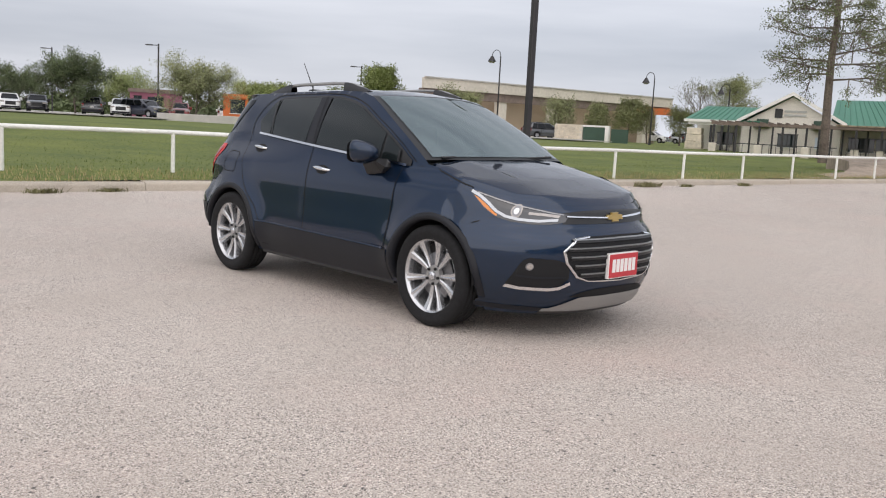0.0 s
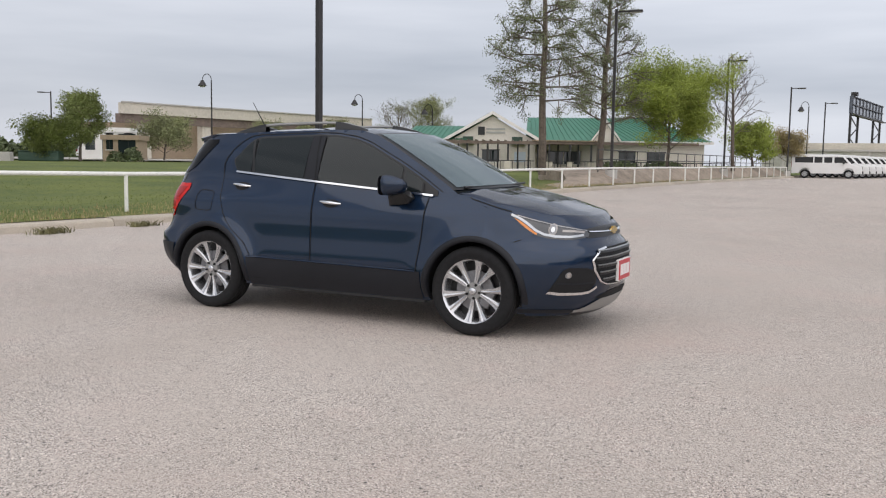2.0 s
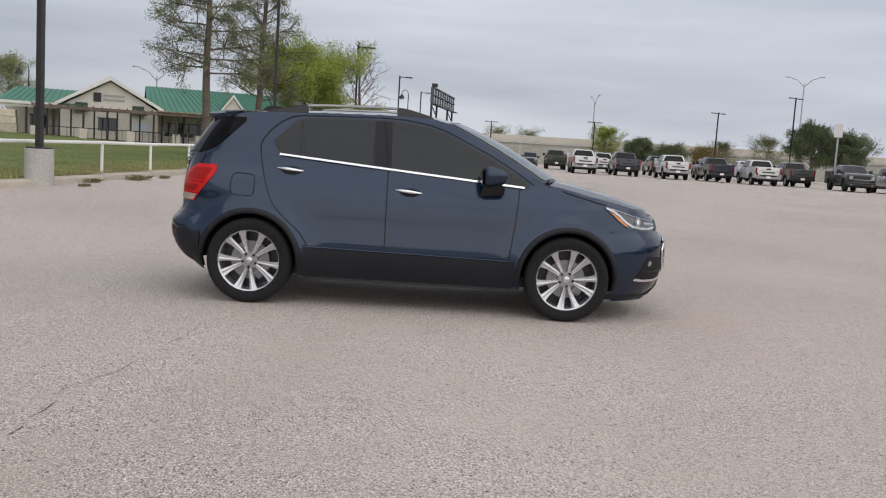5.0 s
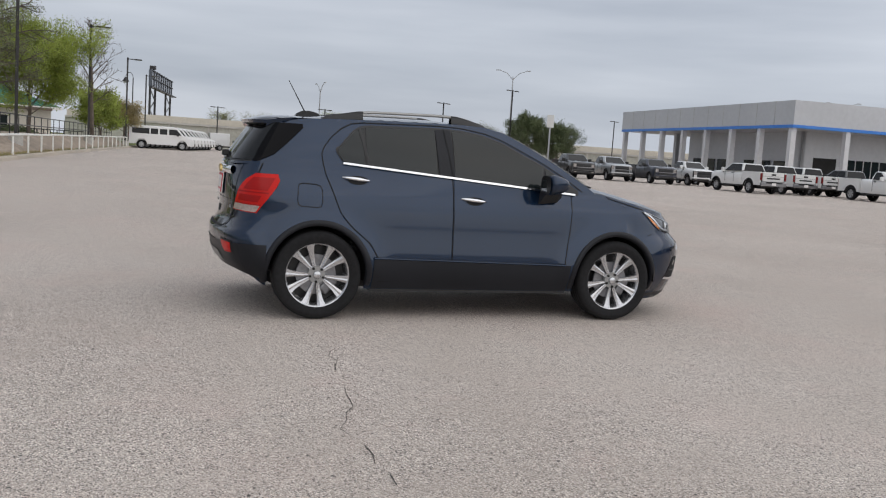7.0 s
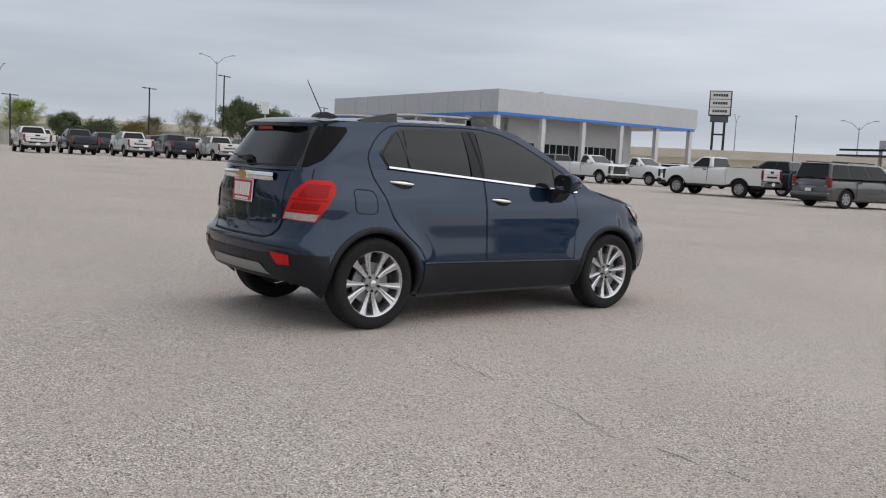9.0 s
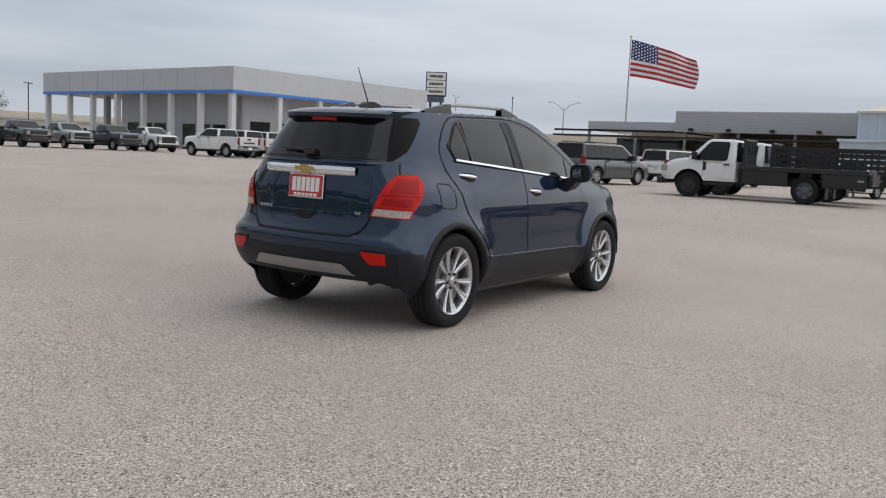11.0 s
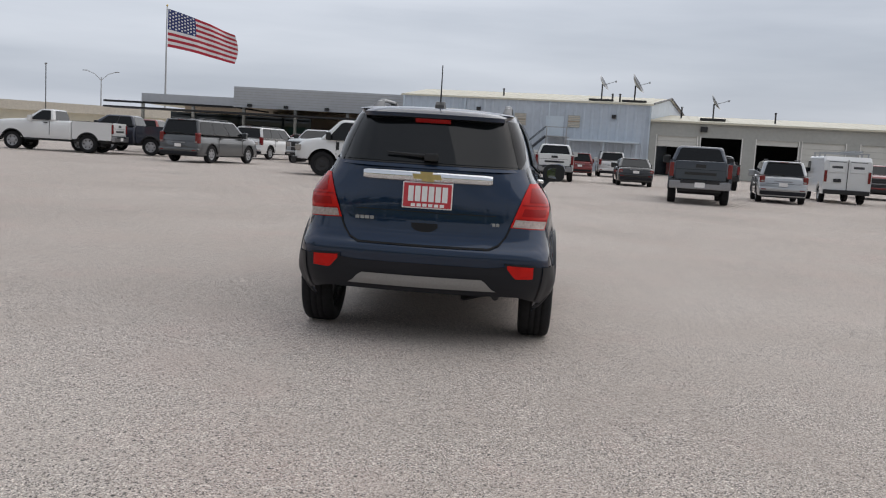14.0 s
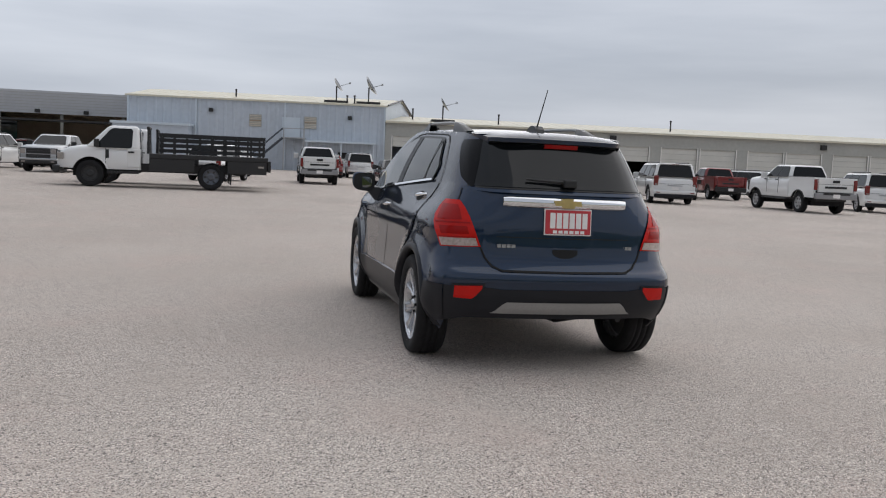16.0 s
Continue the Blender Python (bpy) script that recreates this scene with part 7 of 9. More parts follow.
def add_ribbon(bm, points, f, width, side=-1):
    """A narrow strip along points (u, v) of a surface f."""
    fine = []
    for (a, b), (c, d) in zip(points, points[1:]):
        k = max(1, int(math.hypot(c - a, d - b) / 0.03))
        fine += [(a + (c - a) * i / k, b + (d - b) * i / k) for i in range(k)]
    fine.append(points[-1])
    rows = []
    for i, (u, v) in enumerate(fine):
        p, q = fine[max(0, i - 1)], fine[min(len(fine) - 1, i + 1)]
        du, dv = q[0] - p[0], q[1] - p[1]
        n = math.hypot(du, dv) or 1
        a = f(u - dv / n * width / 2, v + du / n * width / 2)
        b = f(u + dv / n * width / 2, v - du / n * width / 2)
        rows.append([bm.verts.new((w[0], side * abs(w[1]) if abs(w[1]) > 1e-6 else 0, w[2])) for w in (a, b)])
    for p, q in zip(rows, rows[1:]):
        bm.faces.new((p[0], q[0], q[1], p[1]))
    return bm


def nose_disc(y0, z0, ry, rz, off, side):
    """A round lens lying on the nose."""
    bm = bmesh.new()
    g = on_nose(off)
    mid = g(y0, z0)
    centre = bm.verts.new((mid[0] + 0.003, side * abs(mid[1]), mid[2]))
    ring = []
    for k in range(20):
        a = 2 * math.pi * k / 20
        p = g(y0 + ry * math.cos(a), z0 + rz * math.sin(a))
        ring.append(bm.verts.new((p[0], side * abs(p[1]), p[2])))
    for k in range(20):
        bm.faces.new((centre, ring[k], ring[(k + 1) % 20]))
    bmesh.ops.recalc_face_normals(bm, faces=bm.faces)
    return bm


AXLE, HUB, ARCH = 1.2775, 0.341, 0.388


def lower_shell():
    """The painted lower body, from the sill to the belt line and round both ends, with the wheel arches cut out."""
    bm = bmesh.new()
    turn = [0.0, 0.12, 0.24, 0.36, 0.47, 0.57, 0.66, 0.74, 0.80, 0.845, 0.88, 0.905, 0.925, 0.94]
    columns = [("stern", t) for t in turn] + [("corner", k / 22) for k in range(1, 23)] + [("flank", x) for x in steps(-1.3, 1.4, 110)[1:-1]] + [("nose", 1 - k / 16) for k in range(17)]
    tall = 56

    def stern_point(t, v, zb):
        zt = belt_z(-1.3 + plan_reach(t, tail_x(1.16) + 1.3, stern_power(1.16), 3.5, 0.125))
        z = zb + (zt - zb) * v
        return (-1.3 + plan_reach(t, tail_x(z) + 1.3, stern_power(z), 3.5, 0.125), half_width(-1.6, z) * t, z)
    for side in (-1, 1):
        rows = []
        for where, k in columns:
            row = []
            for j in range(tall + 1):
                v = j / tall
                if where == "stern":
                    row.append(stern_point(k, v, 0.355 - 0.12 * ease((k - 0.86) / 0.08)))
                elif where == "corner":
                    x, y, z = stern_point(turn[-1], v, 0.235)
                    y -= side_y(x, z)
                    x += (-1.3 - x) * k
                    z = 0.235 + (belt_z(x) - 0.235) * v
                    row.append((x, side_y(x, z) + y * (1 - ease(k * 3)), z))
                elif where == "nose":
                    y0 = half_width(1.6, 0.8) * math.sin(k * math.pi / 2) ** 0.8
                    zt = belt_z(front_x(y0, 0.86))
                    z = 0.17 + (zt - 0.17) * v
                    y = half_width(1.6, z) * math.sin(k * math.pi / 2) ** 0.8
                    row.append((front_x(y, z) if k < 1 else 1.4, y, z))
                else:
                    z = 0.235 + (belt_z(k) - 0.235) * v
                    row.append((k, side_y(k, z), z))
            rows.append([bm.verts.new((x, side * y, z)) for x, y, z in row])
        for p, q in zip(rows, rows[1:]):
            for j in range(tall):
                bm.faces.new((p[j], q[j], q[j + 1], p[j + 1]) if side < 0 else (p[j], p[j + 1], q[j + 1], q[j]))
    for ax in (-AXLE, AXLE):
        gone = []
        for fc in bm.faces:
            c = fc.calc_center_median()
            if abs(c.y) > 0.55 and math.hypot(c.x - ax, c.z - HUB) < ARCH and c.z > 0.1:
                gone.append(fc)
            elif abs(c.y) > 0.55 and abs(c.x - ax) < ARCH - 0.03 and c.z < HUB:
                gone.append(fc)
        bmesh.ops.delete(bm, geom=gone, context="FACES")
        for v in bm.verts:
            d = math.hypot(v.co.x - ax, v.co.z - HUB)
            if v.is_boundary and abs(v.co.y) > 0.55 and d < ARCH + 0.05 and v.co.z > 0.25:
                k = ARCH / d
                v.co.x, v.co.z = ax + (v.co.x - ax) * k, HUB + (v.co.z - HUB) * k
    bmesh.ops.remove_doubles(bm, verts=bm.verts, dist=0.0004)
    return bm


def cabin_shell():
    """Pillars and roof above the belt line, and the rear face round the hatch glass."""
    bm = bmesh.new()
    for side in (-1, 1):
        add_patch(bm, on_cabin(0), steps(-1.3, 1.1, 74), lambda x: belt_z(x) - 0.01, lambda x: max(rail_z(x), belt_z(x)), 14, side)

    def stern(u, v):
        a = (2 * u - 1) * math.pi / 2
        z0 = belt_z(-1.3 - 0.65 * math.cos(a) ** 0.5) - 0.014
        z = z0 + (1.50 + (rail_z(-1.3) - 1.50) * abs(2 * u - 1) ** 3 - z0) * v
        y = upper_w(-1.5 + 0.2 * abs(2 * u - 1) ** 8, z) * abs(math.sin(a)) ** 0.5
        x = -1.3 + plan_reach(abs(math.sin(a)) ** 0.5, hatch_x(z) + 1.3, *HATCH) if abs(2 * u - 1) < 0.999 else -1.3
        return (x, math.copysign(y, a), z)
    add_grid(bm, stern, 64, 14)

    def roof(u, v):
        y = (2 * v - 1)
        x0, x1 = -1.66 + 0.10 * abs(y) ** 3, 0.36 - 0.11 * y * y
        x = x0 + (x1 - x0) * u
        half = upper_w(x, rail_z(x))
        return (x, y * half, roof_z(x, y * half))
    add_grid(bm, roof, 44, 24)
    bmesh.ops.remove_doubles(bm, verts=bm.verts, dist=0.004)
    bmesh.ops.recalc_face_normals(bm, faces=bm.faces)
    return bm


def bonnet_skin():
    def f(u, v):
        y = 2 * v - 1
        back = 1.205 - 0.125 * y * y
        yy = y * (0.80 - 0.02 * u) if u < 0.55 else y * (0.789 - 0.32 * (u - 0.55) ** 1.2)
        front = front_x(yy, 0.865) - 0.02
        x = back + (front - back) * u
        wmax = side_y(x, belt_z(x)) + 0.002
        if y:
            lip = abs(yy / y)
            blend = ease((u - 0.40) / 0.3)
            yy = y * (min(lip, wmax) * (1 - blend) + lip * blend)
        rim = belt_z(x) - 0.002
        mid = lerp_table(((1.0, 1.125), (1.2, 1.115), (1.44, 1.072), (1.68, 1.02), (1.92, 0.945), (2.04, 0.89), (2.1, 0.858)), x)
        q = abs(y)
        crown = (1 - q ** 2.6) + 0.10 * math.exp(-((q - 0.62) / 0.12) ** 2) * (1 - u) - 0.04 * math.exp(-(q / 0.25) ** 2) * (1 - u)
        z = rim + (mid - rim) * min(1.04, crown)
        if u > 0.999 or q > 0.999:
            z -= 0.035
        return (x, yy, z)
    bm = add_grid(bmesh.new(), f, 30, 30)
    bmesh.ops.recalc_face_normals(bm, faces=bm.faces)
    return bm


def windscreen_at(u, v, off=0.0):
    """u across from right to left, v up."""
    y = 2 * u - 1
    q = abs(y)
    edge_x = 1.055 + (0.245 - 1.055) * v
    edge_z = rail_z(edge_x)
    edge_y = upper_y(edge_x, edge_z)
    centre = Vector((1.225 + (0.355 - 1.225) * v, 0, 1.113 + (1.553 - 1.113) * v + 0.03 * math.sin(math.pi * v)))
    e = Vector((edge_x, 0, edge_z))
    p = centre.lerp(e, q ** 2.2)
    return (p.x + off, y * edge_y, p.z + off)


def stern_glass_at(u, v, off=0.0):
    """u across, v up the hatch glass."""
    z = 1.172 + 0.318 * v
    y = (2 * u - 1) * (0.605 - 0.095 * v)
    return (hatch_at(y, z) - 0.004 - off, y, z + off * 0.5)


def make_wheel(parent, x, side, turn):
    """An alloy wheel with five pairs of spokes."""
    hub = part("wheel", lathe([(0.02, 0.02), (0.06, 0.02), (0.06, -0.045), (0.02, -0.045)], 16), M_disc, parent, "silver ten-spoke alloy wheel")
    hub.matrix_basis = pose(x, side * 0.757, HUB, 0, 0, 0 if side < 0 else 180) @ pose(0, 0, 0, 0, turn, 0)
    r = 0.341
    part("tyre", lathe([(0.244, 0.09), (0.264, 0.104), (0.298, 0.108), (0.324, 0.102), (0.337, 0.086), (r, 0.062), (r, 0.046), (r - 0.007, 0.044), (r - 0.007, 0.036), (r, 0.034), (r, 0.006), (r - 0.007, 0.004), (r - 0.007, -0.004), (r, -0.006), (r, -0.034), (r - 0.007, -0.036), (r - 0.007, -0.044), (r, -0.046),
                        (r, -0.062), (0.337, -0.086), (0.324, -0.102), (0.298, -0.1085), (0.288, -0.106), (0.264, -0.104), (0.246, -0.094)], 64), M_tyre, hub, smooth=True)
    part("rim", lathe([(0.254, -0.100), (0.258, -0.095), (0.254, -0.087), (0.240, -0.084), (0.232, -0.062), (0.226, 0.0), (0.218, 0.06), (0.24, 0.09)], 56), M_alloy, hub, smooth=True)
    part("brake_disc", lathe([(0.05, 0.0), (0.155, 0.0), (0.155, -0.022), (0.07, -0.022), (0.05, -0.022)], 36), M_disc, hub)
    part("brake_caliper", box(0.085, 0.165, -0.045, 0.01, -0.07, 0.07, 0.015), M_disc, hub)
    part("pocket", lathe([(0.02, 0.028), (0.22, 0.028)], 32), M_black, hub)
    for k in range(5):
        for lean in (-1, 1):
            bm = bmesh.new()
            a0 = 2 * math.pi * k / 5 + math.pi / 2
            rings = []
            for i in range(7):
                t = i / 6
                rr = 0.05 + 0.194 * t
                ang = a0 + lean * (0.215 + 0.065 * t)
                half = 0.0125 + 0.0175 * t + 0.010 * max(0.0, t - 0.70) ** 2 * 11
                front = -0.060 - 0.024 * t + 0.010 * math.sin(math.pi * t)
                c, s = math.cos(ang), math.sin(ang)
                ring = []
                for across, y in ((-half, front + 0.035), (-half * 0.86, front + 0.006), (-half * 0.30, front), (half * 0.10, front + 0.0045), (half * 0.86, front + 0.004), (half, front + 0.035)):
                    ring.append(bm.verts.new((rr * c - lean * across * s, y, rr * s + lean * across * c)))
                rings.append(ring)
            for p, q in zip(rings, rings[1:]):
                for i in range(5):
                    bm.faces.new((p[i], p[i + 1], q[i + 1], q[i]))
            bmesh.ops.recalc_face_normals(bm, faces=bm.faces)
            part("spoke", bm, M_alloy, hub)
    part("hub_face", lathe([(0.030, -0.060), (0.066, -0.060), (0.070, -0.03)], 24), M_silver, hub)
    part("hub_cap", lathe([(0.001, -0.080), (0.026, -0.080), (0.031, -0.074), (0.032, -0.055)], 20), M_alloy, hub, smooth=True)
    for k in range(5):
        a = 2 * math.pi * k / 5 + math.pi / 2
        bm = bmesh.new()
        add_tube(bm, (0.054 * math.cos(a), -0.05, 0.054 * math.sin(a)), (0.054 * math.cos(a), -0.071, 0.054 * math.sin(a)), 0.011, 0.010, 8)
        part("lug_nut", bm, M_gap, hub)
    return hub


def half_disc_well(ax, side):
    """The black liner over a wheel."""
    bm = bmesh.new()
    rows = []
    for k in range(25):
        a = math.pi * k / 24
        c, s = math.cos(a), math.sin(a)
        rows.append([bm.verts.new((ax + (ARCH + 0.004) * c, side * y, HUB + (ARCH + 0.004) * s)) for y in (0.845, 0.46)])
    for p, q in zip(rows, rows[1:]):
        bm.faces.new((p[0], q[0], q[1], p[1]))
    back = [r[1] for r in rows]
    bm.faces.new(back)
    return bm


def make_crossover():
    car = thing("compact_crossover", "dark metallic blue compact crossover with silver alloy wheels", "car", at=pose(0, -0.012, 0, 0.34, 0, 0))
    part("body", lower_shell(), M_body, car, smooth=True)
    part("cabin", cabin_shell(), M_body, car, smooth=True)
    part("bonnet", bonnet_skin(), M_body, car, smooth=True)
    floor = box(-1.10, 1.80, -0.60, 0.60, 0.22, 0.32, 0.02)
    add_box(floor, -0.85, 0.85, -0.79, 0.79, 0.215, 0.30)
    part("underbody", floor, M_black, car)
    lining = bmesh.new()
    add_box(lining, -0.88, 0.86, -0.74, 0.74, 0.28, 0.75)
    add_box(lining, -1.84, 1.9, -0.46, 0.46, 0.36, 0.75)
    part("floor_pan", lining, M_gap, car)
    pipe = bmesh.new()
    add_pipe(pipe, ((-0.4, -0.2, 0.2), (-1.2, -0.25, 0.22), (-1.6, -0.45, 0.34), (-1.78, -0.48, 0.33)), 0.025)
    add_tube(pipe, (-1.55, -0.40, 0.41), (-1.55, 0.40, 0.41), 0.075)
    add_tube(pipe, (-AXLE, -0.7, 0.3), (-AXLE, 0.7, 0.3), 0.04)
    part("exhaust", pipe, M_black, car)

    # wheels, liners and mouldings
    for ax in (-AXLE, AXLE):
        for side in (-1, 1):
            make_wheel(car, ax, side, {(-AXLE, -1): 41, (AXLE, -1): 28, (-AXLE, 1): 20, (AXLE, 1): 33}[(ax, side)])
            part("wheel_liner", half_disc_well(ax, side), M_gap, car)
            bm = bmesh.new()
            rows = []
            for k in range(41):
                a = math.pi * (1.12 * k / 40 - 0.06)
                c, s = math.cos(a), math.sin(a)
                row = []
                for r, off in ((ARCH - 0.012, -0.03), (ARCH - 0.008, 0.008), (ARCH + 0.006, 0.014), (ARCH + 0.032, 0.012), (ARCH + 0.039, -0.004)):
                    x, z = ax + r * c, max(HUB + r * s, 0.235)
                    row.append(bm.verts.new((x, side * (side_y(x, z) + off), z)))
                rows.append(row)
            for p, q in zip(rows, rows[1:]):
                for j in range(4):
                    bm.faces.new((p[j], p[j + 1], q[j + 1], q[j]))
            bmesh.ops.recalc_face_normals(bm, faces=bm.faces)
            part("arch_moulding", bm, M_clad, car, "charcoal plastic wheel-arch moulding", smooth=True)

    for side in (-1, 1):
        bm = bmesh.new()
        add_patch(bm, on_flank(0.006), steps(-0.845, 0.845, 40), lambda x: 0.24, lambda x: 0.475 + 0.012 * -x, 6, side)
        part("sill_cladding", bm, M_clad, car, "charcoal plastic lower door cladding", smooth=True)
        bm = bmesh.new()
        rows = []
        for x in steps(-0.845, 0.80, 40):
            zz = 0.475 - 0.012 * x
            rows.append([bm.verts.new(skirt_at) for skirt_at in [(x, side * (side_y(x, zz + dz) + off), zz + dz) for dz, off in ((0.010, 0.001), (0.003, 0.013), (-0.003, 0.014), (-0.010, 0.006))]])
        for p, q in zip(rows, rows[1:]):
            for j in range(3):
                bm.faces.new((p[j], p[j + 1], q[j + 1], q[j]))
        bmesh.ops.recalc_face_normals(bm, faces=bm.faces)
        part("sill_lip", bm, M_body, car)
        # doors
        front_gap = lambda z: lerp_table(((0.25, 0.79), (0.5, 0.80), (0.75, 0.835), (1.05, 0.86)), z)
        rear_gap = lambda z: lerp_table(((0.25, -0.80), (0.47, -0.80), (0.6, -0.88), (0.72, -1.03), (0.82, -1.117), (0.96, -1.172), (1.11, -1.225), (1.2, -1.245)), z)
        for nm, a, b in (("front_door", lambda z: -0.197, front_gap), ("rear_door", rear_gap, lambda z: -0.207)):
            bm = bmesh.new()
            rows = []
            for j in range(57):
                row = []
                for i in range(25):
                    v = j / 56
                    xg = a(0.7) + (b(0.7) - a(0.7)) * i / 24
                    z = 0.478 + (belt_z(xg) - 0.012 - 0.478) * v
                    x0, x1 = a(z) + 0.004, b(z) - 0.004
                    x = x0 + (x1 - x0) * i / 24
                    y = side_y(x, z) + 0.004
                    row.append(bm.verts.new((x, side * y, z)))
                rows.append(row)
            for p, q in zip(rows, rows[1:]):
                for i in range(24):
                    bm.faces.new((p[i], p[i + 1], q[i + 1], q[i]) if side < 0 else (p[i], q[i], q[i + 1], p[i + 1]))
            door = part(nm, bm, M_body, car, smooth=True)
            hx, hz = (-0.030, 0.968) if nm == "front_door" else (-0.992, 1.085)
            tilt = -0.075
            cup = bmesh.new()
            bow_at = lambda x: math.sqrt(max(0.0, 1 - ((x - hx - 0.01) / 0.078) ** 2))
            add_patch(cup, on_flank(0.0065), [hx + 0.01 - 0.078 * math.cos(math.pi * i / 14) for i in range(15)], lambda x: hz - 0.005 - 0.036 * bow_at(x), lambda x: hz + 0.026 * bow_at(x), 4, side)
            part("handle_cup", cup, M_gap, door)
            bar = bmesh.new()
            rows = []
            for i in range(13):
                t = i / 12
                x = hx - 0.108 + 0.216 * t
                z = hz + (x - hx) * tilt
                lift = 0.030 * math.sin(math.pi * t) ** 0.5 + 0.006
                y = side_y(x, z) + lift
                h = 0.015 * (0.55 + 0.45 * math.sin(math.pi * t))
                rows.append([bar.verts.new((x, side * yy, zz)) for yy, zz in ((y - 0.012, z - h), (y, z - h * 0.6), (y + 0.003, z), (y, z + h * 0.6), (y - 0.012, z + h))])
            for p, q in zip(rows, rows[1:]):
                for j in range(4):
                    bar.faces.new((p[j], p[j + 1], q[j + 1], q[j]))
            bmesh.ops.recalc_face_normals(bar, faces=bar.faces)
            part("handle", bar, M_chrome, door, "chrome pull handle", smooth=True)
        # shut lines
        bm = bmesh.new()
        flank = on_flank(0.0055)
        for line in ([(-0.200, 0.26), (-0.200, 0.6), (-0.204, 1.12)], [(front_gap(z), z) for z in steps(0.27, 1.05, 12)], [(rear_gap(z), z) for z in steps(0.475, 1.2, 16)],
                     [(-0.80, 0.30), (-0.4, 0.285), (0.79, 0.285)]):
            add_ribbon(bm, line, flank, 0.0065, side)
        add_ribbon(bm, [(-0.80, 0.487), (0.80, 0.466)], on_flank(0.0075), 0.007, side)
        add_ribbon(bm, [(1.205, belt_z(1.205) - 0.004)] + [(x, belt_z(x) - 0.012) for x in steps(1.23, 1.56, 10)], on_flank(0.004), 0.007, side)
        add_ribbon(bm, [(1.735, 0.787), (1.66, 0.752), (1.60, 0.735)], on_flank(0.004), 0.006, side)
        part("shut_line", bm, M_gap, car)
        # fuel flap
        if side < 0:
            flap = bmesh.new()
            ring = [(-1.425, 0.862), (-1.30, 0.858), (-1.272, 0.868), (-1.262, 0.90), (-1.262, 0.99), (-1.275, 1.02), (-1.305, 1.03), (-1.41, 1.035), (-1.437, 1.025), (-1.448, 0.995), (-1.452, 0.905), (-1.445, 0.875), (-1.425, 0.862)]
            add_ribbon(flap, ring, on_flank(0.003), 0.006, side)
            part("fuel_flap", flap, M_gap, car)
        # belt trim and windows
        bm = bmesh.new()
        add_ribbon(bm, [(x, belt_z(x) + 0.004) for x in steps(-1.09, 0.895, 24)], on_cabin(0.019), 0.016, side)
        part("belt_trim", bm, M_chrome, car, "bright chrome belt strip", smooth=True)
        top = lambda x: lerp_table(((-1.13, 1.30), (-1.06, 1.385), (-1.0, 1.45), (-0.95, 1.48), (-0.88, 1.494), (-0.3, 1.512), (-0.1, 1.507), (0.1, 1.478), (0.25, 1.432), (0.6, 1.268), (0.8, 1.155), (0.92, 1.075)), x)
        low = lambda x: belt_z(x) + 0.016 if x > -1.09 else 1.22 + (-1.09 - x) * 1.6
        frame_bm = bmesh.new()
        add_patch(frame_bm, on_cabin(0.006), steps(-1.145, 0.93, 60), lambda x: low(x) - 0.018, lambda x: max(top(x) + 0.016, low(x)), 6, side)
        part("window_surround", frame_bm, M_black, car, smooth=True)
        for nm, a, b in (("quarter_glass", -1.125, -0.925), ("rear_side_window", -0.905, -0.335), ("front_side_window", -0.185, 0.60), ("corner_glass", 0.625, 0.80)):
            bm = bmesh.new()
            add_patch(bm, on_cabin(0.013), steps(a, b, 26), low, lambda x: max(top(x), low(x) + 0.002), 8, side)
            part(nm, bm, M_tint, car, "dark tinted side glass", smooth=True)
        for line, w, mat in (([(-0.252, 1.15), (-0.268, 1.515)], 0.132, M_clad), ([(-0.888, 1.20), (-0.955, 1.482)], 0.022, M_black), ([(-0.205, 1.15), (-0.262, 1.53)], 0.008, M_gap), ([(0.80, 1.075), (0.795, 1.155)], 0.02, M_black)):
            part("window_post", add_ribbon(bmesh.new(), line, on_cabin(0.017 if mat is not M_gap else 0.0205), w, side), mat, car, smooth=True)
        seam = bmesh.new()
        add_ribbon(seam, [(x, top(x) + 0.034) for x in steps(-0.9, 0.62, 30)] + [(0.80, 1.19), (0.97, 1.08)], on_cabin(0.004), 0.007, side)
        add_ribbon(seam, [(-1.245, 1.2), (-1.254, 1.266), (-1.235, 1.32), (-1.18, 1.396), (-1.10, 1.468), (-1.018, 1.512), (-0.9, 1.53)], on_cabin(0.004), 0.008, side)
        part("door_frame_seam", seam, M_gap, car)
        # roof rail
        rail = bmesh.new()
        rows = []
        for i in range(41):
            t = i / 40
            x = -1.16 + 1.25 * t
            y = upper_y(x, rail_z(x)) - 0.062
            base = roof_z(x, y)
            up = 0.060 * (1 - abs(2 * t - 1) ** 5)
            w, h = 0.020 + 0.012 * abs(2 * t - 1) ** 4, 0.016
            rows.append([rail.verts.new((x, side * yy, zz)) for yy, zz in ((y - w, base + up - h), (y - w * 0.7, base + up + h * 0.4), (y + w * 0.7, base + up + h * 0.4), (y + w, base + up - h))])
        for p, q in zip(rows, rows[1:]):
            for j in range(4):
                rail.faces.new((p[j], p[(j + 1) % 4], q[(j + 1) % 4], q[j]))
        bmesh.ops.recalc_face_normals(rail, faces=rail.faces)
        bar = part("roof_rail", rail, M_silver, car, "silver roof rail on black feet", smooth=True)
        for xa, xb in ((-1.24, -0.91), (-0.17, 0.13)):
            bm = bmesh.new()
            rows = []
            for i in range(9):
                t = i / 8
                x = xa + (xb - xa) * t
                y = upper_y(x, rail_z(x)) - 0.062
                base = roof_z(x, y) - 0.006
                tt = t if xa < -1 else 1 - t
                hgt = 0.010 + 0.056 * min(1.0, tt * 1.15) ** 0.8
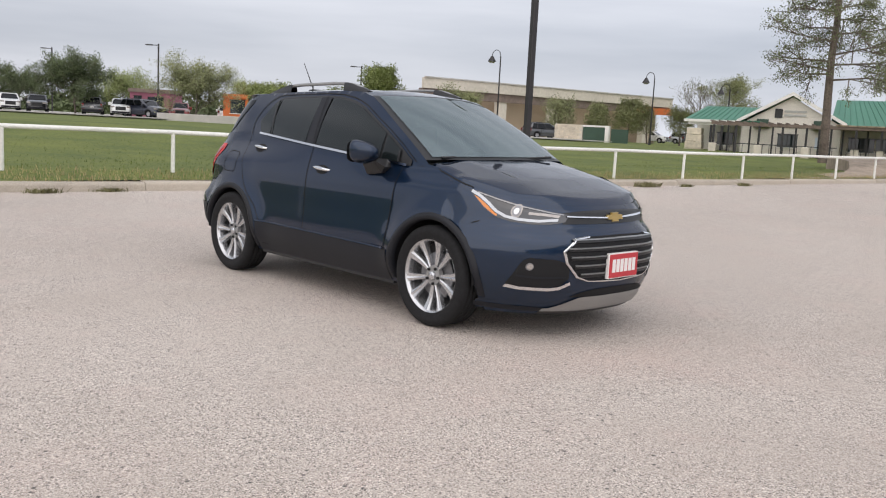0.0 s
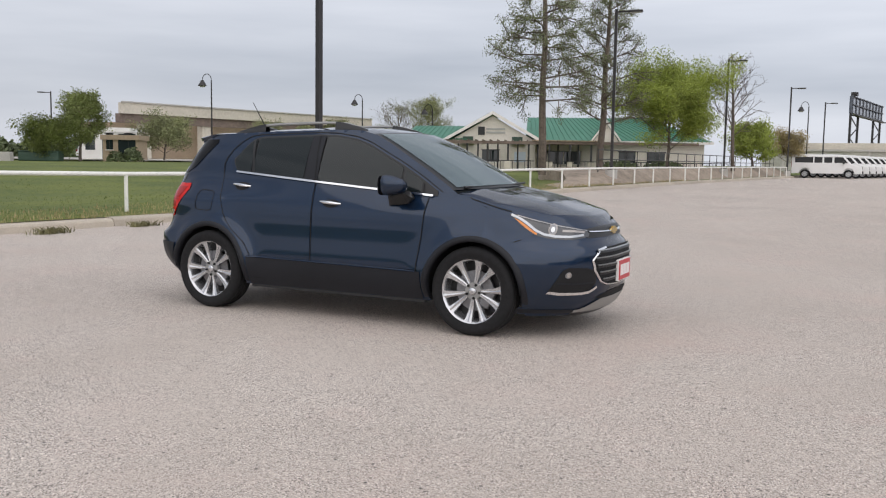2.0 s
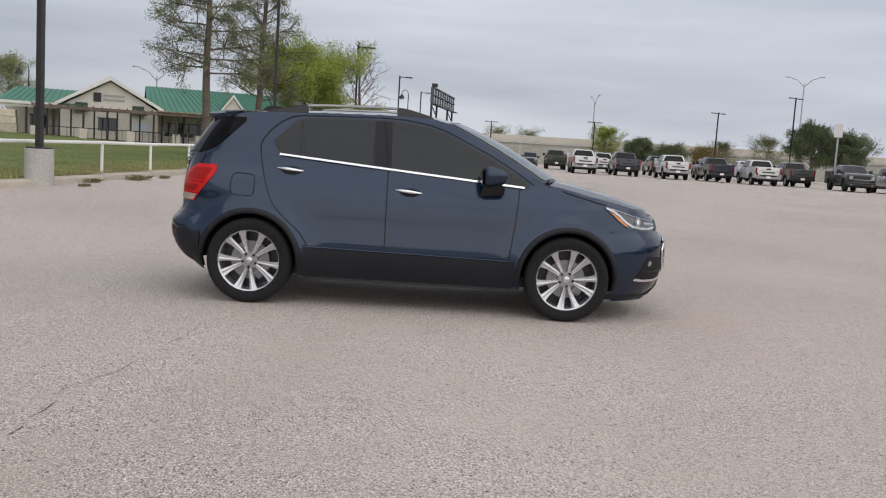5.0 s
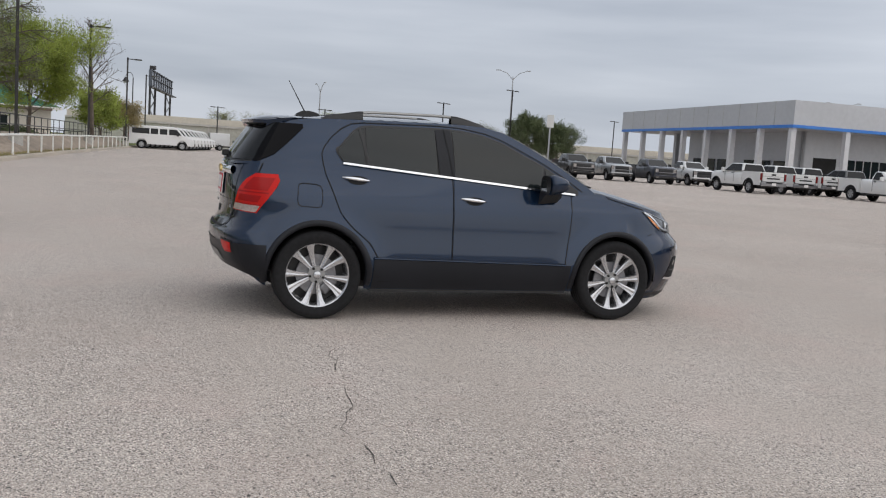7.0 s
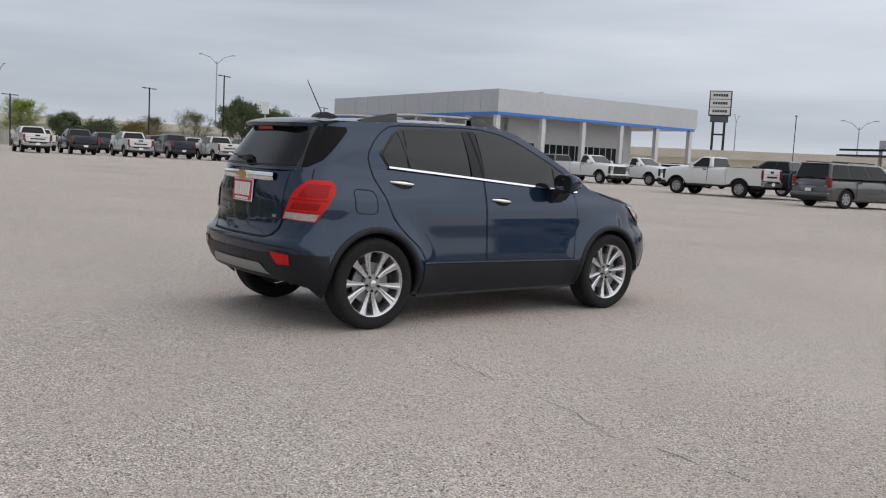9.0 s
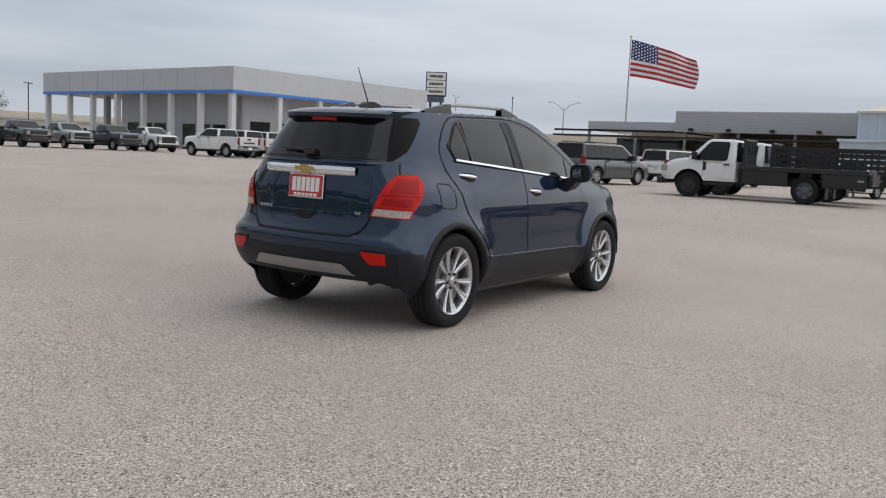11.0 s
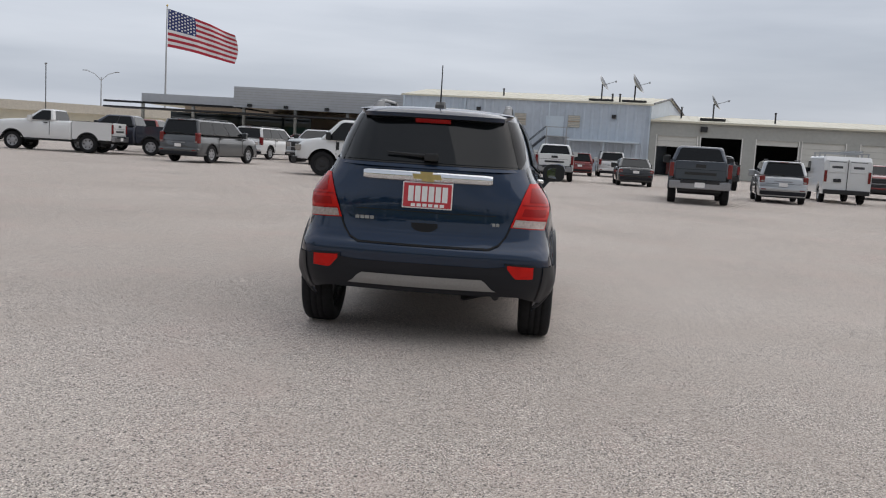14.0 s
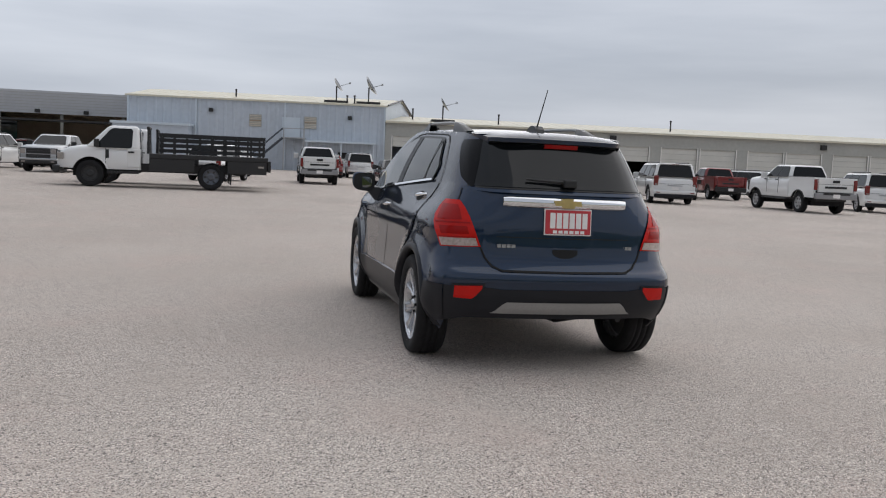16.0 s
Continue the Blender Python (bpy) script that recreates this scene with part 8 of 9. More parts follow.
                rows.append([bm.verts.new((x, side * yy, zz)) for yy, zz in ((y - 0.034, base), (y - 0.022, base + hgt), (y + 0.022, base + hgt), (y + 0.034, base))])
            for p, q in zip(rows, rows[1:]):
                for j in range(3):
                    bm.faces.new((p[j], p[j + 1], q[j + 1], q[j]))
            bmesh.ops.recalc_face_normals(bm, faces=bm.faces)
            part("rail_foot", bm, M_black, bar, smooth=True)
        # mirror
        mb = bmesh.new()
        bmesh.ops.create_uvsphere(mb, u_segments=20, v_segments=12, radius=1.0)
        for v in mb.verts:
            k = (abs(v.co.x) ** 3.2 + abs(v.co.y) ** 3.2 + abs(v.co.z) ** 3.2) ** (-1 / 3.2)
            v.co *= k
            fat = 1 - 0.35 * max(0, v.co.x)
            v.co = Vector((v.co.x * (0.145 if v.co.x > 0 else 0.055), v.co.y * 0.100 * fat, v.co.z * 0.082 * fat + 0.012 * v.co.y * side))
        bmesh.ops.translate(mb, vec=(0.60, side * 0.915, 1.127), verts=mb.verts)
        mirror = part("door_mirror", mb, M_body, car, smooth=True)
        gl = bmesh.new()
        bmesh.ops.create_circle(gl, cap_ends=True, segments=24, radius=1.0)
        for v in gl.verts:
            v.co = Vector((0.541 + 0.10 * v.co.x * side * 0.09, side * 0.915 + math.copysign(abs(v.co.x) ** 0.7, v.co.x) * 0.066, 1.122 + math.copysign(abs(v.co.y) ** 0.7, v.co.y) * 0.048))
        part("mirror_glass", gl, M_mirror, mirror)
        shell = bmesh.new()
        bmesh.ops.create_circle(shell, cap_ends=True, segments=24, radius=1.0)
        for v in shell.verts:
            v.co = Vector((0.5430, side * 0.915 + math.copysign(abs(v.co.x) ** 0.6, v.co.x) * 0.094, 1.127 + math.copysign(abs(v.co.y) ** 0.6, v.co.y) * 0.077))
        part("mirror_rim", shell, M_black, mirror)
        stalk = bmesh.new()
        add_prism(stalk, [(0.54, 0.965), (0.70, 0.985), (0.74, 1.03), (0.69, 1.085), (0.57, 1.08)], 0, 0.125)
        for v in stalk.verts:
            v.co.y = side * (0.755 + v.co.y * 1.2) if v.co.y < 0.06 or v.co.z > 1.06 else side * (0.755 + v.co.y * 0.5)
        part("mirror_stalk", stalk, M_black, mirror)

    # windscreen, hatch glass, spoiler
    part("windscreen", add_grid(bmesh.new(), lambda u, v: windscreen_at(u * 0.93 + 0.035, v * 0.94 + 0.03, 0.004), 26, 14), M_screen, car, "pale windscreen reflecting the sky", smooth=True)
    rim = bmesh.new()
    rows = [[rim.verts.new(windscreen_at(0.5 + (u - 0.5) * k, 0.5 + (v - 0.5) * k)) for u, v in [(t, 0) for t in steps(0, 1, 20)] + [(1, t) for t in steps(0.1, 1, 9)] + [(1 - t, 1) for t in steps(0.05, 1, 19)] + [(0, 1 - t) for t in steps(0.1, 0.9, 8)]] for k in (1.0, 0.90)]
    n = len(rows[0])
    for i in range(n):
        rim.faces.new((rows[0][i], rows[0][(i + 1) % n], rows[1][(i + 1) % n], rows[1][i]))
    part("windscreen_frame", rim, M_black, car, smooth=True)
    cowl = add_grid(bmesh.new(), lambda u, v: (1.16 - 0.145 * abs(2 * u - 1) ** 2 + 0.09 * v, (2 * u - 1) * 0.72, 1.088 - 0.03 * abs(2 * u - 1) ** 2 + 0.012 * v), 20, 3)
    part("cowl_panel", cowl, M_black, car)
    for a, b in (((1.175, -0.1), (1.10, -0.62)), ((1.18, 0.45), (1.20, -0.02))):
        bm = bmesh.new()
        add_tube(bm, (a[0], a[1], 1.135), (b[0], b[1], 1.118), 0.009)
        part("windscreen_wiper", bm, M_black, car)
    part("hatch_glass", add_grid(bmesh.new(), lambda u, v: stern_glass_at(u * 0.975 + 0.0125, v * 0.94 + 0.035, 0.004), 24, 12), M_hatch, car, "dark tinted hatch glass", smooth=True)
    part("hatch_glass_frame", add_grid(bmesh.new(), lambda u, v: stern_glass_at(u, v), 24, 12), M_black, car, smooth=True)
    for side in (-1, 1):
        bm = bmesh.new()
        rows = []
        for j in range(11):
            v = j / 10
            zz = 1.178 + 0.305 * v
            w, deep = upper_w(-1.5, zz), hatch_x(zz) + 1.3
            t0 = min(0.97, (0.575 - 0.095 * v) / w)
            t1 = max(t0 + 0.004, plan_share(lerp_table(((1.178, -1.75), (1.20, -1.70), (1.225, -1.63), (1.30, -1.548), (1.46, -1.386), (1.49, -1.40)), zz), deep, *HATCH))
            row = []
            for i in range(9):
                t = t0 + (t1 - t0) * (1 - (1 - i / 8) ** 2)
                row.append(bm.verts.new((-1.3 + plan_reach(t, deep, *HATCH) - 0.010 * (1 - i / 9), side * (w * t + 0.007 * i / 8), zz)))
            rows.append(row)
        for p, q in zip(rows, rows[1:]):
            for i in range(8):
                bm.faces.new((p[i], p[i + 1], q[i + 1], q[i]))
        bmesh.ops.recalc_face_normals(bm, faces=bm.faces)
        part("hatch_side_panel", bm, M_panel, car, "gloss black panel beside the hatch glass", smooth=True)

    def spoiler_edge(q):
        return -1.795 + 0.03 * q * q + 0.10 * abs(q) ** 8

    def spoiler(u, v):
        q = 2 * u - 1
        x = -1.44 + (spoiler_edge(q) + 1.44) * v
        half = upper_w(max(x, -1.66), rail_z(x)) + 0.004 - 0.065 * ease((-x - 1.46) / 0.22)
        return (x, q * half, roof_z(x, q * half) + 0.005 * ease(v / 0.1) - 0.022 * abs(q) ** 6 * v)
    shell = add_grid(bmesh.new(), spoiler, 32, 14)
    for side in (0.0, 1.0):
        add_grid(shell, lambda u, v: (lambda p: (p[0], p[1] * (1 - 0.02 * v), p[2] - 0.045 * v * ease(0.25 + u)))(spoiler(side, u)), 14, 2)
    add_grid(shell, lambda u, v: (lambda p: (p[0] + 0.012 * v, p[1], p[2] - 0.026 * v))(spoiler(u, 1.0)), 32, 2)
    part("roof_spoiler", shell, M_body, car, smooth=True)
    # underside coloured black in place of the shade below the spoiler
    part("spoiler_underside_shade", add_grid(bmesh.new(), lambda u, v: (lambda p: (p[0] + 0.012 + 0.13 * v, p[1] * (1 - 0.02 * v), p[2] - 0.026 - 0.028 * v))(spoiler(u, 1.0)), 32, 6), M_black, car, smooth=True)
    stop = bmesh.new()
    add_grid(stop, lambda u, v: (-1.785 + 0.012 * v, -0.115 + 0.23 * u, 1.466 - 0.026 * v), 6, 2)
    part("high_stop_lamp", stop, M_red_dark, car)
    fin = bmesh.new()
    add_prism(fin, [(-1.38, 1.552), (-1.16, 1.570), (-1.19, 1.592), (-1.26, 1.608), (-1.32, 1.602), (-1.36, 1.580)], -0.03, 0.03)
    base = part("aerial_base", fin, M_black, car)
    mast = bmesh.new()
    add_tube(mast, (-1.29, 0.0, 1.59), (-1.44, -0.012, 1.845), 0.0055, 0.003, 8)
    part("aerial_mast", mast, M_black, base)
    wiper = bmesh.new()
    add_tube(wiper, (-1.93, -0.02, 1.225), (-1.905, 0.27, 1.238), 0.012, 0.006)
    add_box(wiper, -1.955, -1.90, -0.06, 0.03, 1.195, 1.245, 0.01)
    part("rear_wiper", wiper, M_black, car)

    # nose: lamps, grilles, badge, plate, skid
    for side in (-1, 1):
        corner = lambda off: (lambda x, z: (x + off * 0.7, side_y(x, z) + off * 0.7, z))
        lo = lambda x: lerp_table(((1.545, 0.934), (1.60, 0.888), (1.66, 0.835), (1.735, 0.785), (1.82, 0.762), (1.93, 0.75), (2.0, 0.752), (2.045, 0.768)), x)
        hi = lambda x: lerp_table(((1.545, 0.942), (1.60, 0.936), (1.72, 0.902), (1.85, 0.866), (1.95, 0.842), (2.045, 0.815)), x)
        bm = bmesh.new()
        add_patch(bm, corner(0.007), steps(1.545, 2.045, 30), lo, hi, 8, side)
        lamp = part("headlamp", bm, M_smoke, car, "smoked headlamp with a pale light strip", smooth=True)
        part("bumper_seam", add_ribbon(bmesh.new(), [(1.75, 0.778), (1.70, 0.768), (1.65, 0.752), (1.60, 0.735)], corner(0.004), 0.006, side), M_gap, car)
        guide = [(1.555, 0.936), (1.62, 0.908), (1.68, 0.868), (1.735, 0.822), (1.79, 0.793), (1.86, 0.778), (1.95, 0.772), (2.02, 0.782)]
        part("light_strip", add_ribbon(bmesh.new(), guide, corner(0.0125), 0.017, side), M_guide, lamp, "pale curved light strip", smooth=True)
        bm = bmesh.new()
        add_patch(bm, corner(0.011), steps(1.585, 1.745, 12), lambda x: lo(x) + 0.006, lambda x: max(lo(x) + 0.010, lerp_table(tuple(guide), x) - 0.016), 4, side)
        part("turn_signal", bm, M_amber, lamp, smooth=True)
        part("lamp_chrome", add_ribbon(bmesh.new(), [(1.60, 0.930), (1.72, 0.896), (1.85, 0.860), (1.95, 0.836), (2.03, 0.814)], corner(0.012), 0.006, side), M_chrome_dull, lamp)
        part("lamp_chrome", add_ribbon(bmesh.new(), [(1.90, 0.818), (1.97, 0.812), (2.02, 0.803)], corner(0.012), 0.016, side), M_clear_lens, lamp)
        for nm, r, off, mat in (("projector", 0.044, 0.011, M_clear_lens), ("projector_ring", 0.035, 0.0125, M_disc), ("projector_lens", 0.021, 0.014, M_glow_lens)):
            bm = bmesh.new()
            g = corner(off)
            ring = []
            for k in range(21):
                a = 2 * math.pi * k / 20
                p = g(1.842 + (r * 0.62 * math.cos(a) if k < 20 else 0.0), 0.828 + (r * math.sin(a) if k < 20 else 0.0))
                ring.append(bm.verts.new((p[0], side * p[1], p[2])))
            for k in range(20):
                bm.faces.new((ring[20], ring[k], ring[(k + 1) % 20]))
            bmesh.ops.recalc_face_normals(bm, faces=bm.faces)
            part(nm, bm, mat, lamp, smooth=True)
        # fog pocket
        bm = bmesh.new()
        add_patch(bm, on_nose(0.004), steps(-0.728, -0.44, 20), lambda y: lerp_table(((-0.728, 0.354), (-0.6, 0.352), (-0.48, 0.372), (-0.44, 0.42)), y), lambda y: lerp_table(((-0.728, 0.38), (-0.712, 0.455), (-0.69, 0.525), (-0.66, 0.548), (-0.53, 0.540), (-0.465, 0.520), (-0.44, 0.47)), y), 8, side)
        pocket = part("fog_lamp_pocket", bm, M_gap, car)
        part("fog_lamp_ring", nose_disc(-0.655, 0.492, 0.018, 0.024, 0.007, side), M_disc, pocket, smooth=True)
        part("fog_lamp", nose_disc(-0.655, 0.492, 0.013, 0.018, 0.009, side), M_clear_lens, pocket, smooth=True)
        bm = bmesh.new()
        add_ribbon(bm, [(-0.732, 0.362), (-0.68, 0.350), (-0.55, 0.348), (-0.49, 0.357), (-0.43, 0.390)], on_nose(0.013), 0.020, side)
        part("fog_trim", bm, M_chrome, pocket, "chrome strip under the fog lamp")
        bm = bmesh.new()
        add_ribbon(bm, [(-0.705, 0.432), (-0.62, 0.424), (-0.46, 0.428)], on_nose(0.008), 0.014, side)
        part("fog_slat", bm, M_clad, pocket)
        bm = bmesh.new()
        add_patch(bm, on_nose(0.004), steps(-0.80, -0.43, 18), lambda y: 0.192, lambda y: lerp_table(((-0.80, 0.225), (-0.6, 0.222), (-0.5, 0.215), (-0.43, 0.205)), y), 4, side)
        part("bumper_chin", bm, M_clad, car, "charcoal plastic lower edge of the front bumper")
    nose_raw = lambda off: (lambda y, z: Vector((front_x(y, z) + off, y, z)))

    def nose_sheet(ys, lo, hi, off, nv=6):
        bm = bmesh.new()
        n = nose_raw(off)
        rows = [[bm.verts.new(n(y, lo(y) + (hi(y) - lo(y)) * j / nv)) for j in range(nv + 1)] for y in ys]
        for p, q in zip(rows, rows[1:]):
            for j in range(nv):
                bm.faces.new((p[j], q[j], q[j + 1], p[j + 1]))
        return bm

    def nose_line(points, off, width):
        bm = bmesh.new()
        n = nose_raw(off)
        fine = []
        for (a, b), (c, d) in zip(points, points[1:]):
            fine += [(a + (c - a) * i / 8, b + (d - b) * i / 8) for i in range(8)]
        fine.append(points[-1])
        rows = []
        for i, (y, z) in enumerate(fine):
            p, q = fine[max(0, i - 1)], fine[min(len(fine) - 1, i + 1)]
            dy, dz = q[0] - p[0], q[1] - p[1]
            k = math.hypot(dy, dz)
            rows.append([bm.verts.new(n(y - dz / k * width * s, z + dy / k * width * s) + Vector((lift, 0, 0))) for s, lift in ((-0.5, 0), (-0.25, 0.008), (0.25, 0.008), (0.5, 0))])
        for p, q in zip(rows, rows[1:]):
            for j in range(3):
                bm.faces.new((p[j], p[j + 1], q[j + 1], q[j]))
        return bm
    upper = part("upper_grille", nose_sheet(steps(-0.435, 0.435, 28), lambda y: 0.757, lambda y: 0.842 - 0.02 * (abs(y) / 0.435) ** 3, 0.003), M_black, car, "black upper grille with a chrome bar")
    for a, b in ((-0.41, -0.075), (0.075, 0.41)):
        part("grille_bar", nose_line([(a, 0.805), (b, 0.795)] if a < 0 else [(a, 0.795), (b, 0.805)], 0.008, 0.014), M_chrome, upper)
    bow = bmesh.new()
    add_prism(bow, [(-0.085, -0.018), (-0.03, -0.018), (-0.036, -0.034), (0.046, -0.034), (0.040, -0.018), (0.095, -0.018), (0.085, 0.018), (0.03, 0.018), (0.036, 0.034), (-0.046, 0.034), (-0.040, 0.018), (-0.095, 0.018)], 0, 0.02)
    bow.transform(Matrix.Translation((2.130, 0, 0.797)) @ Matrix.Rotation(math.pi / 2, 4, "Z") @ Matrix.Scale(0.86, 4))
    part("badge", bow, M_gold, car, "gold cross-shaped badge")
    frame_line = [(-0.30, 0.684), (-0.40, 0.670), (-0.485, 0.592), (-0.465, 0.52), (-0.385, 0.428), (-0.30, 0.400), (0.0, 0.388)]
    ylo = lambda y: lerp_table(((0.0, 0.388), (0.30, 0.398), (0.385, 0.428), (0.465, 0.52), (0.485, 0.585)), abs(y))
    yhi = lambda y: lerp_table(((0.0, 0.69), (0.30, 0.685), (0.40, 0.670), (0.485, 0.60)), abs(y))
    grille = part("lower_grille", nose_sheet(steps(-0.48, 0.48, 30), ylo, yhi, 0.003, 8), M_gap, car, "black slatted grille in a chrome frame")
    for k in range(5):
        z = 0.435 + 0.055 * k
        w = (0.37, 0.415, 0.445, 0.46, 0.43)[k]
        part("grille_slat", nose_line([(-w, z), (0, z + 0.004), (w, z)], 0.006, 0.024), M_black, grille)
        part("slat_edge", nose_line([(-w, z + 0.012), (0, z + 0.016), (w, z + 0.012)], 0.010, 0.011), M_slat_edge, grille)
    part("grille_frame", nose_line(frame_line + [(-y, z) for y, z in frame_line[-2::-1]], 0.006, 0.014), M_chrome, grille)
    part("air_intake", nose_sheet(steps(-0.40, 0.40, 24), lambda y: 0.285 + 0.06 * abs(y) ** 2, lambda y: 0.345 - 0.05 * (abs(y) / 0.4) ** 4, 0.004), M_gap, car)
    part("front_skid_plate", nose_sheet(steps(-0.52, 0.52, 32), lambda y: 0.192, lambda y: 0.292 - 0.080 * ease((abs(y) - 0.30) / 0.22), 0.010), M_silver, car, "silver lower bumper skid plate", smooth=True)
    part("front_lip", nose_sheet(steps(-0.52, 0.52, 30), lambda y: 0.165, lambda y: 0.20, 0.004, 3), M_black, car)
    pl = box(2.216, 2.224, -0.1525, 0.1525, 0.415, 0.567, 0.003)
    plate = part("front_plate", pl, M_plate_red, car, "red dealer plate with white block lettering bars")
    part("plate_rim", box(2.195, 2.218, -0.16, 0.16, 0.408, 0.574, 0.003), M_plate_white, plate)
    for k in range(6):
        part("plate_bar", box(2.22, 2.226, -0.128 + 0.0435 * k, -0.094 + 0.0435 * k, 0.45, 0.535), M_plate_white, plate)

    # stern: lamps, garnish, plate, bumper
    for side in (-1, 1):
        def lens_at(off):
            def f(u, v):
                # u from the tailgate outwards and round the corner, v up
                zz = 0.803 + 0.285 * v
                y_in = 0.545 + 0.105 * v
                x_out = lerp_table(((0.0, -1.745), (0.2, -1.71), (0.7, -1.60), (0.93, -1.565), (1.0, -1.59)), v)
                w, n, deep = half_width(-1.6, zz), stern_power(zz), tail_x(zz) + 1.3
                t0, t1 = y_in / w, plan_share(x_out, deep, n, 3.5, 0.125)
                a0, a1 = math.asin(min(1.0, t0) ** (n / 2)), math.asin(min(1.0, t1) ** (n / 2))
                # half the way by width, half by the corner's turn
                t = 0.5 * (t0 + (t1 - t0) * u) + 0.5 * math.sin(a0 + (a1 - a0) * u) ** (2 / n)
                x, y = -1.3 + plan_reach(t, deep, n, 3.5, 0.125), w * t
                lean = ease((t - 0.80) / 0.2)
                return (x - off * (1 - lean), y + off * lean, zz - 0.012 * u * (1 - v))
            return f

        def lens_part(name, u0, u1, v0, v1, mat, owner, off):
            bm = bmesh.new()
            g = lens_at(off)
            rows = []
            for i in range(15):
                rows.append([bm.verts.new((lambda p: (p[0], side * abs(p[1]), p[2]))(g(u0 + (u1 - u0) * i / 14, v0 + (v1 - v0) * j / 6))) for j in range(7)])
            for p, q in zip(rows, rows[1:]):
                for j in range(6):
                    bm.faces.new((p[j], p[j + 1], q[j + 1], q[j]))
            bmesh.ops.recalc_face_normals(bm, faces=bm.faces)
            return part(name, bm, mat, owner, smooth=True)
        lamp = lens_part("tail_lamp", 0, 1, 0.0, 1.0, M_red_lens, car, 0.008)
        lamp["label"] = "red tail lamp with a clear lower strip"
        lens_part("reversing_lens", 0.04, 0.96, 0.02, 0.185, M_reverse, lamp, 0.012)
        lens_part("lamp_core", 0.22, 0.90, 0.58, 0.90, M_red_dark, lamp, 0.0105)
        lens_part("lamp_core", 0.14, 0.86, 0.27, 0.44, M_red_dark, lamp, 0.0105)
        lens_part("lamp_band", 0.05, 0.95, 0.50, 0.535, M_red_dark, lamp, 0.012)
        lens_part("lamp_band", 0.03, 0.97, 0.195, 0.215, M_red_dark, lamp, 0.012)
        bm = bmesh.new()
        add_patch(bm, on_stern(0.008), steps(-0.712, -0.545, 10), lambda y: lerp_table(((-0.712, 0.484), (-0.60, 0.480), (-0.545, 0.545)), y), lambda y: lerp_table(((-0.712, 0.560), (-0.545, 0.568)), y), 4, side)
        reflector = part("bumper_reflector", bm, M_red_lens, car)
        bm = bmesh.new()
        add_patch(bm, on_stern(0.0055), steps(-0.728, -0.528, 10), lambda y: lerp_table(((-0.728, 0.470), (-0.60, 0.466), (-0.528, 0.540)), y), lambda y: lerp_table(((-0.728, 0.572), (-0.528, 0.580)), y), 4, side)
        part("reflector_pocket", bm, M_clad, reflector)
    def stern_sheet(ys, lo, hi, off, nv=6):
        bm = bmesh.new()
        rows = [[bm.verts.new((rear_x(y, z) - off, y, z)) for z in steps(lo(y), hi(y), nv)] for y in ys]
        for p, q in zip(rows, rows[1:]):
            for j in range(nv):
                bm.faces.new((p[j], p[j + 1], q[j + 1], q[j]))
        return bm
    part("bumper_lower", stern_sheet(steps(-0.77, 0.77, 48), lambda y: 0.352 - 0.04 * ease((abs(y) - 0.6) / 0.17), lambda y: lerp_table(((0, 0.548), (0.42, 0.545), (0.52, 0.556), (0.80, 0.560)), abs(y)), 0.004, 10), M_clad, car, "charcoal plastic lower rear bumper", smooth=True)
    for side in (-1, 1):
        bm = bmesh.new()
        rows = []
        for v in steps(0.0, 1.0, 9):
            row = []
            for k in range(22):
                z = 0.312 - 0.052 * ease(k / 12) + (0.560 - 0.312 + 0.052 * ease(k / 12)) * v
                if k < 4:
                    t = 0.895 + 0.015 * k
                    x, y = -1.3 + plan_reach(t, tail_x(z) + 1.3, stern_power(z), 3.5, 0.125), half_width(-1.6, z) * t
                else:
                    x0 = -1.3 + plan_reach(0.94, tail_x(z) + 1.3, stern_power(z), 3.5, 0.125)
                    share = (k - 3) / 18 * (-1.675 - x0) / (-1.3 - x0)
                    x = x0 + (-1.3 - x0) * share
                    y = side_y(x, z) + (half_width(-1.6, z) * 0.94 - side_y(x0, z)) * (1 - ease(share * 3))
                lean = ease(k / 14)
                row.append(bm.verts.new((x - 0.009 * (1 - lean) - 0.002, side * (y + 0.002 + 0.009 * lean), z)))
            rows.append(row)
        for p, q in zip(rows, rows[1:]):
            for k in range(21):
                bm.faces.new((p[k], p[k + 1], q[k + 1], q[k]))
        bmesh.ops.recalc_face_normals(bm, faces=bm.faces)
        part("bumper_side", bm, M_clad, car, "charcoal plastic bumper corner", smooth=True)
    part("rear_skid_plate", stern_sheet(steps(-0.48, 0.48, 30), lambda y: 0.388, lambda y: 0.466 - 0.078 * ease((abs(y) - 0.38) / 0.10), 0.012), M_silver, car, "silver rear skid plate", smooth=True)
    gate = part("tailgate", stern_sheet(steps(-0.53, 0.53, 32), lambda y: lerp_table(((0, 0.664), (0.42, 0.666), (0.48, 0.695), (0.53, 0.77)), abs(y)), lambda y: 1.165, 0.003, 16), M_body, car, smooth=True)
    bm = bmesh.new()
    add_ribbon(bm, [(-0.555, 0.82), (-0.52, 0.74), (-0.48, 0.69), (-0.42, 0.662), (-0.001, 0.66)], on_stern(0.006), 0.012, -1)
    add_ribbon(bm, [(-0.555, 0.82), (-0.52, 0.74), (-0.48, 0.69), (-0.42, 0.662), (-0.001, 0.66)], on_stern(0.006), 0.012, 1)
    part("tailgate_gap", bm, M_gap, gate)
    for side in (-1, 1):
        part("tailgate_gap", add_ribbon(bmesh.new(), [(-1.735, 1.085), (-1.72, 1.12), (-1.70, 1.165)], on_flank(0.004), 0.008, side), M_gap, gate)
    bm = bmesh.new()
    rows = []
    for i in range(25):
        y = -0.415 + 0.83 * i / 24
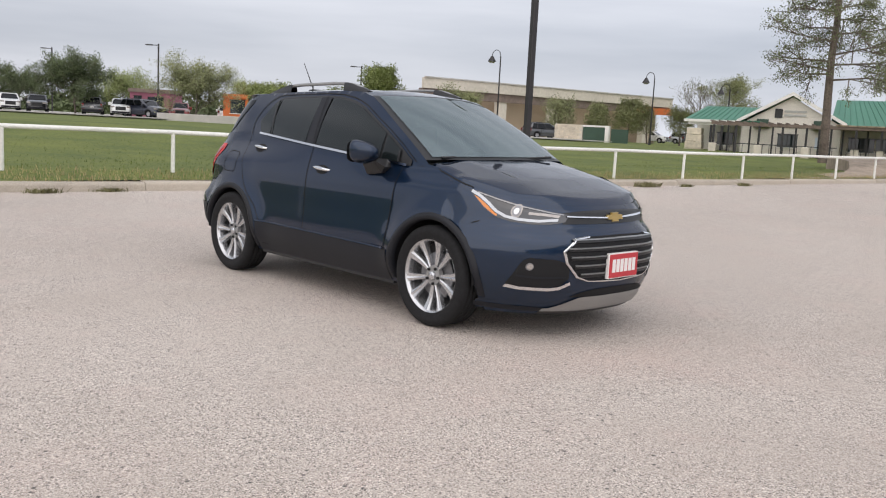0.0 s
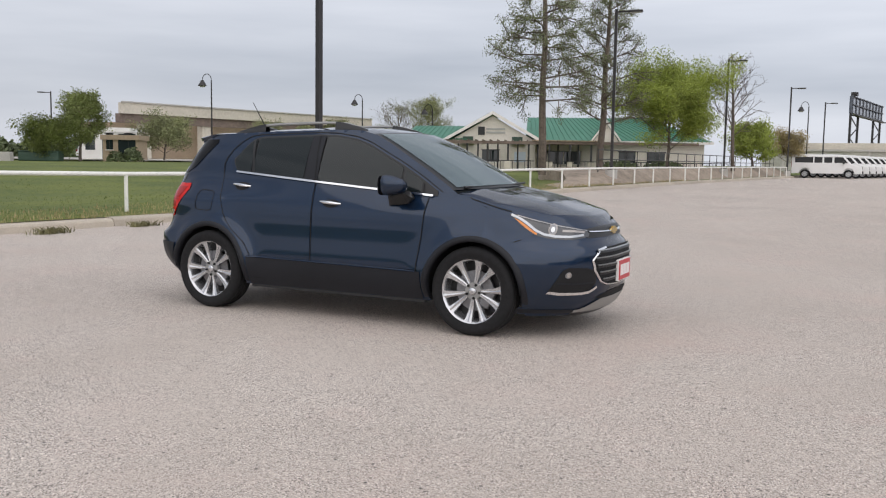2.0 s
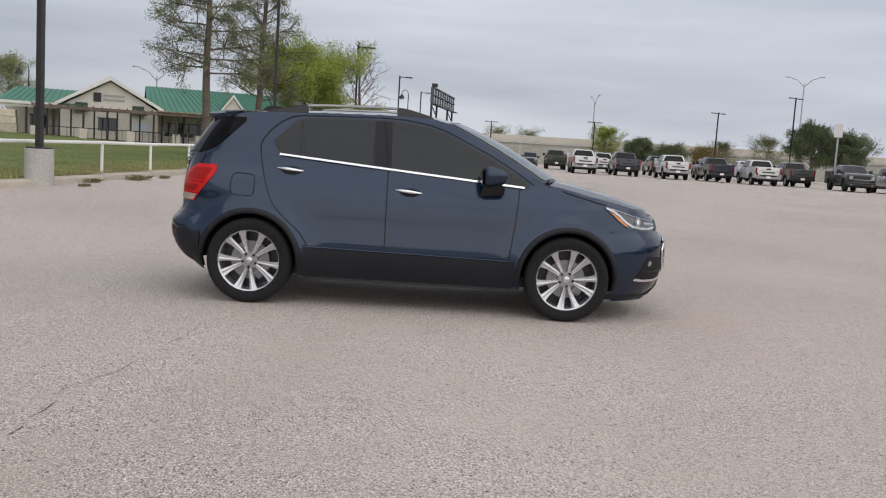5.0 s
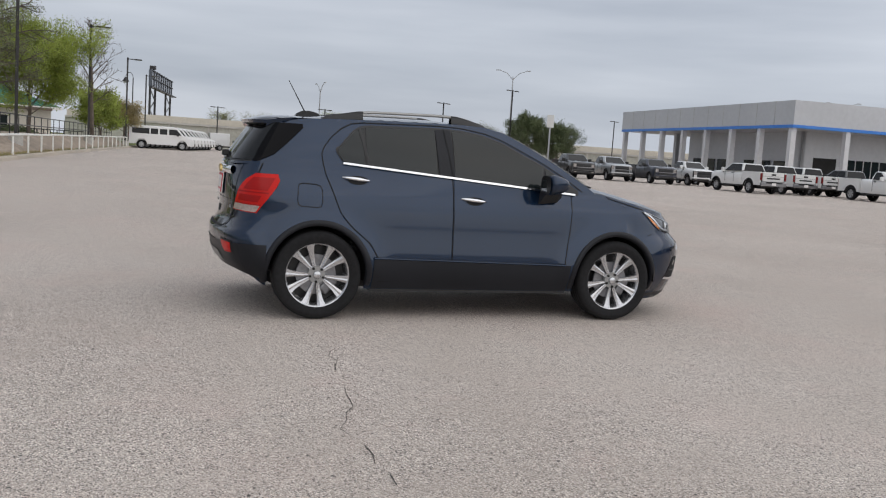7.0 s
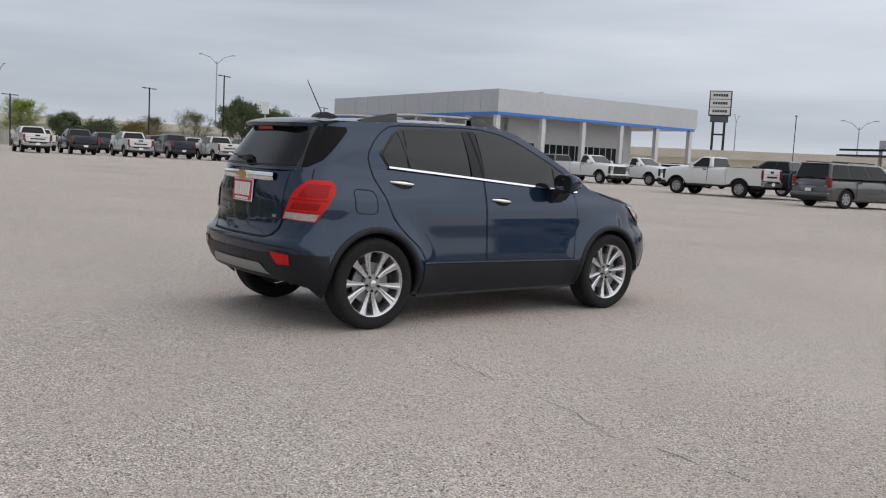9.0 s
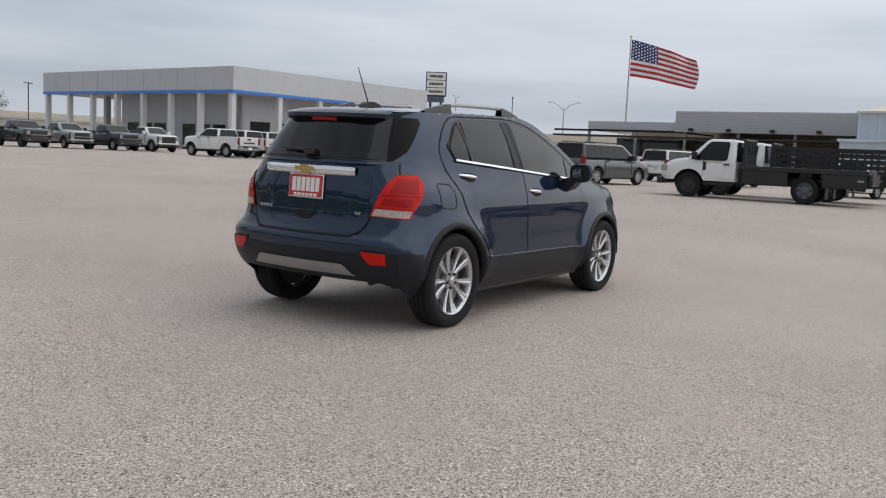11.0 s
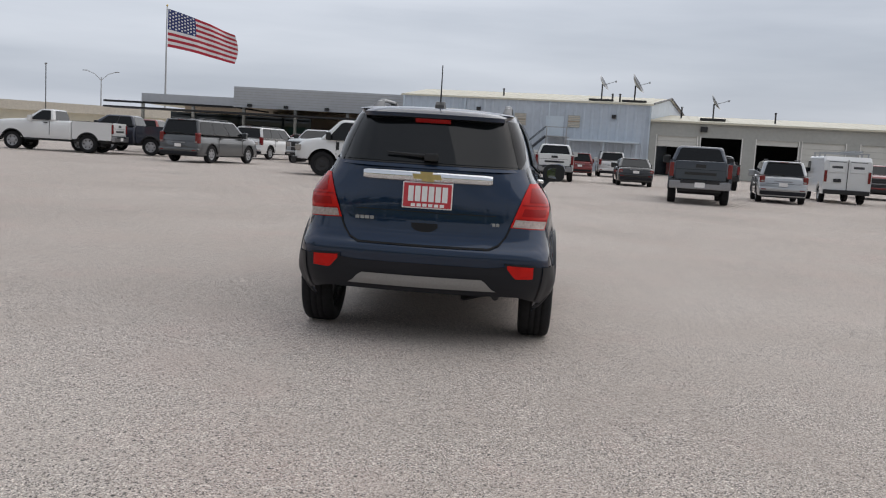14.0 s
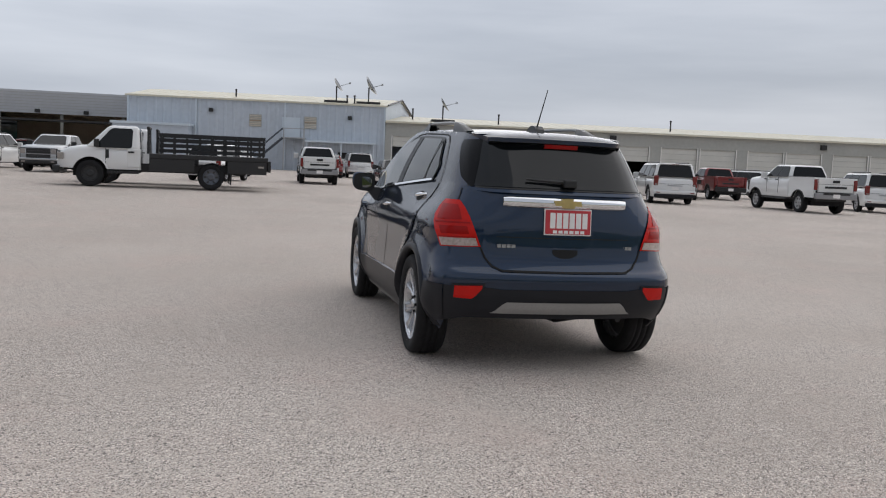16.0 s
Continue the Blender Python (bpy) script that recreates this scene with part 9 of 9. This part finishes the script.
        x = rear_x(y, 1.09)
        h = 0.035 if abs(y) < 0.40 else 0.030
        rows.append([bm.verts.new((x - d, y, 1.094 + dz)) for d, dz in ((0.004, h), (0.024, h * 0.8), (0.028, 0), (0.022, -h * 0.8), (0.002, -h))])
    for p, q in zip(rows, rows[1:]):
        for j in range(4):
            bm.faces.new((p[j], p[j + 1], q[j + 1], q[j]))
    bmesh.ops.recalc_face_normals(bm, faces=bm.faces)
    part("tailgate_garnish", bm, M_chrome, gate, "bright chrome bar across the tailgate", smooth=True)
    bow = bmesh.new()
    add_prism(bow, [(-0.085, -0.016), (-0.03, -0.016), (-0.036, -0.03), (0.046, -0.03), (0.040, -0.016), (0.095, -0.016), (0.085, 0.016), (0.03, 0.016), (0.036, 0.03), (-0.046, 0.03), (-0.040, 0.016), (-0.095, 0.016)], 0, 0.02)
    bow.transform(Matrix.Translation((-1.970, 0, 1.096)) @ Matrix.Rotation(-math.pi / 2, 4, "Z"))
    part("badge", bow, M_gold, gate, "gold cross-shaped badge")
    tilt = Matrix.Translation((-1.956, -0.008, 0.977)) @ Matrix.Rotation(radians(4), 4, "Y")
    plate = part("rear_plate", box(-0.006, 0.004, -0.1525, 0.1525, -0.076, 0.076, 0.003, tilt), M_plate_red, car, "red dealer plate with white block lettering bars")
    part("plate_rim", box(0.0, 0.008, -0.160, 0.160, -0.084, 0.084, 0.003, tilt), M_plate_white, plate)
    for k in range(6):
        part("plate_bar", box(-0.009, -0.004, -0.129 + 0.0435 * k, -0.095 + 0.0435 * k, -0.040, 0.058, 0.0, tilt), M_plate_white, plate)
        part("plate_bar", box(-0.009, -0.004, -0.110 + 0.037 * k, -0.083 + 0.037 * k, -0.072, -0.053, 0.0, tilt), M_plate_white, plate)
    part("gate_handle", stern_sheet(steps(-0.085, 0.085, 10), lambda y: 0.745 + 0.03 * (abs(y) / 0.085) ** 3, lambda y: 0.80, 0.006), M_gap, gate)
    # crease drawn as a flat near-black strip for the shade in it
    part("gate_crease", stern_sheet(steps(-0.45, 0.45, 12), lambda y: 0.868, lambda y: 0.874, 0.005, 1), M_gap, gate)
    for y0, y1, nm in ((0.33, 0.455, "model_badge"), (-0.475, -0.375, "trim_badge")):
        bm = bmesh.new()
        n = 4
        for k in range(n):
            a = y0 + (y1 - y0) * k / n
            add_box(bm, rear_x(y0, 0.81) - 0.012, rear_x(y0, 0.81) - 0.003, a, a + (y1 - y0) / n * 0.8, 0.805, 0.825)
        part(nm, bm, M_silver, gate, "small silver badge bars")

    # inside
    part("dashboard", box(0.55, 1.05, -0.68, 0.68, 0.75, 1.05, 0.06), M_seat, car)
    wheel = bmesh.new()
    pts = [(0.42 + 0.06 * math.sin(a), 0.36 + 0.18 * math.cos(a), 0.98 + 0.17 * math.sin(a)) for a in steps(0, 2 * math.pi, 24)]
    add_pipe(wheel, pts, 0.016)
    part("steering_wheel", wheel, M_black, car)
    part("document_sheet", box(1.02, 1.03, 0.55, 0.63, 1.10, 1.135), M_paper, car)
    for x, y in ((0.0, -0.36), (0.0, 0.36), (-0.88, -0.38), (-0.88, 0.0), (-0.88, 0.38)):
        seat = part("seat", box(x - 0.1, x + 0.42, y - 0.24, y + 0.24, 0.5, 0.68, 0.05), M_seat, car)
        part("seat_back", box(x - 0.22, x - 0.06, y - 0.23, y + 0.23, 0.62, 1.12, 0.05, None), M_seat, seat)
        part("headrest", box(x - 0.2, x - 0.1, y - 0.12, y + 0.12, 1.14, 1.32, 0.04), M_seat, seat)
    return car


make_crossover()
